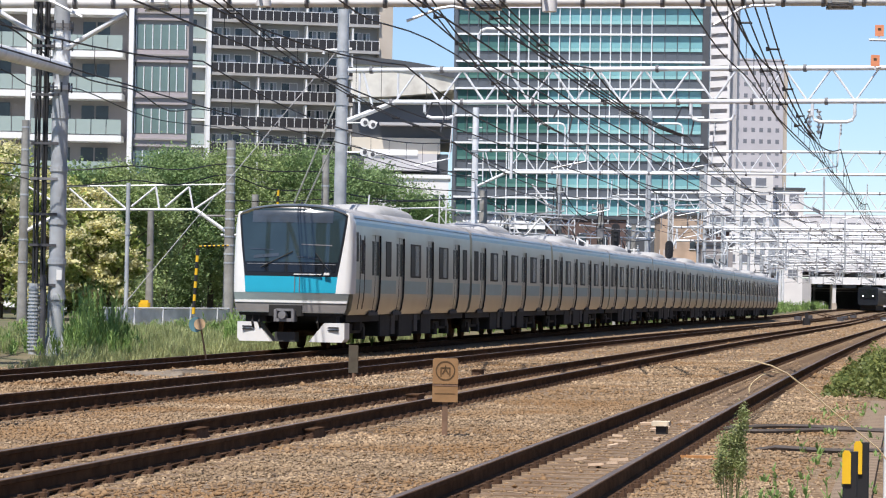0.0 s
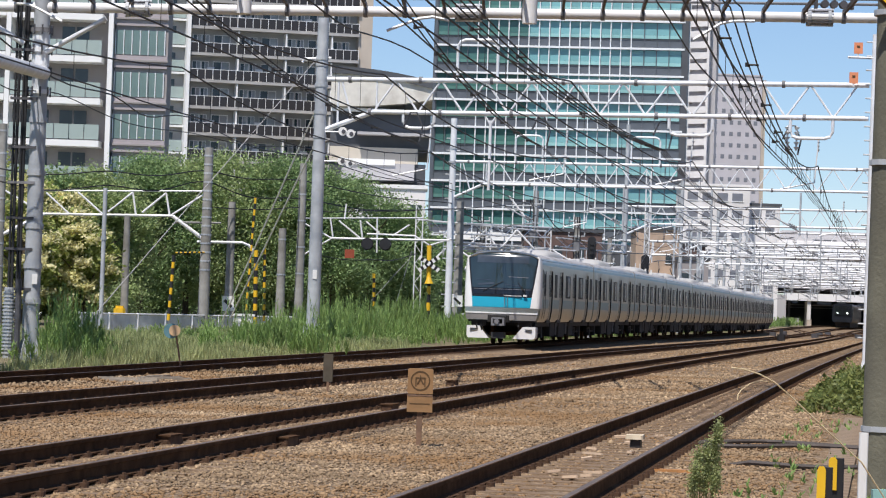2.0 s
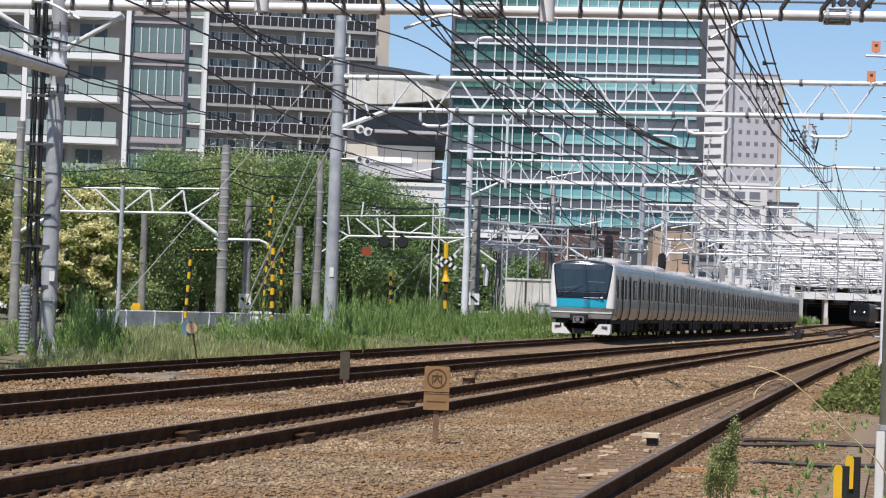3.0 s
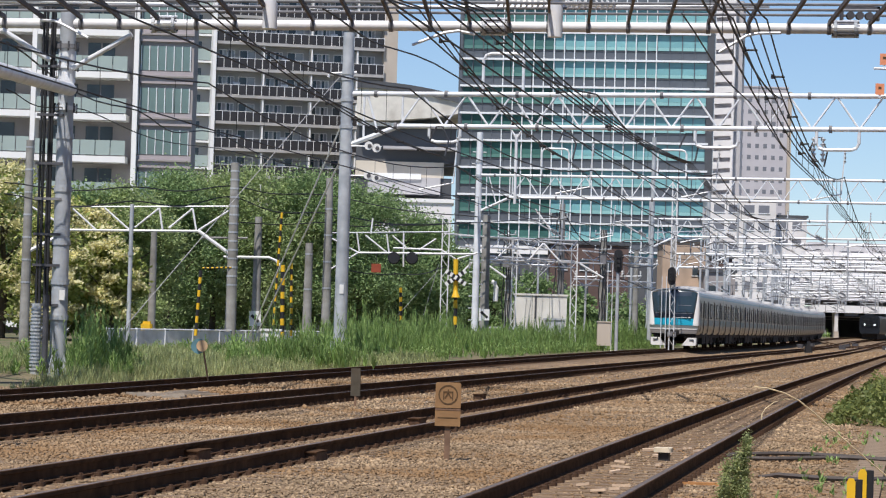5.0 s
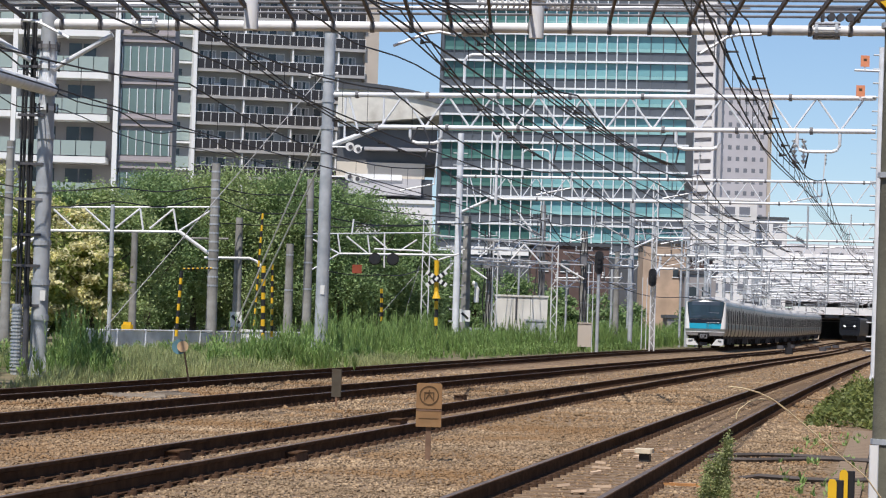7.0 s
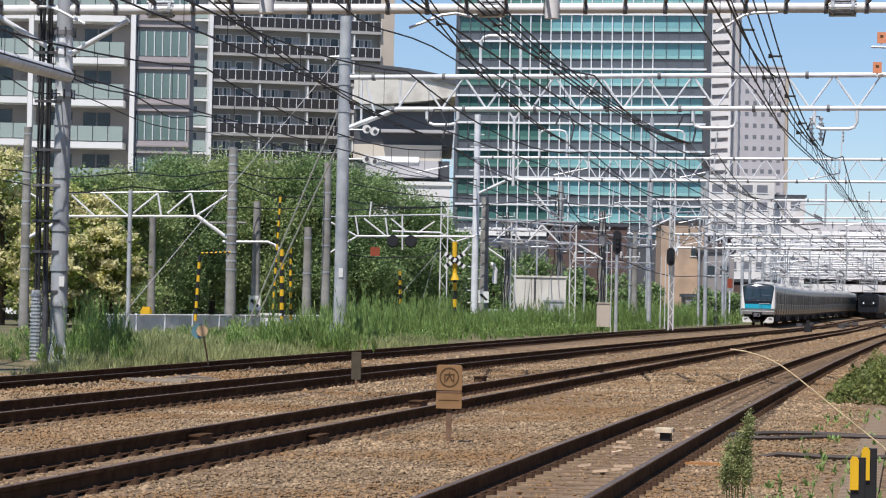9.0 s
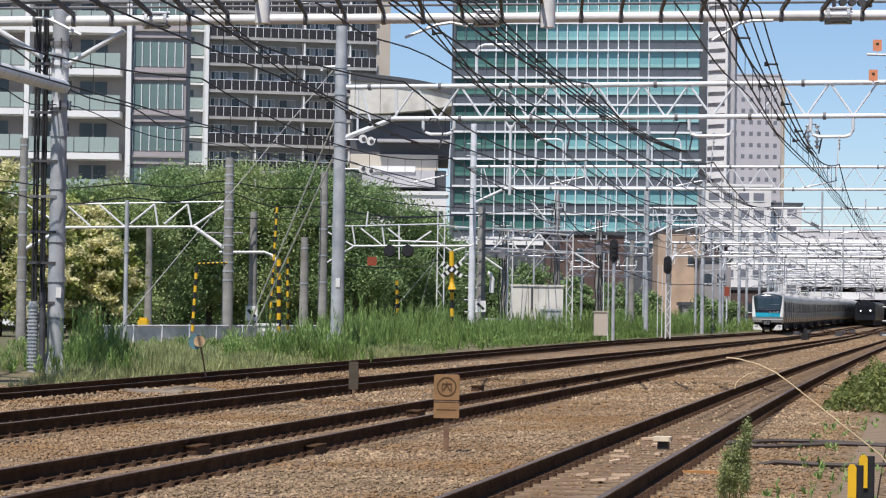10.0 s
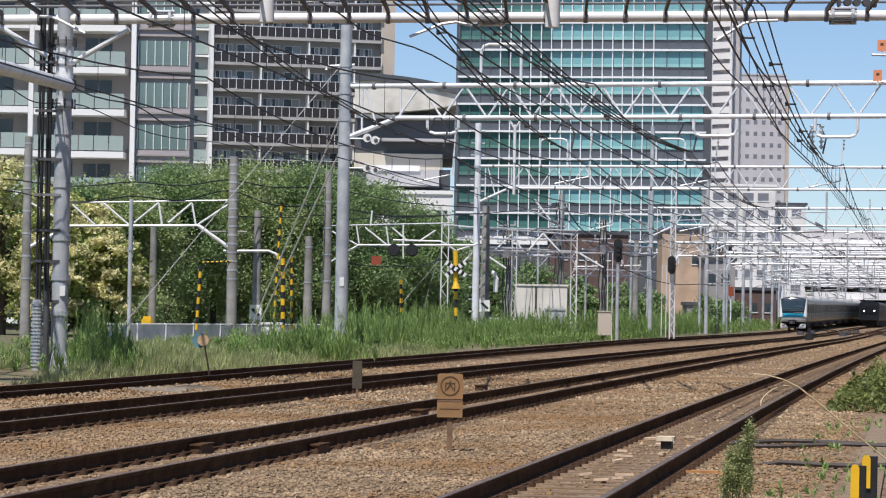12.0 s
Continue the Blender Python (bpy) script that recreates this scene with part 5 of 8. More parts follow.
thing("cable_conduit", "narrow dark conduit at the foot of the mast", "conduit", geo=Geo().tube((-8.98, 67.7, -0.4), (-8.98, 67.7, 1.7), 0.07, n=10), material=STEEL_DARK)

A, B = Vector((-11.5, 68.3, 7.83)), Vector((14.0, 65.5, 8.12))
A2, B2 = Vector((-11.5, 60.4, 7.84)), Vector((13.5, 57.4, 8.10))
walkway = thing("tube_gantry", "white tubular double gantry with dark rungs between the tubes", "gantry")
for nm, a, b, r in (("main_tube", A, B, 0.115), ("near_tube", A2, B2, 0.115)):
    tube = part(nm, Geo().tube(a, b, r, n=16), WHITE_TUBE, walkway, "white painted tube", smooth=True)
    n = 29
    for i in range(n):
        p = a.lerp(b, (i + 0.5) / n)
        dd = (b - a).normalized()
        part("clamp", Geo().tube(p - dd * 0.045, p + dd * 0.045, r + 0.022, n=16), CLAMP, tube)
for i in range(29):
    p, q = A2.lerp(B2, (i + 0.5) / 29), A.lerp(B, (i + 0.5) / 29)
    part("rung", Geo().box(-0.03, 0.03, 0, (q - p).length, -0.02, 0.08, m=Matrix.Translation(p + Vector((0, 0, 0.1))) @ Matrix.Rotation(math.atan2(-(q - p).x, (q - p).y), 4, "Z")), RUNG, walkway)
for i in range(7):
    t = (i + 0.7) / 7.4
    part("long_rod", Geo().tube(A2.lerp(A, t) + Vector((0, 0, 0.22)), B2.lerp(B, t) + Vector((0, 0, 0.22)), 0.03, n=6), CLAMP, walkway)
for t in (0.195, 0.487, 0.79):
    p, dd = A.lerp(B, t), (B - A).normalized()
    g = Geo()
    g.tube(p - dd * 0.27, p + dd * 0.27, 0.14, n=14)
    joint = part("sleeve_joint", g, GALV, walkway, "bolted sleeve joint", smooth=True)
    side = dd.cross(Vector((0, 0, 1))).normalized()
    for a in (-0.22, 0.22):
        part("collar", Geo().tube(p + dd * (a - 0.035), p + dd * (a + 0.035), 0.20, n=14), GALV_DULL, joint)
    for k in range(8):
        o = (side * math.cos(k * math.pi / 4) + Vector((0, 0, 1)) * math.sin(k * math.pi / 4)) * 0.178
        part("bolt", Geo().tube(p + dd * -0.30 + o, p + dd * 0.30 + o, 0.022, n=6), STEEL_DARK if k % 2 else GALV, joint)
for x in (-3.95, 2.2):
    g = Geo()
    g.tube((x, 64.6, 7.55), (x, 64.6, 9.6), 0.16, n=14)
    g.tube((x, 64.6, 8.35), (x, 64.6, 8.45), 0.2, n=14)
    post = part("drop_post", g, WHITE_TUBE, walkway, "short white hanging post", smooth=True)
    if x > 0 and x < 5:
        insulator(walkway, (x - 1.3, 64.6, 8.28), (x - 0.2, 64.6, 8.28), 9, 0.14)
        insulator(walkway, (x + 0.2, 64.6, 8.28), (x + 1.3, 64.6, 8.28), 9, 0.14)
gear = thing("line_switch", "black line switch gear hung over the gantry tube", "switch gear", pose(8.75, 64.6, 8.1))
part("frame", Geo().box(-0.42, 0.42, -0.1, 0.1, 0.22, 0.30).box(-0.42, -0.36, -0.1, 0.1, 0.0, 0.3).box(0.36, 0.42, -0.1, 0.1, 0.0, 0.3), STEEL_DARK, gear)
for x in (-0.2, 0.0, 0.2):
    part("drum", Geo().tube((x, -0.08, 0.10), (x, 0.12, 0.10), 0.085, n=12), STEEL_DARK, gear)
part("pipe", Geo().tube((-12, 66.3, 8.13), (-6.3, 66.0, 8.17), 0.045), GALV, walkway)
part("pipe", Geo().tube((-1.2, 65.6, 8.2), (6.8, 64.6, 8.36), 0.045), GALV, walkway)
for pts in ([(-9.30, 67.6, 7.88), (-8.96, 67.4, 7.86), (-8.75, 67.3, 7.77), (-8.14, 67, 7.46)], [(-0.89, 66, 7.42), (-0.19, 66, 7.71), (0.12, 66, 7.76), (0.49, 66, 7.69)], [(5.82, 65.5, 7.41), (6.41, 65.5, 7.79), (6.66, 65.5, 7.85), (7.15, 65.5, 7.87)]):
    part("arm", Geo().line(pts, 0.035), GALV, walkway, "curved steady arm")
for a, b in (((-8.57, 67.8, 6.83), (-7.21, 67.4, 7.60)), ((-10.19, 67.8, 7.66), (-9.08, 67.8, 7.00))):
    part("knee_brace", Geo().tube(a, b, 0.06, n=10), GALV, walkway)
lower = thing("anchor_tube", "thick grey tube running back from the mast", "gantry", geo=Geo().tube((-8.62, 67.9, 6.36), (-9.45, 44, 5.55), 0.15, n=14), material=GALV, smooth=True)
steel_pole("grey tubular steel mast carrying the near gantry tube", (-9.9, 60.3, -0.1), 8.1, 0.19, 0.18, GALV, (2.0, 4.0))
steel_pole("grey tubular steel mast at the end of the anchor tube", (-9.5, 43.9, -0.1), 6.2, 0.17, 0.16, GALV, (2.0, 4.0))
steel_pole("grey tubular steel mast of the double gantry", (13.7, 65.6, -0.3), 8.4, 0.19, 0.18, GALV, (2.0, 4.0))
steel_pole("grey tubular steel mast of the near tube", (13.3, 57.5, -0.3), 8.4, 0.19, 0.18, GALV, (2.0, 4.0))

# the gantry with loudspeakers
main_mast = steel_pole("tall pale grey tubular mast with loudspeakers and stays", (-3.46, 100, 0.3), 10.9, 0.225, 0.185, GALV_DULL, (6.6, 7.4, 8.3, 9.0, 9.2))
part("plate", Geo().box(-0.06, 0.08, -0.235, -0.20, 1.9, 2.2), WHITE_PAINT, main_mast, "small white plate")
part("arm", Geo().line([(-0.65, 0, 9.1), (-0.6, 0, 9.22), (0, 0, 9.26), (0.3, 0, 9.28)], 0.05), WHITE_TUBE, main_mast)
g1p, g1q = Vector((-3.27, 100, 8.87)), Vector((14.2, 95.9, 8.98))
beam = truss_beam("galvanised truss beam across the tracks with hanger loops", g1p, g1q, 1.07, 1.52, 0.085, 1.68, first=1.62)
gd = (g1q - g1p).normalized()


def on_beam(x, dz=0.0):
    t = (x - g1p.x) / (g1q.x - g1p.x)
    return g1p.lerp(g1q, t) + Vector((0, 0, dz))


for x, w, h in ((-0.18, 1.05, 0.52), (8.64, 1.42, 0.62), (12.44, 1.36, 0.66)):
    u_loop(beam, on_beam(x, -1.07), gd, w, h, False, 0.055)
for x in (1.70, ):
    u_loop(beam, on_beam(x), gd, 1.35, 1.35, True, 0.05)
for x in (2.19, ):
    part("drop_post", Geo().line([on_beam(x, -1.3), on_beam(x, -3.6)], 0.05), GALV, beam)
    for e in (-0.22, 0.22):
        part("drop_strut", Geo().line([on_beam(x + e, -1.1), on_beam(x, -1.45)], 0.035), GALV, beam)
end_mast = steel_pole("slender galvanised mast with step bolts", (14.35, 95.8, -0.3), 10.6, 0.12, 0.11, GALV, (), 0.45)
for x, z in ((13.66, 8.90), (13.78, 9.86)):
    s = thing("warning_plate", "small orange warning plate above the gantry beam", "sign", pose(x, 95.7, z), group="orange plates")
    part("plate", Geo().box(-0.14, 0.14, -0.015, 0.015, 0.1, 0.46), ORANGE, s)
    part("mark", Geo().box(-0.05, 0.05, -0.02, -0.016, 0.28, 0.36), SIGN_INK, s)
    part("stem", Geo().box(-0.03, 0.03, 0.0, 0.02, 0.0, 0.12), GALV, s)
part("outrigger", Geo().line([(-0.9, -0.1, 10.14), (0.05, 0, 10.14)], 0.045), GALV, end_mast)
for z in (7.12, 6.14):
    for x in (-2.68, -2.42):
        s = thing("loudspeaker", "white horn loudspeaker with dark throat on the mast", "loudspeaker", pose(x, 99.6, z - 0.07 * (x + 2.68) / 0.26), group="loudspeakers")
        g = Geo()
        g.tube((0, -0.18, 0), (0, 0.05, 0), 0.145, 0.06, 14)
        g.tube((0, 0.05, 0), (0, 0.22, 0), 0.07, 0.07, 12)
        part("horn", g, WHITE_PAINT, s)
        part("throat", Geo().tube((0.03, -0.2, -0.01), (0.03, -0.17, -0.01), 0.07, n=12), STEEL_DARK, s)
    part("speaker_arm", Geo().line([(0, 0, z - 0.3), (1.2, -0.3, z - 0.3)], 0.025), GALV, main_mast)

# gantries farther along
def far_gantry(label, base, top, zb, depth, right_x, r, beam_r=0.06, pitch=1.5, first=1.6, bolts=0.0):
    m = steel_pole("galvanised mast of a far catenary gantry", base, top, r, r * 0.85, GALV if bolts else GALV_DULL, (zb - 0.4, zb + 0.3), bolts, flange=False)
    b = truss_beam(label, (base[0], base[1], zb), (right_x, base[1] - (right_x - base[0]) * 0.16, zb + 0.15), depth, pitch, beam_r, depth + 0.75, first=first)
    steel_pole("galvanised mast of a far catenary gantry", (right_x, base[1] - (right_x - base[0]) * 0.16, -0.3), top, r, r * 0.85, GALV_DULL, (), flange=False)
    # one bracket arm with its insulator for each track
    for k in range(4):
        x = base[0] + 4.2 + k * 4.3
        y = base[1] - (x - base[0]) * 0.16
        z = zb - depth
        part("bracket_post", Geo().line([(x, y, z), (x, y, z - 2.1)], 0.05), GALV_DULL, b)
        part("bracket_arm", Geo().line([(x, y, z - 1.9), (x - 1.5, y, z - 1.1), (x - 1.7, y, z - 1.1)], 0.045), GALV_DULL, b)
        part("bracket_arm", Geo().line([(x, y, z - 1.0), (x - 1.5, y, z - 1.05)], 0.035), GALV_DULL, b)
        part("steady_arm", Geo().line([(x - 0.1, y, z - 1.95), (x - 1.2, y, z - 2.0), (x - 1.5, y, z - 2.15)], 0.03), STEEL_DARK, b)
        insulator(b, (x - 0.15, y, z - 1.72), (x - 0.55, y, z - 1.52), 4, 0.10, CLAMP)
    return b


far_beam = far_gantry("galvanised truss beam across the tracks", (1.5, 150, 0.3), 10.9, 8.76, 1.1, 25.5, 0.18, 0.07, bolts=0.6)
for x, w, h in ((5.27, 1.35, 1.35), (11.01, 1.4, 1.4)):
    u_loop(far_beam, (x, 150 - (x - 1.5) * 0.16, 8.8), (1, -0.16, 0), w, h, True, 0.05)
far_gantry("galvanised truss beam across the tracks", (13.62, 200, 0.2), 14.1, 8.65, 1.15, 33.5, 0.16, 0.075)
far_gantry("galvanised truss beam across the tracks", (21.7, 250, 0.0), 12.8, 8.6, 1.1, 41.5, 0.17, 0.08)
far_gantry("galvanised truss beam across the tracks", (29.7, 300, 0.0), 12.2, 8.7, 1.1, 50, 0.17, 0.08)
for i, (x, y, z, w) in enumerate(((17.0, 225, 7.0, 20.5), (25.5, 275, 7.4, 20.0), (33.0, 325, 8.4, 21), (37.0, 350, 7.0, 21), (41.0, 375, 8.6, 21), (44.5, 400, 7.3, 21), (48.0, 425, 8.6, 21), (37.5, 345, 10.2, 23), (41, 385, 10.4, 23))):
    far_gantry("galvanised truss beam far along the line", (x, y, -0.2), z + 2.2, z, 1.0, x + w, 0.16, 0.085, 2.0, 0.4)
for i, (x, y, z, w) in enumerate(((39, 362, 6.2, 24), (42, 378, 6.8, 24), (43.5, 392, 6.0, 24), (46, 410, 6.6, 24), (47.5, 420, 7.9, 24), (49, 436, 6.3, 24), (50, 444, 7.2, 24))):
    b = thing("gantry_beam", "galvanised cross beam far along the line", "gantry")
    part("chord", Geo().tube((x, y, z), (x + w, y - w * 0.16, z + 0.1), 0.08, n=6), GALV, b)
    part("mast", Geo().tube((x, y, -0.5), (x, y, z + 1.0), 0.13, n=8), GALV, b)
    part("mast", Geo().tube((x + w, y - w * 0.16, -0.5), (x + w, y - w * 0.16, z + 1.0), 0.13, n=8), GALV, b)
    for k in range(7):
        part("drop_post", Geo().tube((x + 2 + k * 3, y - (2 + k * 3) * 0.16, z), (x + 2 + k * 3, y - (2 + k * 3) * 0.16, z - 1.1), 0.05, n=5), GALV_DULL, b)
for x, y, h, r in ((12.08, 196, 5.32, 0.09),
                   (14.46, 215, 6.54, 0.1),
                   (20.72, 245, 8.71, 0.1),
                   (23.64, 262, 10.23, 0.11),
                   (26.21, 280, 8.22, 0.1),
                   (39.65, 360, 10.29, 0.12),
                   (5.27, 172, 5.39, 0.07),
                   (8.20, 176, 4.87, 0.07)):
    m = steel_pole("plain galvanised steel post beyond the weeds", (x, y, -0.1), h, r, r * 0.85, GALV_DULL, (1.5, 3.0), flange=False)
    part("cross_arm", Geo().line([(-0.7, 0, h - 0.52), (0.7, 0, h - 0.48)], 0.04), GALV, m)
    part("arm_strut", Geo().line([(0.0, 0, h - 1.2), (0.65, 0, h - 0.5)], 0.03), GALV_DULL, m)
    for e in (-0.6, 0.6):
        insulator(m, (e, 0, h - 0.48), (e, 0, h - 0.15), 3, 0.08, PORCELAIN)

# small trusses over the crossing road, with their poles
concrete_pole("grey concrete pole behind the near mast", (-16.77, 120, 0.23), 8.14, 0.21)
concrete_pole("grey concrete pole beside the crossing", (-12.87, 132, 0.34), 5.05, 0.19, 0)
cross_pole = concrete_pole("tall grey concrete pole with steel bands", (-8.54, 120, 0.36), 7.48, 0.24, 0.35)
concrete_pole("grey concrete pole with a striped board on it", (-7.67, 122, 0.36), 5.41, 0.20, 0)
concrete_pole("dark concrete pole beside the crossing", (-5.86, 128, 0.35), 4.56, 0.22, 1.5)
concrete_pole("concrete pole holding the crossing truss", (-4.95, 125, 0.39), 7.21, 0.21, 1.1)
steel_pole("slender grey steel post", (-10.51, 100, 0.06), 4.98, 0.075, 0.07, GALV_DULL, (3.2,), flange=False)
road_truss = thing("road_truss", "white light truss between concrete poles over the road", "gantry")
part("upper_chord", Geo().line([(-15.58, 120, 5.51), (-8.70, 120, 5.73)], 0.03), GALV, road_truss)
part("lower_chord", Geo().line([(-15.05, 120, 4.60), (-9.92, 120, 4.70)], 0.055), WHITE_TUBE, road_truss)
for a, b in (((-9.92, 120, 4.70), (-8.55, 120, 3.75)), ((-15.05, 120, 4.60), (-16.84, 120, 3.62))):
    part("brace", Geo().tube(a, b, 0.075), WHITE_TUBE, road_truss)
part("bracket", Geo().line([(-8.89, 120, 3.70), (-7.09, 120, 3.73), (-6.81, 120, 3.62), (-6.58, 120, 3.37)], 0.06), WHITE_TUBE, road_truss)
part("side_arm", Geo().line([(-9.81, 120, 4.45), (-7.96, 120, 4.48)], 0.05), POLE_CONCRETE, road_truss)
for a, b in (((-16.60, 120, 5.47), (-15.05, 120, 4.60)), ((-14.97, 120, 5.45), (-14.06, 120, 4.66)), ((-13.71, 120, 5.52), (-12.70, 120, 4.68)), ((-12.48, 120, 4.77), (-11.52, 120, 5.58)), ((-11.52, 120, 5.58), (-11.37, 120, 4.70)),
             ((-11.12, 120, 4.79), (-10.19, 120, 5.60)), ((-10.19, 120, 5.60), (-10.02, 120, 4.72)), ((-9.93, 120, 4.74), (-8.65, 120, 5.62))):
    part("diagonal", Geo().tube(a, b, 0.04), WHITE_TUBE, road_truss)
road_truss = thing("road_truss", "white light truss carrying black signal lamps", "gantry")
part("upper_chord", Geo().line([(-5.00, 125, 4.92), (0.12, 125, 5.12)], 0.035), GALV_DULL, road_truss)
part("lower_chord", Geo().line([(-3.67, 125, 4.14), (1.20, 125, 4.22)], 0.05), WHITE_TUBE, road_truss)
part("middle_chord", Geo().line([(-2.22, 125, 4.38), (-0.22, 125, 4.36), (0.38, 125, 4.00)], 0.04), WHITE_TUBE, road_truss)
for a, b in (((-3.67, 125, 4.14), (-5.09, 125, 4.85)), ((-3.67, 125, 4.14), (-4.97, 125, 3.32)), ((-3.76, 125, 4.99), (-3.63, 125, 4.21)), ((-3.40, 125, 4.88), (-2.50, 125, 4.19)), ((-2.51, 125, 4.94), (-2.40, 125, 4.19)),
             ((-2.27, 125, 4.89), (-1.70, 125, 4.43)), ((-1.81, 125, 5.09), (-1.78, 125, 3.61)), ((-0.46, 125, 4.81), (-1.16, 125, 4.32)), ((-3.17, 125, 4.95), (-3.11, 125, 5.59)), ((0.45, 125, 4.00), (1.31, 125, 4.29))):
    part("diagonal", Geo().tube(a, b, 0.035), WHITE_TUBE, road_truss)
for p in ((-2.18, 124.6, 3.95), (-1.43, 124.6, 3.96)):
    s = thing("crossing_lamp", "black round signal lamp hung under the truss", "signal", pose(p[0], p[1], p[2]), group="crossing lamps")
    part("hood", Geo().tube((0, -0.2, 0), (0, 0.1, 0), 0.22, n=14), BLACK_PAINT, s)
    part("board", Geo().tube((0, 0.1, 0), (0, 0.13, 0), 0.26, n=16), BLACK_PAINT, s)
    part("stem", Geo().line([(0, 0.12, 0), (0, 0.4, 0.2)], 0.03), BLACK_PAINT, s)
p = (-2.91, 124.9, 3.52)
s = thing("red_plate", "small rusty red plate hung under the truss", "sign", pose(p[0], p[1], p[2]))
part("plate", Geo().box(-0.2, 0.2, -0.01, 0.01, -0.18, 0.18), RED_PAINT, s)
part("hanger", Geo().line([(0, 0.02, 0.1), (0, 0.1, 0.66)], 0.012), WIRE, s)


def striped_pole(label, p, q, r=0.07, n=9):
    """A yellow pole with black bands."""
    p, q = Vector(p), Vector(q)
    root = thing("striped_pole", label, "pole", group="yellow and black poles")
    for i in range(n):
        part("yellow_band" if i % 2 == 0 else "black_band", Geo().tube(p.lerp(q, i / n), p.lerp(q, (i + 1) / n), r, n=10), YELLOW if i % 2 == 0 else BLACK_PAINT, root)
    return root


capped = striped_pole("yellow and black striped crossing pole", (-9.26, 112, 0.58), (-9.15, 112, 2.77), 0.06)
part("cap", Geo().tube((-9.15, 112, 2.77), (-9.13, 112, 3.02), 0.07), BLACK_PAINT, capped, "dark cap")
striped_pole("tall thin yellow striped crossing pole", (-6.74, 118, 0.58), (-6.51, 118, 5.47), 0.045, 21)
striped_pole("yellow and black striped crossing pole", (-6.36, 118, 0.52), (-6.41, 118, 3.41), 0.085, 11)
striped_pole("thin yellow and black striped pole", (-6.06, 119, 0.63), (-6.13, 119, 3.50), 0.055, 13)
striped_pole("yellow and black striped crossing pole", (-1.89, 130, 1.38), (-1.94, 130, 2.79), 0.06, 7)
striped_pole("yellow and black striped crossing arm", (-9.72, 119.8, 3.23), (-8.55, 119.8, 3.29), 0.03, 13)
sig = striped_pole("yellow and black post of the crossing signal", (0.49, 135, 0.53), (0.44, 135, 3.83), 0.09, 9)
part("bell", Geo().tube((0.46, 134.8, 2.48), (0.45, 134.8, 2.79), 0.20, 0.08, 12), YELLOW, sig)
part("head", Geo().tube((0.45, 134.9, 2.68), (0.43, 134.9, 4.21), 0.11), YELLOW, sig)
x0, y0, z0 = (0.44, 134.7, 3.37)
for turn in (33, -36):
    for i in range(-4, 5):
        m = Matrix.Translation((x0, y0 - (0.03 if turn > 0 else 0), z0)) @ Matrix.Rotation(radians(turn), 4, "Y")
        part("white_field" if i % 2 == 0 else "black_field", Geo().box(i * 0.12 - 0.06, i * 0.12 + 0.06, -0.012, 0.012, -0.095, 0.095, m=m), WHITE_PAINT if i % 2 == 0 else BLACK_PAINT, sig)


def banded_board(label, p, w, h):
    """White board with a black slanted stroke."""
    root = thing("track_board", label, "sign", pose(p[0], p[1], p[2]), group="white boards")
    part("bracket", Geo().box(-0.05, 0.05, 0.0, 0.25, -0.05, 0.05), GALV_DULL, root)
    part("board", Geo().box(-w, w, -0.015, 0.015, -h, h), WHITE_PAINT, root)
    part("stroke", Geo().box(-w * 0.85, w * 0.85, -0.022, -0.017, -0.06, 0.06, m=Matrix.Rotation(radians(42), 4, "Y")), BLACK_PAINT, root)


banded_board("white board with a black slanted stroke on a pole", (-7.68, 121.79, 1.28), 0.24, 0.30)
banded_board("white board with a black slanted stroke on a pole", (1.96, 150, 1.79), 0.26, 0.28)

# poles and light lattice masts beyond the weeds
concrete_pole("grey concrete pole beside the big mast", (1.98, 152, 0.31), 6.83, 0.27, 0)
concrete_pole("dark weathered pole with cables", (3.35, 160, 0.42), 5.99, 0.24, 0.5)
concrete_pole("grey concrete pole with cables", (6.49, 170, 0.89), 8.25, 0.22, 1.4)
concrete_pole("grey concrete pole beside the signal", (9.15, 175, 0.59), 7.01, 0.24, 1.2)
concrete_pole("brown weathered pole beside the signal", (14.03, 186, 0.26), 6.91, 0.2, 0)
concrete_pole("dark weathered pole beside the relay hut", (12.64, 200, 0.71), 6.54, 0.22, 0)
lattice_pole("white lattice mast beside the crossing", (-0.06, 140, 1.15), 6.15, 0.16)
lattice_pole("white lattice mast beyond the weeds", (3.59, 158, 0.89), 5.94, 0.12)
lattice_pole("white lattice mast beyond the weeds", (7.02, 165, 0.45), 5.88, 0.16)
lattice_pole("white lattice signal mast", (13.58, 180, 0.30), 10.12, 0.14)
yard_truss = thing("yard_truss", "white light truss between lattice masts", "gantry")
for z0 in (395, 440):
    part("chord", Geo().line([(-0.13, 150, 5.79), (7.00, 165, 5.82)] if z0 == 395 else [(1.89, 152, 4.59), (8.93, 172, 4.97)], 0.05), WHITE_TUBE, yard_truss)
part("diagonal", Geo().tube((1.96, 158, 4.57), (3.16, 158, 3.79), 0.05), WHITE_TUBE, yard_truss)
part("diagonal", Geo().tube((7.01, 158, 4.65), (8.27, 158, 3.93), 0.05), WHITE_TUBE, yard_truss)
part("diagonal", Geo().tube((2.56, 158, 4.73), (3.43, 158, 5.58), 0.05), WHITE_TUBE, yard_truss)
part("diagonal", Geo().tube((3.43, 158, 5.58), (4.04, 158, 4.70), 0.05), WHITE_TUBE, yard_truss)
part("diagonal", Geo().tube((4.34, 158, 4.76), (5.07, 158, 5.66), 0.05), WHITE_TUBE, yard_truss)
part("diagonal", Geo().tube((5.07, 158, 5.66), (5.97, 158, 4.73), 0.05), WHITE_TUBE, yard_truss)
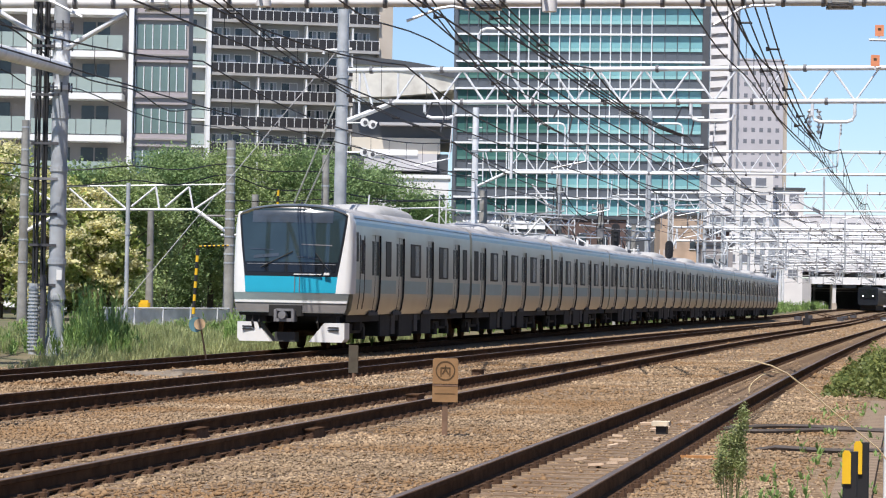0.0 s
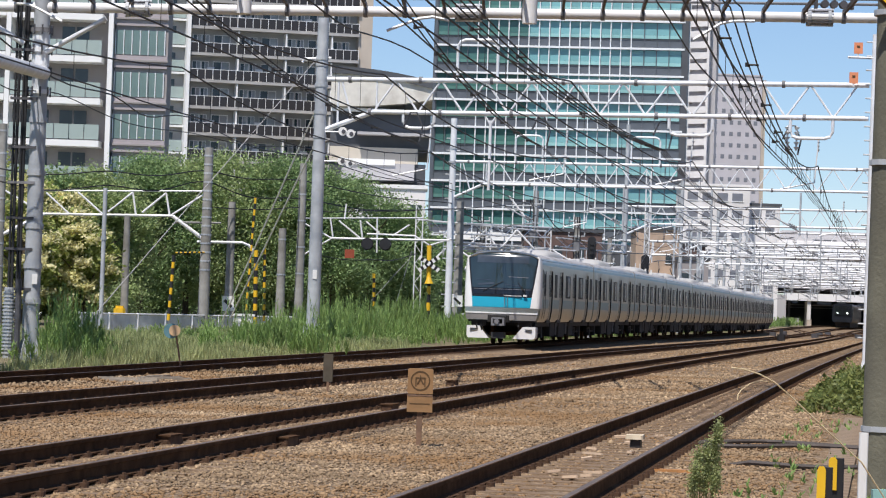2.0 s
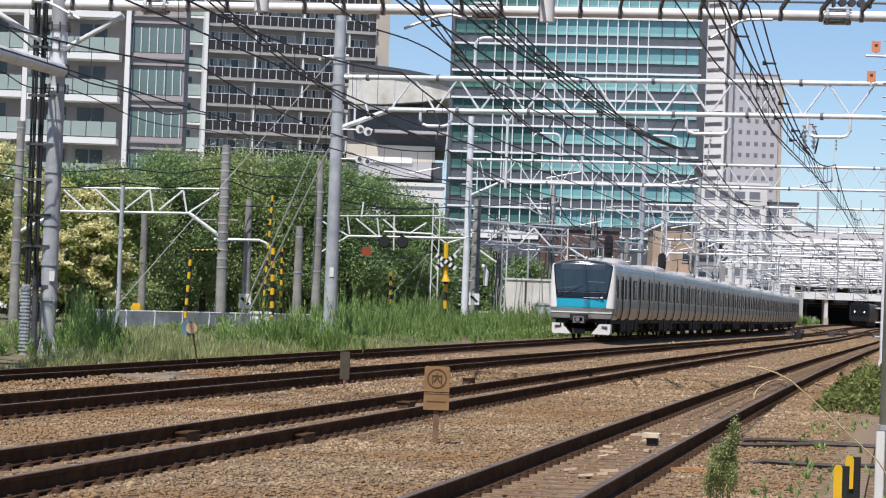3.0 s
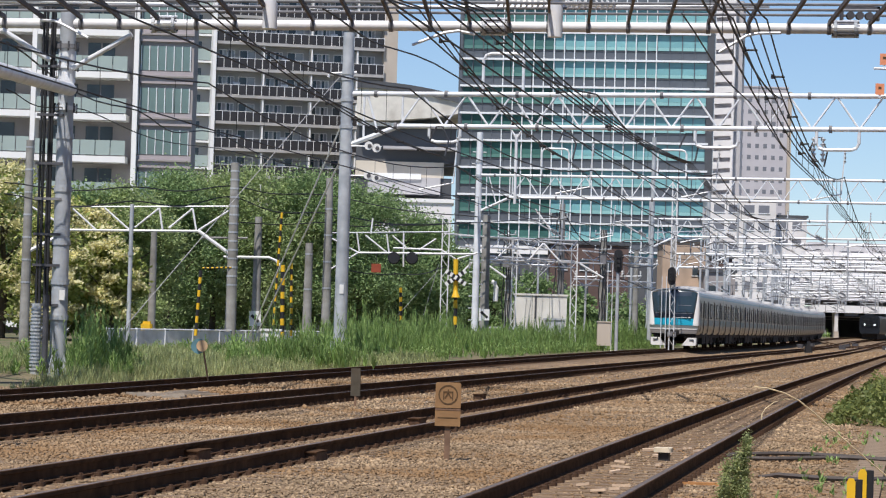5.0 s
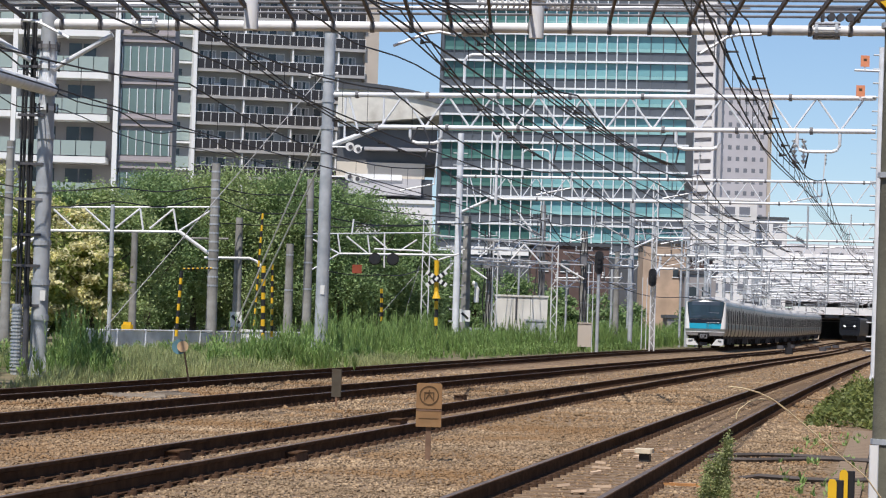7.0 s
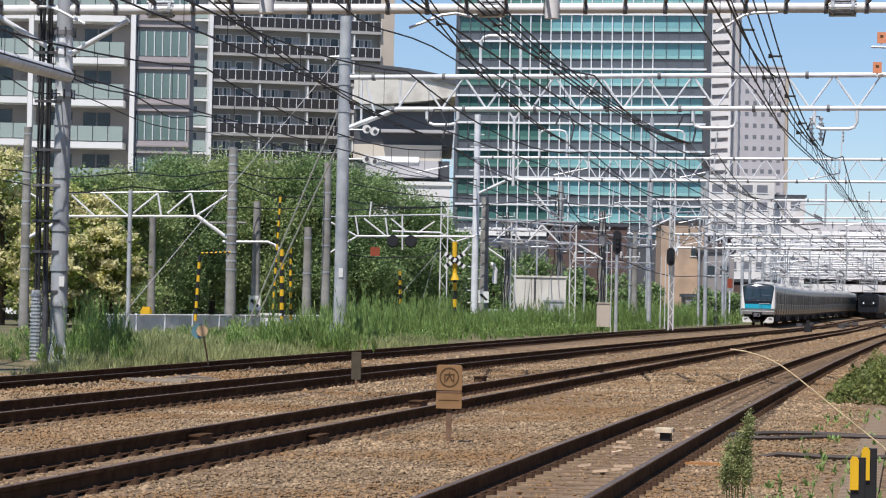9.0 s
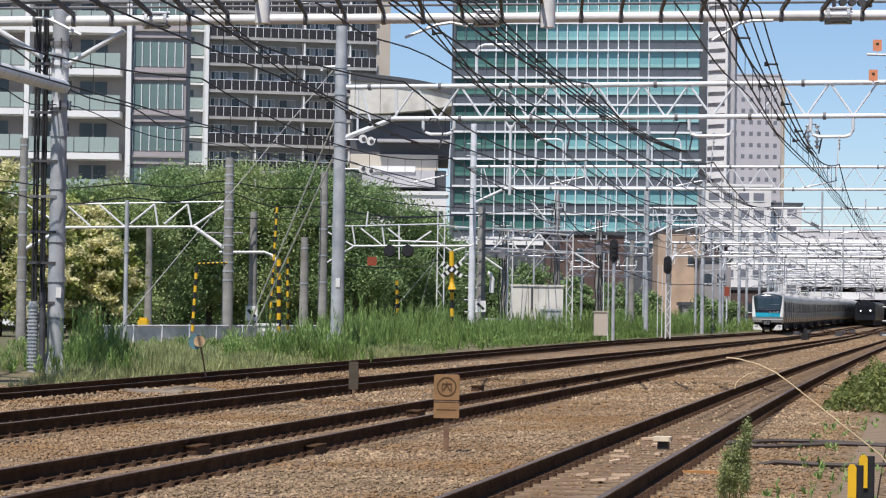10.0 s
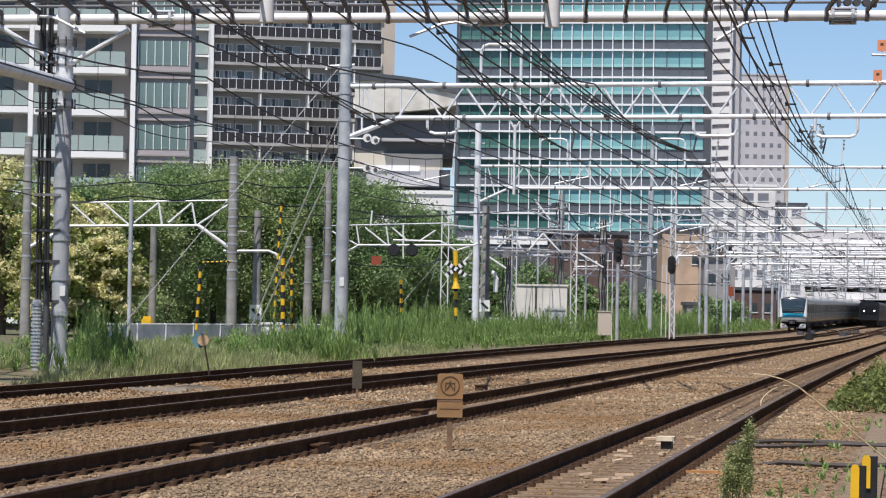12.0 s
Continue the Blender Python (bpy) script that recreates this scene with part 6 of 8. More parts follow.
part("diagonal", Geo().tube((4.59, 158, 7.44), (5.66, 158, 6.12), 0.05), WHITE_TUBE, yard_truss)
part("diagonal", Geo().tube((1.37, 158, 4.56), (0.64, 158, 3.81), 0.05), WHITE_TUBE, yard_truss)


def yard_lattice(label, p, q, depth, n):
    """A light lattice beam: two thin chords with zigzag bars, and hangers with small insulators under it."""
    root = thing("yard_truss", label, "gantry")
    p, q = Vector(p), Vector(q)
    dn = Vector((0, 0, -depth))
    part("chord", Geo().tube(p, q, 0.04, n=6), WHITE_TUBE, root)
    part("chord", Geo().tube(p + dn, q + dn, 0.04, n=6), WHITE_TUBE, root)
    for k in range(n):
        a, b = p.lerp(q, k / n), p.lerp(q, (k + 1) / n)
        part("diagonal", Geo().tube(a + (dn if k % 2 else dn * 0), b + (dn * 0 if k % 2 else dn), 0.026, n=5), WHITE_TUBE, root)
        if k % 3 == 1:
            part("hanger", Geo().tube(a + dn, a + dn * 2.4, 0.025, n=5), GALV_DULL, root)
            insulator(root, a + dn * 2.4, a + dn * 2.4 + Vector((0.0, 0, -0.35)), 3, 0.09, PORCELAIN if k % 2 else CLAMP)


yard_lattice("white light lattice beam over the yard", (0.64, 150, 5.70), (7.13, 164, 6.01), 0.55, 12)
yard_lattice("white light lattice beam over the yard", (1.63, 152, 4.79), (7.13, 166, 4.92), 0.35, 10)
yard_lattice("white light lattice beam beside the signals", (7.14, 168, 4.00), (13.63, 196, 4.34), 0.35, 8)
yard_lattice("white light lattice beam beside the signals", (7.96, 176, 5.79), (13.66, 200, 6.01), 0.50, 7)
yard_lattice("white light lattice beam beside the signals", (13.86, 200, 7.74), (18.62, 215, 8.45), 0.50, 6)


def pole_fittings(base, top):
    """What hangs on an old pole: black cables down its side, a junction box, brackets with insulators."""
    x, y, z0 = base
    for k, e in enumerate((-0.16, 0.02, 0.17)):
        pts = [(x + e + 0.05 * math.sin(j * 1.7 + k), y - 0.03 * k, z0 + (top - z0) * j / 9) for j in range(10)]
        thing("pole_cable", "black cable running down the pole", "cable", group="cables on poles", geo=Geo().line(pts, 0.03, 6), material=WIRE)
    box = thing("junction_box", "dark junction box strapped to the pole", "box", pose(x, y, z0 + (top - z0) * 0.62))
    part("case", Geo().box(-0.2, 0.2, -0.22, 0.0, 0, 0.55, bevel=0.05), CLAMP, box)
    part("lid", Geo().box(-0.22, 0.22, -0.24, 0.02, 0.55, 0.60), STEEL_DARK, box)
    for f in (0.78, 0.95):
        arm = thing("pole_bracket", "galvanised bracket with white insulators on the pole", "bracket", pose(x, y, z0 + (top - z0) * f), group="brackets on poles")
        part("bar", Geo().tube((-0.5, 0, 0), (0.5, 0, 0.04), 0.035, n=6), GALV_DULL, arm)
        for e in (-0.45, 0.45):
            insulator(arm, (e, 0, 0.03), (e, 0, 0.26), 3, 0.06, GALV_DULL)


pole_fittings((3.18, 159.3, 1.18), 6.33)
pole_fittings((6.29, 169.3, 1.32), 7.76)
pole_fittings((9.07, 174.3, 1.76), 6.98)
# white bent vent pipe beside the pole
thing("vent_pipe", "white bent vent pipe beside the relay hut", "pipe", geo=Geo().line([(2.60, 156, 2.52), (2.63, 156, 3.21), (2.54, 156, 3.46), (2.37, 156, 3.54)], 0.13, 10), material=WHITE_PAINT, smooth=True)


def signal_head(label, p, q, foot, mast):
    root = thing("railway_signal", label, "signal", pose(p[0], p[1], p[2]), group="railway signals")
    h = q
    part("head", Geo().box(-0.24, 0.24, 0, 0.2, 0, h, bevel=0.06), BLACK_PAINT, root, "black signal head")
    part("cap", Geo().tube((0, 0.02, h), (0, 0.2, h), 0.24, n=14), BLACK_PAINT, root)
    part("cap", Geo().tube((0, 0.02, 0), (0, 0.2, 0), 0.24, n=14), BLACK_PAINT, root)
    for i in range(3):
        part("lens_hood", Geo().tube((0, -0.16, h * (0.2 + 0.3 * i)), (0, 0.02, h * (0.2 + 0.3 * i)), 0.10, n=10), BLACK_PAINT, root)
    if mast:
        part("post", Geo().tube((0, 0.15, foot), (0, 0.15, 0), 0.10, n=10), GALV_DULL, root)
    part("ladder", Geo().line([(-0.28, 0.4, foot), (-0.28, 0.4, 0.3)], 0.025), GALV, root)
    part("ladder", Geo().line([(-0.55, 0.4, foot), (-0.55, 0.4, 0.3)], 0.025), GALV, root)


signal_head("black railway signal seen from behind on a grey post", (9.73, 170, 4.68), 0.85, -4.8, True)
signal_head("black railway signal on a white lattice mast", (13.49, 179.5, 4.21), 0.6, -4.0, False)
s = thing("signal_lamp", "small red railway signal on a thin post", "signal", pose(*(27.55, 290, 3.57)))
part("head", Geo().box(-0.25, 0.25, 0, 0.2, 0, 0.9, bevel=0.05), RED_PAINT, s)
part("post", Geo().tube((0, 0.2, -4), (0, 0.2, 0.1), 0.08), GALV, s)
s = thing("equipment_cabinet", "beige equipment cabinet in the weeds", "cabinet", pose(*(8.92, 168, 0.31)))
part("case", Geo().box(-0.38, 0.38, 0, 0.5, 0, 1.3, bevel=0.03), WARM_BEIGE, s)
part("cap", Geo().box(-0.42, 0.42, -0.04, 0.54, 1.3, 1.36), WARM_BEIGE, s)
s = thing("equipment_cabinet", "white equipment cabinet with dark vents at the fence", "cabinet", pose(*(-6.42, 111, -0.08)))
part("plinth", Geo().box(-0.34, 0.34, 0.02, 0.38, -0.1, 0.25), POLE_CONCRETE, s)
part("case", Geo().box(-0.36, 0.36, 0, 0.4, 0.25, 0.92, bevel=0.03), WHITE_PAINT, s)
part("cap", Geo().box(-0.42, 0.42, -0.05, 0.46, 0.92, 1.0), WHITE_PAINT, s)
for x in (-0.25, 0.02):
    part("vent", Geo().box(x, x + 0.2, -0.012, 0.0, 0.5, 0.72), GALV_DULL, s)

# crossing road furniture
FENCE_SHEET = mat("pale_sheet_metal", (0.76, 0.78, 0.77), 0.6, 0.0, 0.2, 1.5, stain=(0.42, 0.45, 0.45))
fence = thing("road_barrier", "grey metal sheet barrier along the crossing road", "fence")
fx0, fx1 = -12.56, -5.25
for i in range(8):
    a, b = fx0 + (fx1 - fx0) * i / 8, fx0 + (fx1 - fx0) * (i + 1) / 8
    y0, y1 = 112 + 14 * i / 8, 112 + 14 * (i + 1) / 8
    g = Geo()
    g.add([(a + 0.03, y0, 0.0), (b - 0.03, y1, 0.0), (b - 0.03, y1, 0.76), (a + 0.03, y0, 0.70), (a + 0.03, y0 + 0.05, 0.0), (b - 0.03, y1 + 0.05, 0.0), (b - 0.03, y1 + 0.05, 0.76), (a + 0.03, y0 + 0.05, 0.70)],
          [(0, 1, 2, 3), (7, 6, 5, 4), (3, 2, 6, 7), (0, 4, 5, 1), (0, 3, 7, 4), (1, 5, 6, 2)])
    part("sheet", g, FENCE_SHEET, fence)
    part("post", Geo().box(a - 0.04, a + 0.04, y0 - 0.04, y0 + 0.1, -0.3, 0.8), GALV, fence)
part("top_rail", Geo().line([(fx0, 112, 0.74), (fx1, 126, 0.80)], 0.035), GALV, fence)
s = thing("road_block", "small yellow padded block at the pole foot", "block", pose(*(-11.68, 118, 0.33)))
part("pad", Geo().box(-0.22, 0.22, -0.2, 0.2, 0, 0.62, bevel=0.08), YELLOW, s)
part("cap", Geo().box(-0.15, 0.15, -0.15, 0.15, 0.62, 0.72), YELLOW, s)
p = (-5.33, 66, 0.66)
s = thing("round_marker", "round tan disc marker with a blue rim in the grass", "sign", pose(*p))
part("rim", Geo().tube((-0.05, 0.02, 0), (-0.05, 0.05, 0), 0.165, n=20), mat("blue_rim", (0.10, 0.22, 0.26), 0.6), s, "faded blue disc")
part("disc", Geo().tube((0.03, -0.03, 0.01), (0.03, 0.0, 0.01), 0.125, n=20), mat("tan_disc", (0.55, 0.38, 0.22), 0.6), s, "tan disc")
part("stem", Geo().line([(0.05, 0.05, -0.05), (0.18, 0.05, -0.75)], 0.02), RUSTY, s)


# ---- wires ----
def sag_line(p, q, sag, n=12):
    p, q = Vector(p), Vector(q)
    return [p.lerp(q, i / n) - Vector((0, 0, 4 * sag * (i / n) * (1 - i / n))) for i in range(n + 1)]


def cross(y_at, off):
    """Where the line off metres left of the third track meets the distance y_at."""
    s = float(np.interp(y_at, _y, _s))
    for _ in range(3):
        s -= (along(s, off).y - y_at)
    return along(s, off)


STATIONS = [30, 66, 98, 149, 199, 249, 299, 350, 400, 450]


def track_wires(label, track):
    """Messenger, contact wire and droppers over one track."""
    root = thing("overhead_line", label, "wire", group="overhead lines")
    o = OFFSETS[track]
    for i in range(len(STATIONS) - 1):
        a, b = STATIONS[i], STATIONS[i + 1]
        z = 0.2
        p, q = cross(a, o + (0.2 if i % 2 else -0.2)), cross(b, o + (-0.2 if i % 2 else 0.2))
        top = sag_line(p + Vector((0, 0, 6.25 + z)), q + Vector((0, 0, 6.25 + z)), 0.62)
        part("messenger", Geo().line(top, 0.018 if i < 3 else 0.013, 5), WIRE, root)
        part("contact_wire", Geo().line([p + Vector((0, 0, 5.25 + z)), q + Vector((0, 0, 5.25 + z))], 0.016, 5), WIRE, root)
        for t in top[1:-1:1 if i < 3 else 4]:
            part("dropper", Geo().tube(t, (t.x, t.y, 5.25 + z), 0.008, n=4), WIRE, root)
        if i > 1:
            g = Geo().line([p + Vector((0, 0, 7.4)), p + Vector((-0.1, 0, 5.9)), p + Vector((-1.2, 0, 5.65))], 0.03)
            part("steady_arm", g, GALV, root)
            insulator(root, p + Vector((0, 0, 7.4)), p + Vector((0, 0, 6.9)), 4, 0.045, GALV_DULL)


for nm in OFFSETS:
    track_wires("weathered overhead contact line above a track", nm)


def bundle(label, track, shift, n, gap, start, z0=8.05, z1=6.75, zfar=6.9, last=250):
    """Feeder wires strung from the tube gantry down to the next beam and on."""
    root = thing("feeder_wires", label, "wire", group="feeder wires")
    o = OFFSETS[track] + shift
    pts = [(40, 8.3), (64.5, z0), (97.5, z1), (148, zfar), (198, zfar), (248, zfar), (298, zfar)]
    for k in range(n):
        oo = o - (k - (n - 1) / 2) * gap
        for (ya, za), (yb, zb) in zip(pts, pts[1:]):
            if yb > last:
                break
            p = cross(ya, oo + start - shift if ya < 90 else o + (oo - o) * 0.35) + Vector((0, 0, za))
            q = cross(yb, oo + start - shift if yb < 90 else o + (oo - o) * 0.35) + Vector((0, 0, zb))
            part("wire", Geo().line(sag_line(p, q, 0.45 if yb < 100 else 0.6), 0.019 if yb < 100 else 0.012, 5), WIRE, root)
    if n > 1:
        for j in range(1, 9):
            g = Geo()
            y = 64.5 + 33 * j / 9
            f = j / 9
            w = gap / 2 * (1 - 0.65 * f) + 0.04
            shift_x = 0.0 if n == 2 else gap * (1 - 0.65 * f) * (-1 if j % 2 else 1)
            c = cross(64.5, o + start - shift).lerp(cross(97.5, o), f)
            c.x += shift_x
            z = z0 + (z1 - z0) * f - 4 * 0.45 * f * (1 - f)
            g.tube(c + Vector((-w, 0, z)), c + Vector((w, 0, z)), 0.026, n=5)
            g.box(c.x - w - 0.04, c.x - w + 0.04, c.y - 0.05, c.y + 0.05, z - 0.05, z + 0.05)
            part("spacer", g, WIRE, root)
    h = cross(97.5, o) + Vector((0, 0, z1))
    if track == "four":
        for e in (-0.15, 0.15):
            insulator(root, h + Vector((e, 0, 0.95)), h + Vector((e, 0, 0.15)), 5, 0.10, GALV)
    part("hanger", Geo().line([h + Vector((-0.3, 0, 0.5)), h + Vector((-0.1, 0, 0.95)), h + Vector((0.1, 0, 0.95)), h + Vector((0.3, 0, 0.5)), h + Vector((0.2, 0, 0.0))], 0.03), STEEL_DARK, root)


bundle("four black feeder wires with spacers above the near track", "four", 0.65, 4, 0.24, 0.87)
bundle("four black feeder wires with spacers above a middle track", "three", 0.75, 4, 0.20, 2.6)
bundle("two black feeder wires above a track", "two", 0.6, 2, 0.18, -0.3)
bundle("two black feeder wires above the far track", "one", 0.3, 2, 0.22, 0.0)


def loose_wire(label, pts, r=0.02, sag=0.3, material=WIRE):
    """A wire strung through points in one smooth curve, sagging a little between them."""
    v = [Vector(p) for p in pts]
    v = [v[0] * 2 - v[1]] + v + [v[-1] * 2 - v[-2]]
    line = []
    for a, b, c, d in zip(v, v[1:], v[2:], v[3:]):
        for k in range(8):
            t = k / 8
            q = 0.5 * (2 * b + (c - a) * t + (2 * a - 5 * b + 4 * c - d) * t * t + (3 * b - a - 3 * c + d) * t ** 3)
            line.append(q - Vector((0, 0, sag * 16 * (t * (1 - t)) ** 2)))
    thing("wire", label, "wire", geo=Geo().line(line + [v[-2]], r, 5), material=material, smooth=True)


loose_wire("black wire running off across the line", [(-2.61, 60, 7.54), (-0.42, 75, 7.79), (5.65, 110, 7.69), (17.44, 170, 6.50)], 0.02, 0.2)
loose_wire("black wire running off across the line", [(-1.14, 60, 7.56), (2.92, 90, 7.53), (9.64, 130, 7.43), (25.48, 220, 7.24)], 0.02, 0.2)
loose_wire("black wire running off across the line", [(4.72, 62, 7.87), (8.67, 85, 7.60), (14.15, 115, 7.03)], 0.018, 0.2)
loose_wire("thin wire along the far side of the line", [(-9.82, 66, 7.24), (-8.33, 80, 6.74), (-7.66, 98, 7.32), (-4.38, 125, 7.45), (1.53, 150, 7.65)], 0.02, 0.3)
loose_wire("thin wire along the far side of the line", [(-9.80, 66, 6.19), (-8.54, 70, 6.05), (-7.51, 98, 6.80), (-4.39, 125, 7.80), (1.54, 150, 7.23)], 0.014, 0.2)
loose_wire("thin wire above the crossing road", [(-16.27, 110, 6.00), (-11.71, 112, 6.06), (-8.71, 120, 6.55), (-5.03, 125, 6.50), (1.55, 150, 6.66)], 0.025, 0.2)
loose_wire("thin wire above the crossing road", [(-16.26, 110, 5.59), (-11.71, 112, 5.53), (-8.71, 120, 6.12), (-5.01, 125, 5.75), (1.55, 150, 6.38)], 0.025, 0.3)
loose_wire("thin wire low above the crossing road", [(-8.69, 120, 5.10), (-5.01, 125, 5.37), (-2.08, 130, 5.53), (6.39, 170, 7.54)], 0.022, 0.1)
loose_wire("thin wire low above the crossing road", [(-4.98, 125, 3.56), (-2.04, 130, 3.38), (-0.10, 140, 3.91)], 0.022, 0.1)
loose_wire("sagging wires beside the pole and office", [(6.38, 170, 7.93), (9.07, 175, 5.85), (13.77, 200, 5.43)], 0.03, 0.4)
loose_wire("black wire beyond the weeds", [(2.00, 152, 6.31), (6.42, 170, 5.69), (10.09, 175, 4.22), (21.95, 250, 4.17)], 0.03, 0.4)
loose_wire("thin black wire between the yard poles", [(2.08, 162, 7.04), (3.27, 165, 6.50), (6.36, 171, 5.65), (9.16, 176, 6.93)], 0.016, 0.1)
loose_wire("thin black wire between the yard poles", [(6.35, 171, 7.42), (7.86, 174, 6.14), (9.16, 176, 5.41), (12.42, 182, 6.43)], 0.016, 0.1)
loose_wire("thin black wire between the yard poles", [(3.29, 165, 6.21), (4.48, 167, 5.52), (6.36, 171, 6.73)], 0.016, 0.1)
loose_wire("thin black wire between the yard poles", [(6.36, 171, 6.43), (7.44, 173, 4.92), (9.15, 176, 6.22), (10.52, 178, 5.47)], 0.016, 0.1)
loose_wire("thin black wire between the yard poles", [(12.41, 182, 6.85), (14.34, 185, 5.69), (16.30, 188, 6.22)], 0.016, 0.1)
WIRE_GREY = mat("dull_stay_wire", (0.34, 0.34, 0.34), 0.6, 0.2, 0.1, 3)
for a, b in (((-3.60, 100, 9.58), (-9.97, 92, 0.67)), ((-3.54, 100, 8.02), (-7.00, 108, 0.63)), ((-3.52, 100, 6.89), (-6.70, 108, 0.78)), ((13.74, 200, 7.87), (8.97, 185, 0.88)), ((13.75, 200, 7.31), (9.50, 185, 0.72)),
             ((-0.36, 140, 4.04), (-0.99, 140, 1.66)), ((-0.36, 140, 3.78), (-2.11, 136, 1.63)), ((6.41, 170, 6.33), (4.58, 166, 3.22))):
    thing("stay_wire", "taut bare stay wire running down to the ground", "wire", group="stay wires", geo=Geo().tube(a, b, 0.016 if b[1] < 95 else (0.028 if b[1] < 110 else 0.012), n=6), material=WIRE_PALE if 95 < b[1] < 110 else WIRE_GREY)


# ---- plants ----
LEAF_DARK = leaf_mat("tree_leaf", (0.17, 0.265, 0.115), (0.33, 0.45, 0.195), 0.7)
LEAF_MID = leaf_mat("tree_leaf_light", (0.27, 0.36, 0.15), (0.45, 0.54, 0.25), 0.7)
LEAF_PALE = leaf_mat("pale_tree_leaf", (0.24, 0.32, 0.08), (0.46, 0.50, 0.17), 0.6)
BLOSSOM = leaf_mat("cream_blossom", (0.66, 0.62, 0.30), (0.86, 0.82, 0.52), 0.6)
WEED_LEAF = leaf_mat("weed_leaf", (0.19, 0.315, 0.09), (0.36, 0.495, 0.175), 0.6, 1.1)
VERGE_LEAF = leaf_mat("verge_leaf", (0.085, 0.125, 0.035), (0.27, 0.30, 0.095), 0.5, 2.0)
GRASS_DRY = leaf_mat("dry_grass", (0.26, 0.33, 0.13), (0.54, 0.56, 0.28), 0.6, 1.0)
BARK = mat("bark", (0.11, 0.085, 0.06), 0.95, 0, 0.3, 6, 0.6, 30)

PALE_WEED = leaf_mat("pale_weed_leaf", (0.24, 0.29, 0.10), (0.46, 0.49, 0.24), 0.6, 14.0)

rng = np.random.default_rng(7)


def leaves_mesh(name, centres, size, material, flat=0.35):
    """Many single leaves: bent quads of four corners at the given points, turned at random, mostly facing up and out."""
    n = len(centres)
    nrm = rng.normal(size=(n, 3))
    nrm[:, 2] = np.abs(nrm[:, 2]) + flat
    nrm /= np.linalg.norm(nrm, axis=1)[:, None]
    u = np.cross(nrm, rng.normal(size=(n, 3)))
    u /= np.linalg.norm(u, axis=1)[:, None]
    w = np.cross(nrm, u)
    s = size * rng.uniform(0.6, 1.4, (n, 1))
    a, b = centres - u * s, centres + u * s
    c, d = centres + w * s * 0.55 - nrm * s * 0.15, centres - w * s * 0.55 - nrm * s * 0.15
    v = np.stack([a, d, b, c], 1).reshape(-1, 3)
    me = bpy.data.meshes.new(name)
    me.vertices.add(4 * n)
    me.loops.add(4 * n)
    me.polygons.add(n)
    me.vertices.foreach_set("co", v.ravel())
    me.loops.foreach_set("vertex_index", np.arange(4 * n))
    me.polygons.foreach_set("loop_start", np.arange(n) * 4)
    me.polygons.foreach_set("loop_total", np.full(n, 4))
    me.materials.append(material)
    me.update()
    me.validate()
    return me


def tree(label, base, h, rad, n, material, leaf=0.2, low=0.12, bloom=0, clumps=46):
    """Trunk with limbs, and a crown of leaf clumps with gaps and an uneven outline."""
    root = thing("tree", label, "tree", pose(*base))
    g = Geo()
    g.tube((0, 0, -0.4), (0.1, 0, h * 0.35), 0.2, 0.15, 9)
    g.tube((0.1, 0, h * 0.35), (-0.1, 0.1, h * 0.75), 0.15, 0.06, 8)
    ends = []
    for i in range(9):
        a = i * 2.4 + rng.uniform(0, 1)
        z = h * (0.2 + 0.055 * i)
        e = (math.cos(a) * rad * 0.75, math.sin(a) * rad * 0.75, z + h * 0.18)
        g.tube((0, 0, z), e, 0.07, 0.02, 6)
        ends.append(e)
    part("trunk", g, BARK, root)
    pts, blooms = [], []
    for i in range(clumps):
        t = rng.uniform(0, 1)
        z = h * (low + (1 - low) * t)
        prof = math.sqrt(max(0.02, 1 - (2 * (t - 0.42) / 1.2) ** 2))
        a = rng.uniform(0, 2 * math.pi)
        r = rad * prof * rng.uniform(0.45, 1.0)
        c = np.array([math.cos(a) * r, math.sin(a) * r, z])
        k = rng.normal(size=(n // clumps, 3)) * np.array([0.30, 0.30, 0.22]) * rad * 0.62
        pts.append(c + k)
        if bloom and rng.uniform() < bloom:
            m = rng.normal(size=(n // clumps, 3)) * np.array([0.26, 0.26, 0.14]) * rad * 0.6
            blooms.append(c + m + np.array([0, -0.9, 0.25]) * rad * 0.45)
    crown = new("crown", leaves_mesh("crown", np.concatenate(pts), leaf, material))
    crown.parent = root
    if blooms:
        bl = new("blossom", leaves_mesh("blossom", np.concatenate(blooms), leaf * 0.8, BLOSSOM))
        bl.parent = root
        tagged(bl, "cream-coloured flower clusters")
    return root


for x, y, h, rad, m in ((-17.1, 160, 7.8, 2.7, LEAF_MID), (-15.4, 166, 8.7, 3.0, LEAF_DARK), (-13.1, 169, 9.1, 3.2, LEAF_MID), (-10.4, 169, 9.3, 3.2, LEAF_MID), (-7.8, 170, 9.1, 3.0, LEAF_DARK), (-5.1, 169, 8.7, 3.0, LEAF_DARK), (-3.0, 173, 8.3, 2.9, LEAF_DARK), (-1.3, 178, 6.9, 2.2, LEAF_DARK), (-18.0, 182, 7.2, 3.4, LEAF_DARK), (-14.2, 184, 7.2, 3.4, LEAF_DARK), (-10.4, 183, 7.2, 3.4, LEAF_DARK), (-6.6, 184, 7.0, 3.2, LEAF_DARK), (-3.2, 185, 6.4, 3.0, LEAF_DARK)):
    tree("full green broadleaf tree behind the crossing", (x, y, 0.0), h, rad, 32000, m, 0.082, low=0.20 if y < 180 and x > -17 else 0.08, clumps=50)
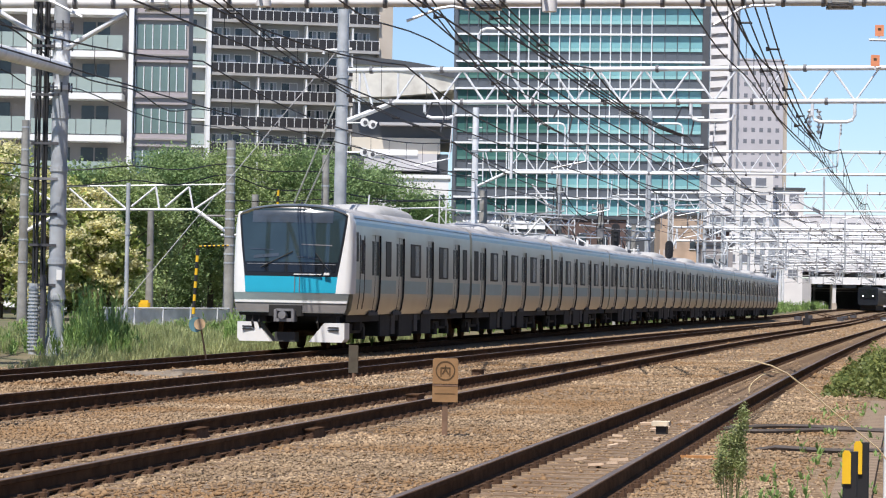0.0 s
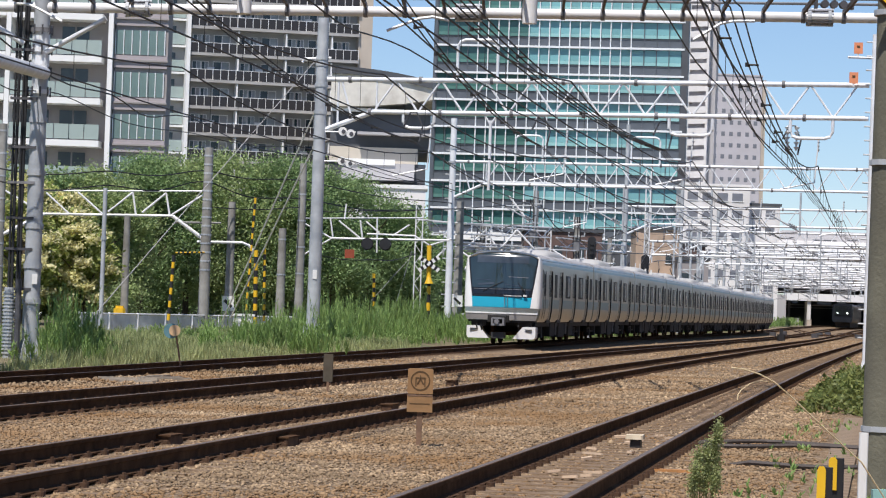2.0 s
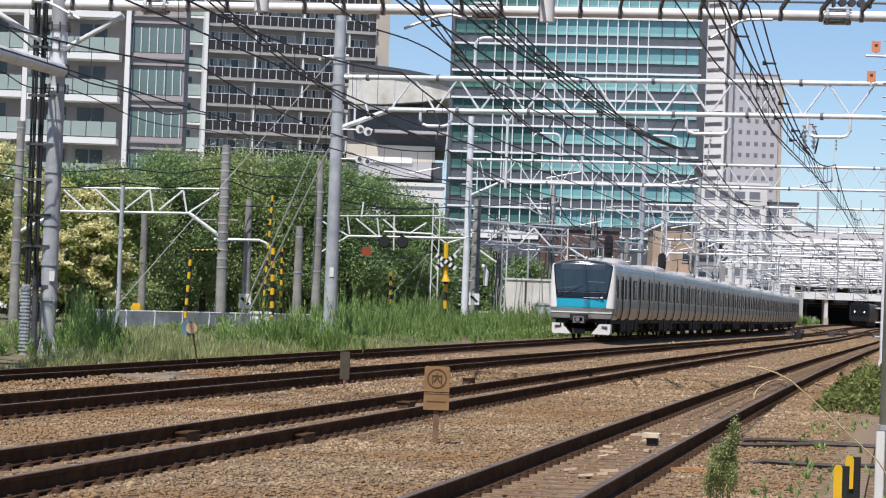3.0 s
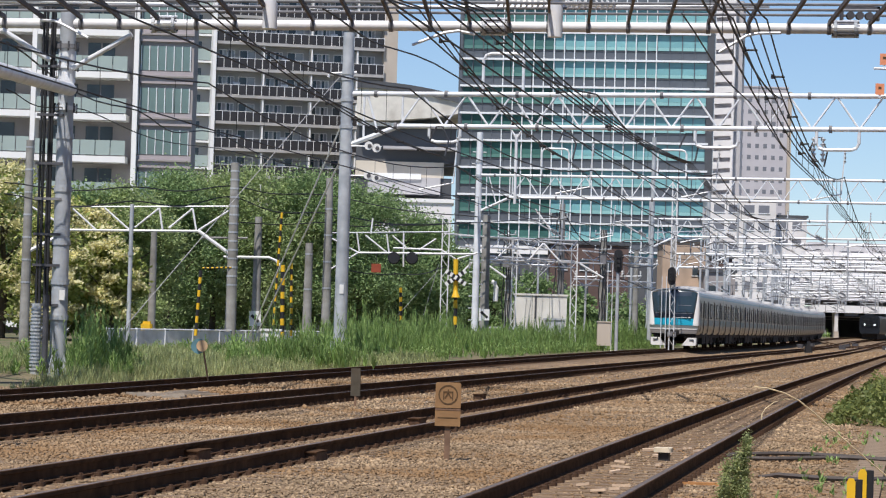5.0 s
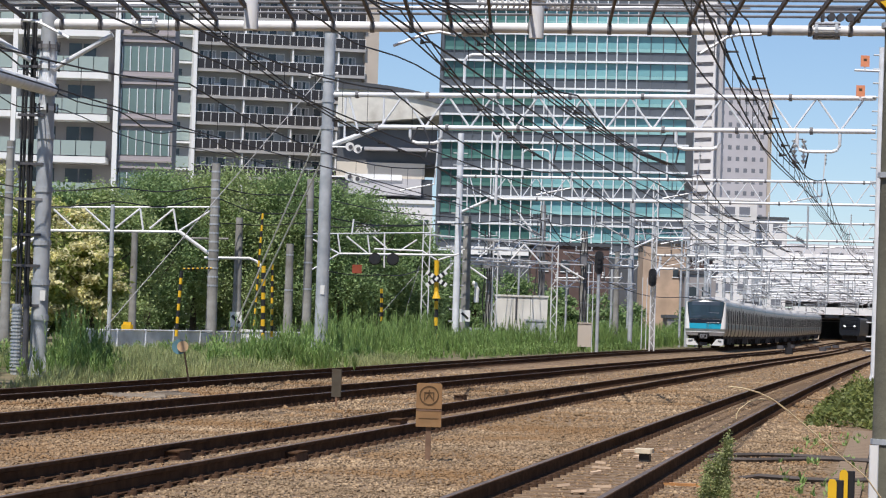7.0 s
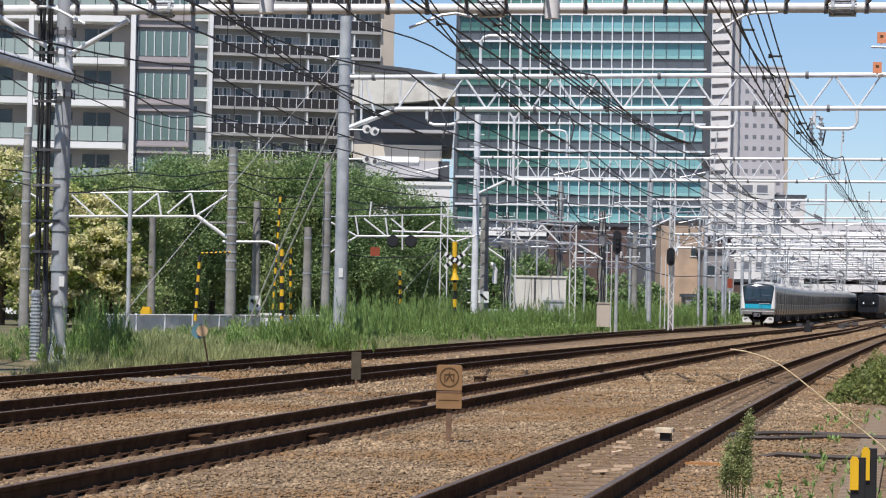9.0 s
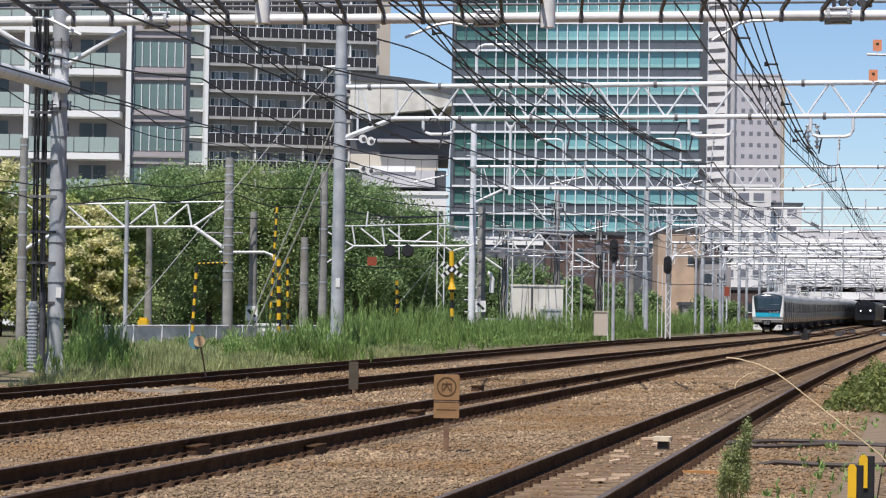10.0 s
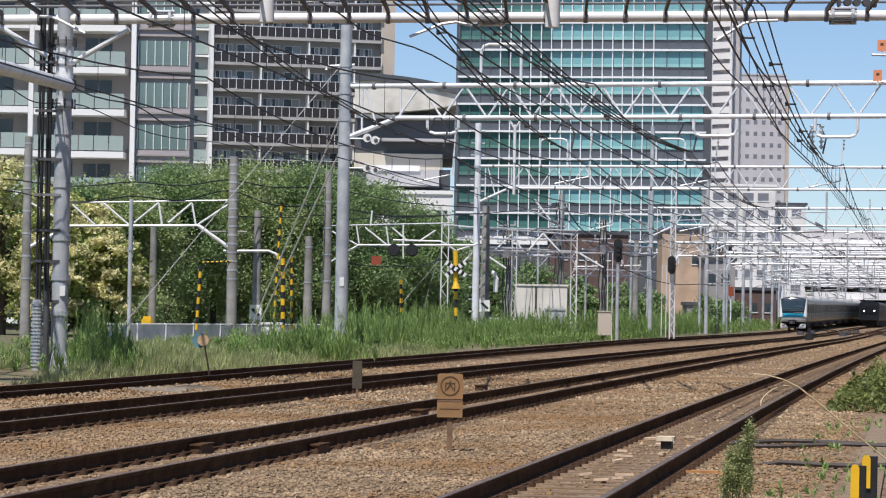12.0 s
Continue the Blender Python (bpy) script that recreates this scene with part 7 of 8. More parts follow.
for x, y, h, rad in ((-18.9, 128, 7.3, 2), (-17.0, 130, 6.4, 1.7), (-15.6, 131, 5.8, 1.6), (-14.2, 127, 4.9, 1.3), (-16.4, 125, 5.2, 1.4), (-15.1, 133, 4.8, 1)):
    tree("pale green tree covered with cream flower clusters", (x, y, 0.0), h, rad, 6000, LEAF_PALE, 0.12, bloom=0.75)
for x, y, h, rad in ((-23.0, 150, 7.3, 2.4), (-22.5, 165, 7.6, 2.6), (-19.4, 160, 7.7, 2.6)):
    tree("full green broadleaf tree behind the crossing", (x, y, 0.0), h, rad, 10000, LEAF_DARK, 0.125, clumps=60)
for x, y, h, rad in ((-0.6, 196, 6.6, 1.7), (1.6, 203, 6.2, 1.7), (3.6, 212, 5.6, 1.5)):
    tree("dense dark green tree behind the crossing signal", (x, y, 0.0), h, rad, 7000, LEAF_DARK, 0.11)
for x, y, h, rad in ((22.6, 262, 3.2, 1.2), (25.4, 285, 3.0, 1.3), (28.2, 300, 3.0, 1.3), (31.5, 325, 3.0, 1.4)):
    tree("small dark green shrub tree beside the far line", (x, y, 0.0), h, rad, 2200, LEAF_DARK, 0.14, low=0.02)
for x, y, h, rad in ((8.6, 182, 3.1, 0.9), (5.6, 205, 4.9, 1.6), (3.2, 200, 4.5, 1.4), (7.1, 210, 4.7, 1.6), (9.5, 215, 4.0, 1.3), (14.2, 225, 2.9, 1.2), (13.8, 240, 3.9, 1.4), (17.2, 250, 3.4, 1.3)):
    tree("small green tree beside the relay hut", (x, y, 0.0), h, rad, 2600, LEAF_DARK, 0.13)


def weeds(name, label, spots, heights, material, leaf, spread, per, stem=True, upright=1.0):
    """Upright weeds: a stem each, and narrow leaves up its length; one joined mass."""
    n = len(spots)
    v, tri = [], []
    t = rng.uniform(0.05, 1, (n, per))
    ang = rng.uniform(0, 2 * np.pi, (n, per))
    lean = rng.normal(size=(n, 1, 2)) * 0.08
    base = spots[:, None, :] + np.concatenate([lean * t[..., None] * heights[:, None, None], (t * heights[:, None])[..., None]], 2)
    ln = leaf * rng.uniform(0.6, 1.3, (n, per)) * (1.15 - 0.6 * t)
    dirn = np.stack([np.cos(ang), np.sin(ang), upright * rng.uniform(0.7, 2.4, (n, per))], -1)
    dirn /= np.linalg.norm(dirn, axis=-1, keepdims=True)
    side = np.stack([-np.sin(ang), np.cos(ang), np.zeros_like(ang)], -1) * (ln * spread)[..., None]
    tip = base + dirn * ln[..., None]
    mid = base + dirn * (ln * 0.45)[..., None]
    q = np.stack([base, mid + side, tip, mid - side], 2).reshape(-1, 3)
    m = n * per
    if stem:
        top = spots + np.concatenate([lean[:, 0] * heights[:, None], heights[:, None]], 1)
        w = np.array([0.008, 0, 0])
        st = np.stack([spots - w, spots + w, top + w * 0.4, top - w * 0.4], 1).reshape(-1, 3)
        q = np.concatenate([q, st])
        m += n
    me = bpy.data.meshes.new(name)
    me.vertices.add(4 * m)
    me.loops.add(4 * m)
    me.polygons.add(m)
    me.vertices.foreach_set("co", q.ravel())
    me.loops.foreach_set("vertex_index", np.arange(4 * m))
    me.polygons.foreach_set("loop_start", np.arange(m) * 4)
    me.polygons.foreach_set("loop_total", np.full(m, 4))
    me.materials.append(material)
    me.update()
    me.validate()
    return tagged(new(name, me), label, "plants", kind="stuff")


def verge(n, s0, s1, o0, o1):
    s, o = rng.uniform(s0, s1, n), rng.uniform(o0, o1, n)
    return np.array([along(a, b, ground_height(a, b) - 0.03) for a, b in zip(s, o)])


def clumpy(p, scale, cut):
    """Keeps points where a noise field is high, so that plants stand in drifts."""
    f = np.array([noise.noise(Vector((a * scale, b * scale, 3.7))) for a, b, _ in p])
    return p[f > cut], f[f > cut]


spots = verge(5200, 41, 240, 11.8, 16.5)
spots = spots[spots[:, 1] > 84 + 28 * (spots[:, 0] < -4.2)]
p, f = clumpy(spots, 0.45, -0.25)
tall = 0.45 + 1.35 * np.clip(f + 0.25, 0, 1) + rng.uniform(-0.35, 0.5, len(p))
board = (p[:, 0] > 0.9) & (p[:, 0] < 9.5) & (p[:, 1] > 118) & (p[:, 1] < 170)
weeds("tall_weeds", "dense tall green weeds along the far track", p, np.where(board, tall * 0.72, tall), WEED_LEAF, 0.42, 0.042, 34, True, 2.2)
p, f = clumpy(verge(420, 41, 150, 11.6, 13.5), 0.6, 0.0)
weeds("weed_stalks", "tall single weed stalks along the far track", p, rng.uniform(1.0, 1.9, len(p)), WEED_LEAF, 0.30, 0.06, 30, True, 1.6)
p = verge(1500, 236, 425, 11.3, 16.0)
weeds("far_weeds", "green weeds beside the far line near the station", p, rng.uniform(0.5, 1.3, len(p)), WEED_LEAF, 0.4, 0.14, 12)
p, f = clumpy(verge(1500, 40, 160, 11.0, 12.2), 0.5, 0.0)
weeds("low_weeds", "low green weeds at the edge of the ballast", p, 0.3 + 0.3 * rng.uniform(0, 1, len(p)), WEED_LEAF, 0.2, 0.14, 14)
p = verge(5600, -6, 62, 10.15, 16.5)
p = p[~((np.abs(p[:, 0] + 8.85) < 0.75) & (p[:, 1] < 68.4))]
weeds("grass", "yellowish long grass along the far track", p, 0.06 + 0.36 * rng.uniform(0, 1, len(p)) ** 1.5, GRASS_DRY, 0.34, 0.024, 16, False, 1.8)
p = verge(3000, -2, 62, 9.75, 11.4)
p = p[~((np.abs(p[:, 0] + 8.85) < 0.75) & (p[:, 1] < 68.4))]
weeds("edge_grass", "short uneven grass at the edge of the ballast", p, 0.04 + 0.2 * rng.uniform(0, 1, len(p)) ** 2, GRASS_DRY, 0.24, 0.03, 12, False, 1.5)
p, f = clumpy(verge(1900, 0, 60, 12.0, 16.5), 0.35, 0.06)
weeds("weed_clumps", "clumps of green weeds in the long grass", p, 0.2 + 0.45 * f + rng.uniform(-0.1, 0.15, len(p)), WEED_LEAF, 0.22, 0.13, 20)
c = np.array((-8.02, 69.5, -0.12))
p = c + rng.normal(size=(230, 3)) * np.array([0.42, 1.5, 0]) + np.array([0.1, 0, -0.05])
weeds("weed_clumps", "dark green weeds beside the cable mast", p, (0.35 + 1.25 * np.exp(-((p[:, 0] - c[0]) / 0.5) ** 2)) * rng.uniform(0.4, 1.2, 230), WEED_LEAF, 0.26, 0.07, 28, True, 1.5)
p = np.array((-5.78, 84, -0.08)) + rng.normal(size=(60, 3)) * np.array([0.14, 0.8, 0])
weeds("weed_clumps", "slender green weeds before the road barrier", p, rng.uniform(0.4, 1.0, 60), WEED_LEAF, 0.18, 0.13, 22)
c = np.array((-4.15, 88, -0.14))
p = c + rng.normal(size=(190, 3)) * np.array([0.75, 1.0, 0])
weeds("weed_clumps", "bright green weeds at the foot of the tall mast", p, rng.uniform(0.45, 1.05, 190), WEED_LEAF, 0.30, 0.07, 26, True, 1.8)
# near side: shrub and weeds beside the near track
ivy = thing("verge_shrub", "dense olive green leafy creeper beside the near track", "plants", kind="stuff")
sv, ov = rng.uniform(6, 38, 30000), rng.uniform(-8.4, -5.35, 30000)
lump = np.array([0.30 + 0.55 * noise.noise(Vector((a * 0.55, b * 1.3, 1.3))) + 0.22 * noise.noise(Vector((a * 2.0, b * 3.0, 5.0))) for a, b in zip(sv, ov)])
lump *= np.clip((-5.3 - ov) / 0.5, 0, 1)
keep = lump > 0.05
pts = np.array([along(a, b, -0.27) for a, b in zip(sv[keep], ov[keep])])
pts[:, 2] += lump[keep] * rng.uniform(0.15, 1.0, keep.sum()) ** 0.5
part_leaves = new("leaves", leaves_mesh("leaves", pts, 0.05, VERGE_LEAF))
part_leaves.parent = ivy
p = np.array([along(a, b, -0.35) for a, b in zip(rng.uniform(-24, 2, 160), rng.uniform(-6.6, -5.6, 160))])
weeds("verge_weeds", "sparse green weeds on the gravel verge", p, rng.uniform(0.05, 0.25, 160), WEED_LEAF, 0.13, 0.18, 12)
p = np.array([3.0, 19, -0.3]) + rng.normal(size=(70, 3)) * np.array([0.35, 1.6, 0])
weeds("verge_weeds", "green weeds round the concrete pole", p, rng.uniform(0.12, 0.5, 70), WEED_LEAF, 0.10, 0.2, 22)
heads = np.array([(2.06, 20.2, 0.64), (2.04, 20.2, 0.53), (1.99, 20.15, 0.49), (1.94, 20.25, 0.45), (2.05, 20.2, 0.43), (1.91, 20.1, 0.36), (1.99, 20.2, 0.38), (1.97, 20.15, 0.31), (2.04, 20.1, 0.32), (1.90, 20.2, 0.28)])
weed = thing("roadside_weed", "bushy upright pale green weed standing by the near rail", "plant", pose(heads[:, 0].mean(), 20.2, -0.32))
heads = heads - np.array([heads[:, 0].mean(), 20.2, -0.32])
heads[:, 2] -= 0.07
tufts = np.concatenate([h + rng.normal(size=(800, 3)) * np.array([0.019, 0.025, 0.045]) for h in heads])
for h in heads:
    part("stem", Geo().line([(h[0] * 0.3, h[1] * 0.3, 0), (h[0], h[1], h[2] + 0.04)], 0.004), PALE_WEED, weed)
tuft = new("leaves", leaves_mesh("leaves", tufts, 0.0085, PALE_WEED))
tuft.parent = weed
p = np.array([2.32, 20.5, -0.3]) + rng.normal(size=(14, 3)) * np.array([0.2, 0.2, 0])
weeds("roadside_weed", "low green weed beside the near rail", p, rng.uniform(0.12, 0.4, 14), PALE_WEED, 0.06, 0.25, 40)


# ---- loose stones of the ballast ----
def stones(n, y0, y1, r0, r1):
    y = np.sqrt(rng.uniform(y0 ** 2, y1 ** 2, n))
    x = rng.uniform(-0.172, 0.172, n) * y
    sx = np.interp(y, _y, _x)
    off = -(x - sx) * math.cos(HEAD0)
    keep = np.ones(n, bool)
    for o in OFFSETS.values():
        for e in (0.5675, -0.5675):
            keep &= np.abs(off - o - e) > 0.15
        keep &= ~((np.abs(off - o) < 0.45) & (rng.uniform(size=n) < (0.8 if o < -1 else 0.45)))
    keep &= (off < 11.3) & (off > -5.9 - 0.9 * rng.uniform(size=n) ** 3)
    x, y, off = x[keep], y[keep], off[keep]
    n = len(x)
    r = (r0 + (r1 - r0) * rng.uniform(0, 1, (n, 1, 1)) ** 1.6) * (1 + 0.6 * (rng.uniform(size=(n, 1, 1)) > 0.93))
    form = np.array([[1, 0, 0], [0, 1, 0], [-1, 0, 0], [0, -1, 0], [0, 0, 1], [0, 0, -1]], float)
    v = form[None] * rng.uniform(0.55, 1.35, (n, 6, 3)) + rng.normal(size=(n, 6, 3)) * 0.30
    a = rng.uniform(0, 2 * np.pi, n)
    c, s = np.cos(a)[:, None], np.sin(a)[:, None]
    v = np.stack([v[..., 0] * c - v[..., 1] * s, v[..., 0] * s + v[..., 1] * c, v[..., 2] * 0.58], -1) * r
    z = -0.178 + np.where(off > 8, -0.05, 0) + rng.uniform(-0.012, 0.014, n) + np.where(off < -6.2, -0.06, 0)
    v += np.stack([x, y, z], -1)[:, None]
    tri = np.array([[0, 1, 4], [1, 2, 4], [2, 3, 4], [3, 0, 4], [1, 0, 5], [2, 1, 5], [3, 2, 5], [0, 3, 5]])
    idx = (tri[None] + 6 * np.arange(n)[:, None, None]).reshape(-1)
    me = bpy.data.meshes.new("loose_stones")
    me.vertices.add(6 * n)
    me.loops.add(24 * n)
    me.polygons.add(8 * n)
    me.vertices.foreach_set("co", v.ravel())
    me.loops.foreach_set("vertex_index", idx)
    me.polygons.foreach_set("loop_start", np.arange(8 * n) * 3)
    me.polygons.foreach_set("loop_total", np.full(8 * n, 3))
    me.materials.append(STONE)
    me.update()
    tagged(new("loose_stones", me), "brown and grey crushed stones lying on the ballast", "stones", kind="stuff")


stones(105000, 20, 46, 0.014, 0.031)
stones(60000, 46, 80, 0.024, 0.045)
stones(36000, 80, 150, 0.035, 0.06)
stones(30000, 150, 270, 0.06, 0.10)


# ---- small things beside and between the tracks ----
HOSE = mat("dusty_hose", (0.095, 0.08, 0.072), 0.8, 0, 0.2, 6)
GREY_PLANK = mat("grey_plank", (0.34, 0.29, 0.23), 0.85, 0, 0.2, 8)

def board_sign():
    """Brown board with a ringed character, a second small board under it, on a rusty stake."""
    root = thing("track_sign", "weathered brown board sign with a ringed character on a stake", "sign", pose(0.07, 33, 0, 0, 0, -4))
    ring = [(-0.14, 0.40), (0.14, 0.40), (0.14, 0.66), (0.125, 0.68), (-0.125, 0.68), (-0.14, 0.66)]
    g = Geo()
    g.loft([[(x, -0.012, z) for x, z in ring], [(x, 0.012, z) for x, z in ring]])
    top = part("board", g, WOOD_SIGN, root, "faded orange-brown board")
    g = Geo()
    c, n = (0.0, 0.545), 28
    outer = [(c[0] + 0.108 * math.cos(2 * math.pi * i / n), c[1] + 0.108 * math.sin(2 * math.pi * i / n)) for i in range(n)]
    inner = [(c[0] + 0.094 * math.cos(2 * math.pi * i / n), c[1] + 0.094 * math.sin(2 * math.pi * i / n)) for i in range(n)]
    for i in range(n):
        j = (i + 1) % n
        g.add([(outer[i][0], -0.0165, outer[i][1]), (outer[j][0], -0.0165, outer[j][1]), (inner[j][0], -0.0165, inner[j][1]), (inner[i][0], -0.0165, inner[i][1])], [(0, 1, 2, 3)])
    part("ring", g, SIGN_INK, top, "dark painted ring")
    g = Geo()
    y0, y1 = -0.0175, -0.014
    g.box(-0.055, -0.043, y0, y1, 0.487, 0.575)
    g.box(0.043, 0.055, y0, y1, 0.487, 0.575)
    g.box(-0.055, 0.055, y0, y1, 0.570, 0.582)
    g.box(-0.006, 0.006, y0, y1, 0.560, 0.605)
    for sgn in (-1, 1):
        g.box(-0.006, 0.006, y0 - 0.001, y1, -0.065, 0.0, m=Matrix.Translation((0, 0, 0.565)) @ Matrix.Rotation(radians(-32 * sgn), 4, "Y"))
    part("character", g, SIGN_INK, top, "dark painted character")
    low = part("lower_board", Geo().box(-0.14, 0.14, -0.012, 0.012, 0.20, 0.375), WOOD_SIGN, root, "small lower board")
    part("mark_bar", Geo().box(-0.11, 0.11, -0.016, -0.013, 0.29, 0.297), SIGN_INK, low)
    part("edge_strip", Geo().box(-0.14, 0.14, -0.016, 0.0, 0.375, 0.392), RUSTY, root, "rusty strip between the boards")
    part("stake", Geo().box(-0.03, 0.03, 0.014, 0.05, -0.35, 0.62), RUSTY, root, "rusty flat stake")


POST_DARK = mat("dark_olive_steel", (0.085, 0.072, 0.05), 0.8, 0.0, 0.25, 6, 0.2, stain=(0.10, 0.06, 0.035))
board_sign()
s = thing("distance_post", "plain rusty grey plate on a thin stake", "post", pose(-1.5, 52, 0))
part("plate", Geo().box(-0.085, 0.085, -0.02, 0.02, 0.02, 0.5, bevel=0.012), POST_DARK, s)
part("stake", Geo().box(-0.02, 0.02, -0.015, 0.015, -0.4, 0.05), RUSTY, s)
s = thing("track_beacon", "cream slab on a dark block between the rails", "beacon", pose(2.55, 34.4, -0.17, 0, 0, -9))
part("slab", Geo().box(-0.10, 0.10, -0.16, 0.16, 0.10, 0.15, bevel=0.02), mat("cream_slab", (0.70, 0.60, 0.44), 0.7), s, "cream slab")
part("base", Geo().box(-0.05, 0.07, -0.12, 0.12, -0.05, 0.10), BLACK_PAINT, s)
CHIP = mat("broken_tile", (0.60, 0.45, 0.32), 0.8, 0, 0.1, 10, per=0.25)
for i in range(17):
    a, o = rng.uniform(-17, -5), -4.047 + rng.uniform(-0.42, 0.42)
    m = turned(a, o, -0.155) @ pose(0, 0, 0, rng.uniform(-8, 8), rng.uniform(-8, 8), rng.uniform(0, 180))
    w, l = rng.uniform(0.02, 0.045), rng.uniform(0.05, 0.13)
    thing("concrete_chip", "pale reddish broken concrete chip on the ballast", "debris", m, "chips on the ballast", Geo().box(-w, w, -l, l, 0, 0.025, bevel=0.012), CHIP)
for x, y, rz in ((-2.55, 31.5, -9), (-1.35, 32.0, -9), (-0.35, 44.0, -9), (0.75, 60, -9)):
    s = thing("rail_bond_box", "rusty cable connection box against the rail", "box", pose(x, y, -0.17, 0, 0, rz), group="rail bond boxes")
    part("case", Geo().box(-0.09, 0.09, -0.28, 0.28, -0.03, 0.09, bevel=0.02), CLIP, s)
    part("lid", Geo().box(-0.10, 0.10, -0.30, 0.30, 0.09, 0.105), RAIL_RUST, s)
thing("plank", "orange-brown short plank beside the near rail", "plank", pose(2.55, 29.2, -0.2, 0, 0, 80), geo=Geo().box(-0.07, 0.07, -0.3, 0.3, 0, 0.06, bevel=0.01), material=mat("raw_plank", (0.45, 0.22, 0.08), 0.8, 0, 0.2, 8))
thing("plank", "grey weathered plank beside the near rail", "plank", pose(3.0, 33.5, -0.22, 0, 0, 84), geo=Geo().box(-0.05, 0.05, -0.35, 0.35, 0, 0.05, bevel=0.01), material=GREY_PLANK)
for i in range(6):
    thing("plank", "grey split plank lying beside the far track", "plank", turned(9 + i * 0.8, 6.6 + 0.25 * (i % 3), -0.2) @ pose(0, 0, 0, 0, 0, 60 + i * 23), "planks on the ballast",
          Geo().box(-0.06, 0.06, -0.55, 0.55, 0, 0.07, bevel=0.015), GREY_PLANK)
for y, z in ((36.2, 0.03), (35.4, 0.03), (31.0, 0.03)):
    pts = [(3.3 + 0.2 * i, y + 0.45 * math.sin(i * 0.55 + y * 1.7), -0.165 + z - 0.05 * (i in (0, 11))) for i in range(12)]
    thing("ground_hose", "black hose lying across the gravel verge", "hose", group="hoses on the verge", geo=Geo().line(pts, 0.028), material=HOSE)
turnout = thing("turnout", "dark rails and rods of turnouts before the station", "railway track", kind="structure")
for s0, o0, s1, o1 in ((250, 4.6, 300, -0.6), (262, 0.6, 312, 4.6), (270, -0.6, 318, -4.6), (300, 4.6, 350, 7.9), (305, 0.5, 352, -3.6)):
    for e in (-0.5675, 0.5675):
        part("switch_rail", Geo().line([along(s0 + (s1 - s0) * k / 12, o0 + e + (o1 - o0) * (3 * (k / 12) ** 2 - 2 * (k / 12) ** 3), climb(s0 + (s1 - s0) * k / 12) - 0.05) for k in range(13)], 0.06, 5), RAIL_RUST, turnout)
for a, o in ((252, 2.0), (256, 6.3), (266, -2.0), (274, 2.2), (281, 6.2), (296, 1.9), (310, -2.2)):
    part("point_machine", Geo().box(-0.35, 0.35, -0.6, 0.6, -0.2, 0.22, bevel=0.1, m=turned(a, o, climb(a))), STEEL_DARK, turnout, "dark point machine")
trough = thing("cable_trough", "grey concrete cable trough with lids along the verge", "cable trough")
LID = shared("lid", CONCRETE, (-0.16, 0.16, 0.01, 0.49, 0.0, 0.06))
for i in range(60):
    piece("lid", LID, trough, turned(-26 + i * 0.5, -6.45, -0.21))
part("channel", Geo().loft([[along(a, -6.45 + e, z) for e, z in ((-0.2, -0.4), (0.2, -0.4), (0.2, -0.215), (-0.2, -0.215))] for a in (-26, -16, -6, 4)]), CONCRETE, trough)
thing("dwarf_signal", "small black shunting signal between the tracks", "signal", pose(28.0, 231, -0.2), geo=Geo().box(-0.3, 0.3, -0.15, 0.15, 0, 0.55, bevel=0.1).box(-0.12, 0.12, -0.1, 0.1, 0.5, 0.95), material=BLACK_PAINT)
s = thing("kilometre_post", "small white post beside the far track", "post", pose(27.9, 292, 0.05))
part("stake", Geo().box(-0.05, 0.05, -0.05, 0.05, -0.4, 0.5), GALV_DULL, s)
part("plate", Geo().box(-0.13, 0.13, -0.07, -0.05, 0.22, 0.55), CREAM, s)
# posts close to the camera
near_pole = concrete_pole("old grey concrete pole close beside the near track", (3.46, 22, -0.4), 9.5, 0.17, 0)
for ch in near_pole.children:
    ch.data.materials[0] = POLE_OLD
for z in (0.95, 2.9, 4.0):
    part("strap", Geo().tube((0, 0, z), (0, 0, z + 0.04), 0.175, n=14), GALV_DULL, near_pole)
s = thing("warning_plate", "yellow plate with dark border on the concrete pole", "sign", pose(3.42, 21.7, 3.71))
part("plate", Geo().tube((0, 0, 0), (0, 0.02, 0), 0.2, n=3), YELLOW, s)
part("border", Geo().tube((0, 0.02, 0), (0, 0.04, 0), 0.24, n=3), SIGN_INK, s)
part("clip", Geo().box(-0.05, 0.12, 0.04, 0.16, -0.06, 0.06), STEEL_DARK, s)
for x, y, top in ((1.92, 14.0, 0.665), (2.0, 14.2, 0.70)):
    s = thing("marker_post", "black marker post with a yellow reflective face", "post", pose(x, y, 0, 0, 0, -8), group="marker posts")
    part("body", Geo().box(-0.018, 0.052, 0, 0.035, -0.45, top - 0.005, bevel=0.008), BLACK_PAINT, s)
    g = Geo()
    ring = [(-0.021, top - 0.155), (0.019, top - 0.155), (0.019, top - 0.016), (0.010, top), (-0.012, top), (-0.021, top - 0.016)]
    g.loft([[(a, -0.012, z) for a, z in ring], [(a, 0.0, z) for a, z in ring]])
    part("reflector", g, YELLOW, s, "orange-yellow face")
s = thing("white_post", "thin white post with a teal foot", "post", pose(2.56, 17, 0))
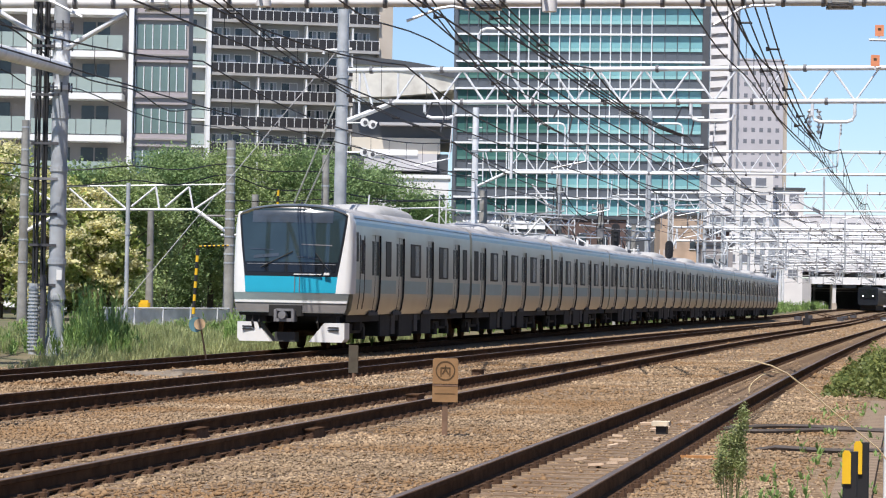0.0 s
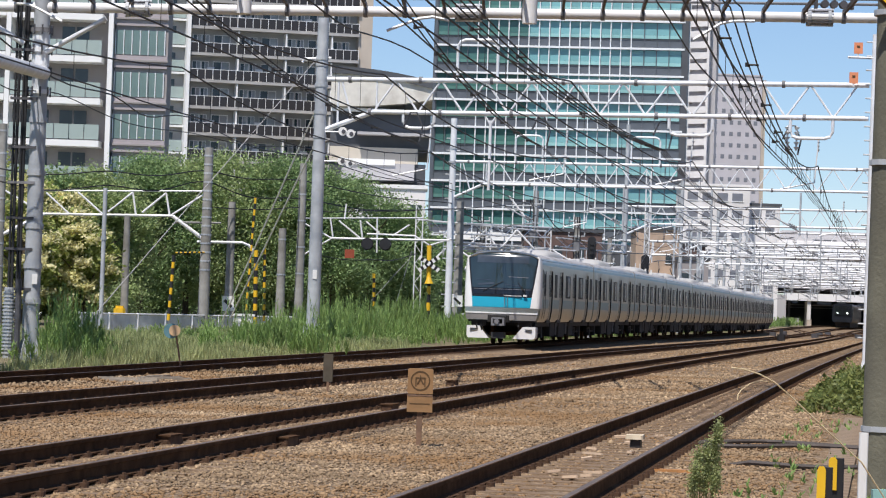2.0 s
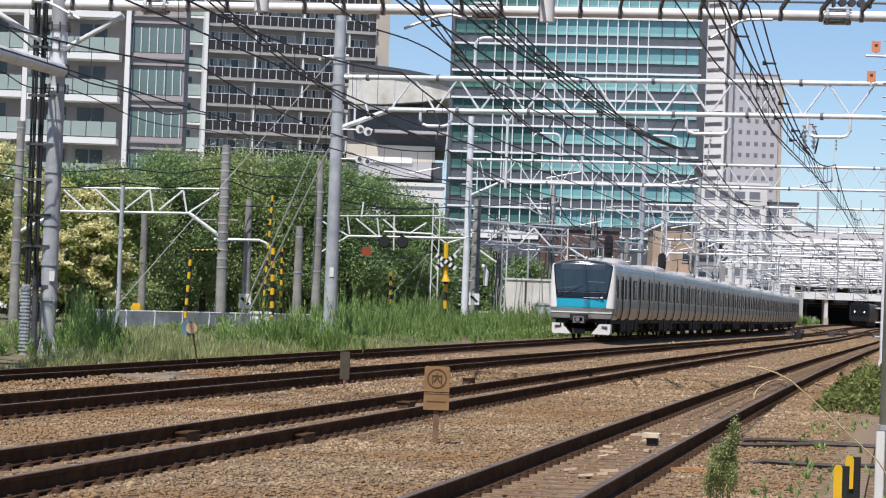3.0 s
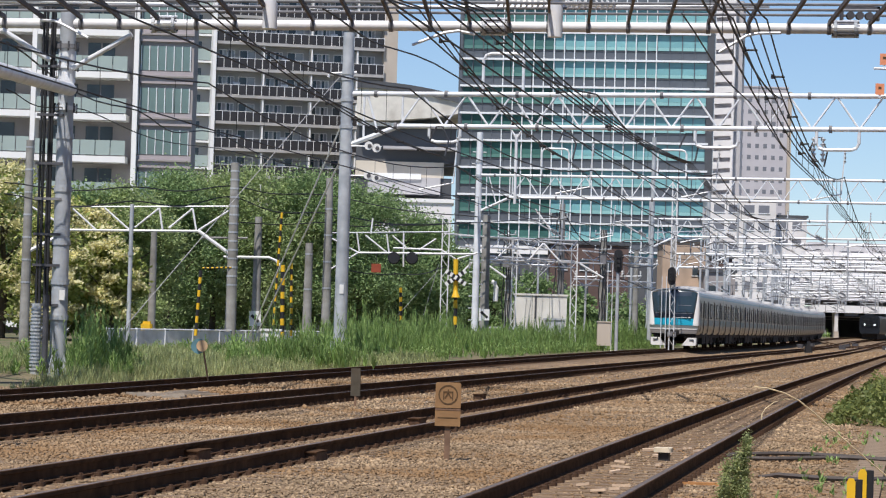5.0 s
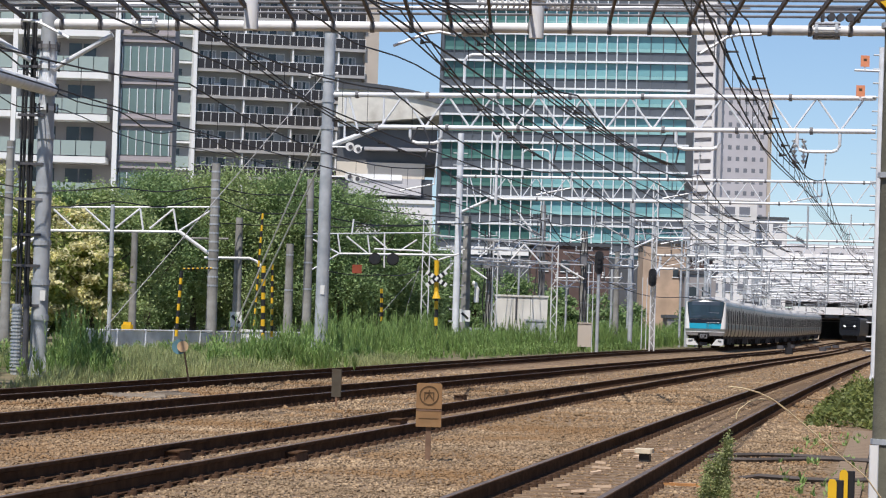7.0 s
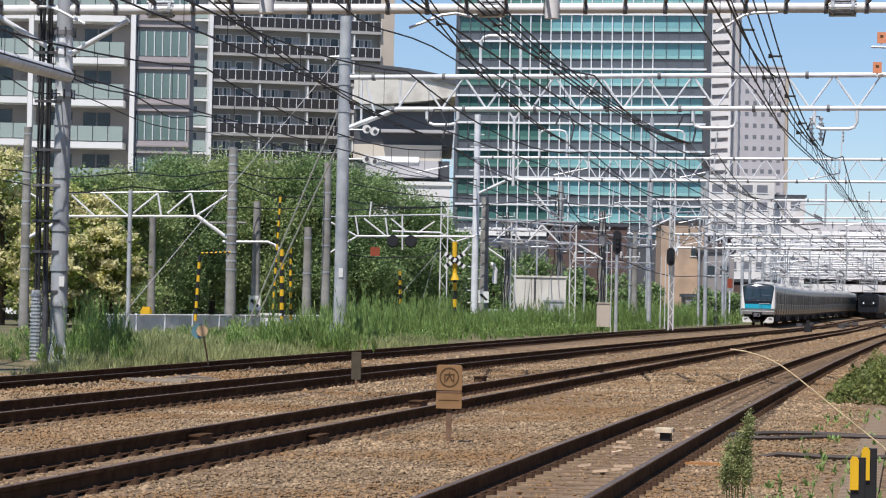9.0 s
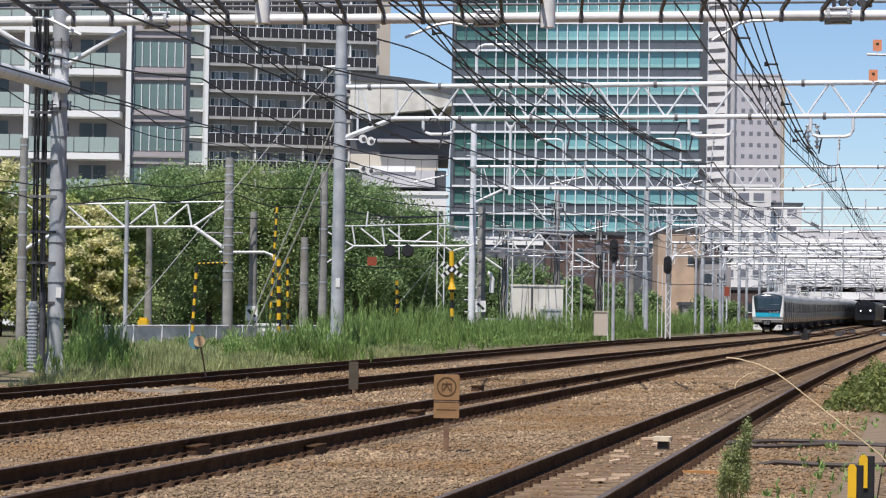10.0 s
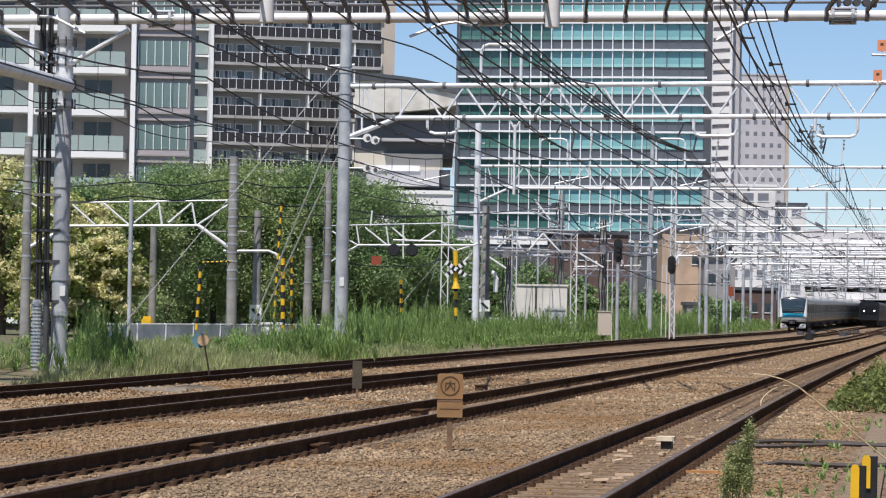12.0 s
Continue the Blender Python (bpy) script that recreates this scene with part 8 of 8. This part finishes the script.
part("stake", Geo().box(-0.025, 0.025, -0.02, 0.02, -0.45, 0.72, bevel=0.006), WHITE_PAINT, s)
part("foot", Geo().box(0.06, 0.2, -0.02, 0.06, -0.45, 0.40), mat("teal_box", (0.25, 0.45, 0.42), 0.6), s)
thing("stake_post", "dark weathered post between two tracks", "post", pose(-5.06, 33, 0), geo=Geo().box(-0.06, 0.06, -0.05, 0.05, -0.4, 1.95, bevel=0.015), material=RUSTY)
STALK_ROOT = (1.62, 9, 0.30)
stalk = thing("grass_stalk", "long bent dry grass stalk with a drooping tip", "grass", pose(*STALK_ROOT, 0, 0, 26))
pts = [(0.06, 0, -0.65), (0.0, 0, 0.0), (-0.09, 0, 0.25), (-0.20, 0, 0.46), (-0.337, 0, 0.617), (-0.456, 0, 0.698), (-0.604, 0, 0.802), (-0.66, 0, 0.838), (-0.714, 0, 0.860), (-0.77, 0, 0.872), (-0.814, 0, 0.875)]
part("stem", Geo().line(pts, 0.0022, 6), STRAW, stalk, smooth=True)
part("drooping_tip", Geo().line([(-0.66, 0.0, 0.838), (-0.70, 0.01, 0.842), (-0.74, 0.01, 0.832), (-0.77, 0.01, 0.812), (-0.78, 0.01, 0.797)], 0.0012, 6), STRAW, stalk, smooth=True)
part("seed_head", Geo().tube((-0.78, 0.01, 0.799), (-0.781, 0.01, 0.782), 0.0028, 0.0015, 6), STRAW, stalk)
# a second train standing at the mouth of the station
LAMP = glow("headlamp", (1.0, 0.97, 0.9), 6.0)
# body colour blackened as if the train stood in the mouth's shade
SHADED_NAVY = mat("shaded_navy_train", (0.010, 0.013, 0.018), 0.4, 0.1, 0.2, 2)
far_train = thing("far_train", "far-off train darkened for shade, with two white headlamps, at the station", "train")
g = Geo()
g.loft([section(0.0), section(30.0)])
part("body", g, SHADED_NAVY, far_train)
part("face", Geo().box(-1.2, 1.2, -0.12, 0.0, 1.9, 3.3, bevel=0.05), GLASS_BLACK, far_train)
for x in (-0.72, 0.72):
    part("headlamp", Geo().tube((x, -0.18, 2.25), (x, -0.05, 2.25), 0.085, n=12), LAMP, far_train)
part("bogie", Geo().box(-1.1, 1.1, 1, 29, 0.15, 0.9), UNDER, far_train)

motions()
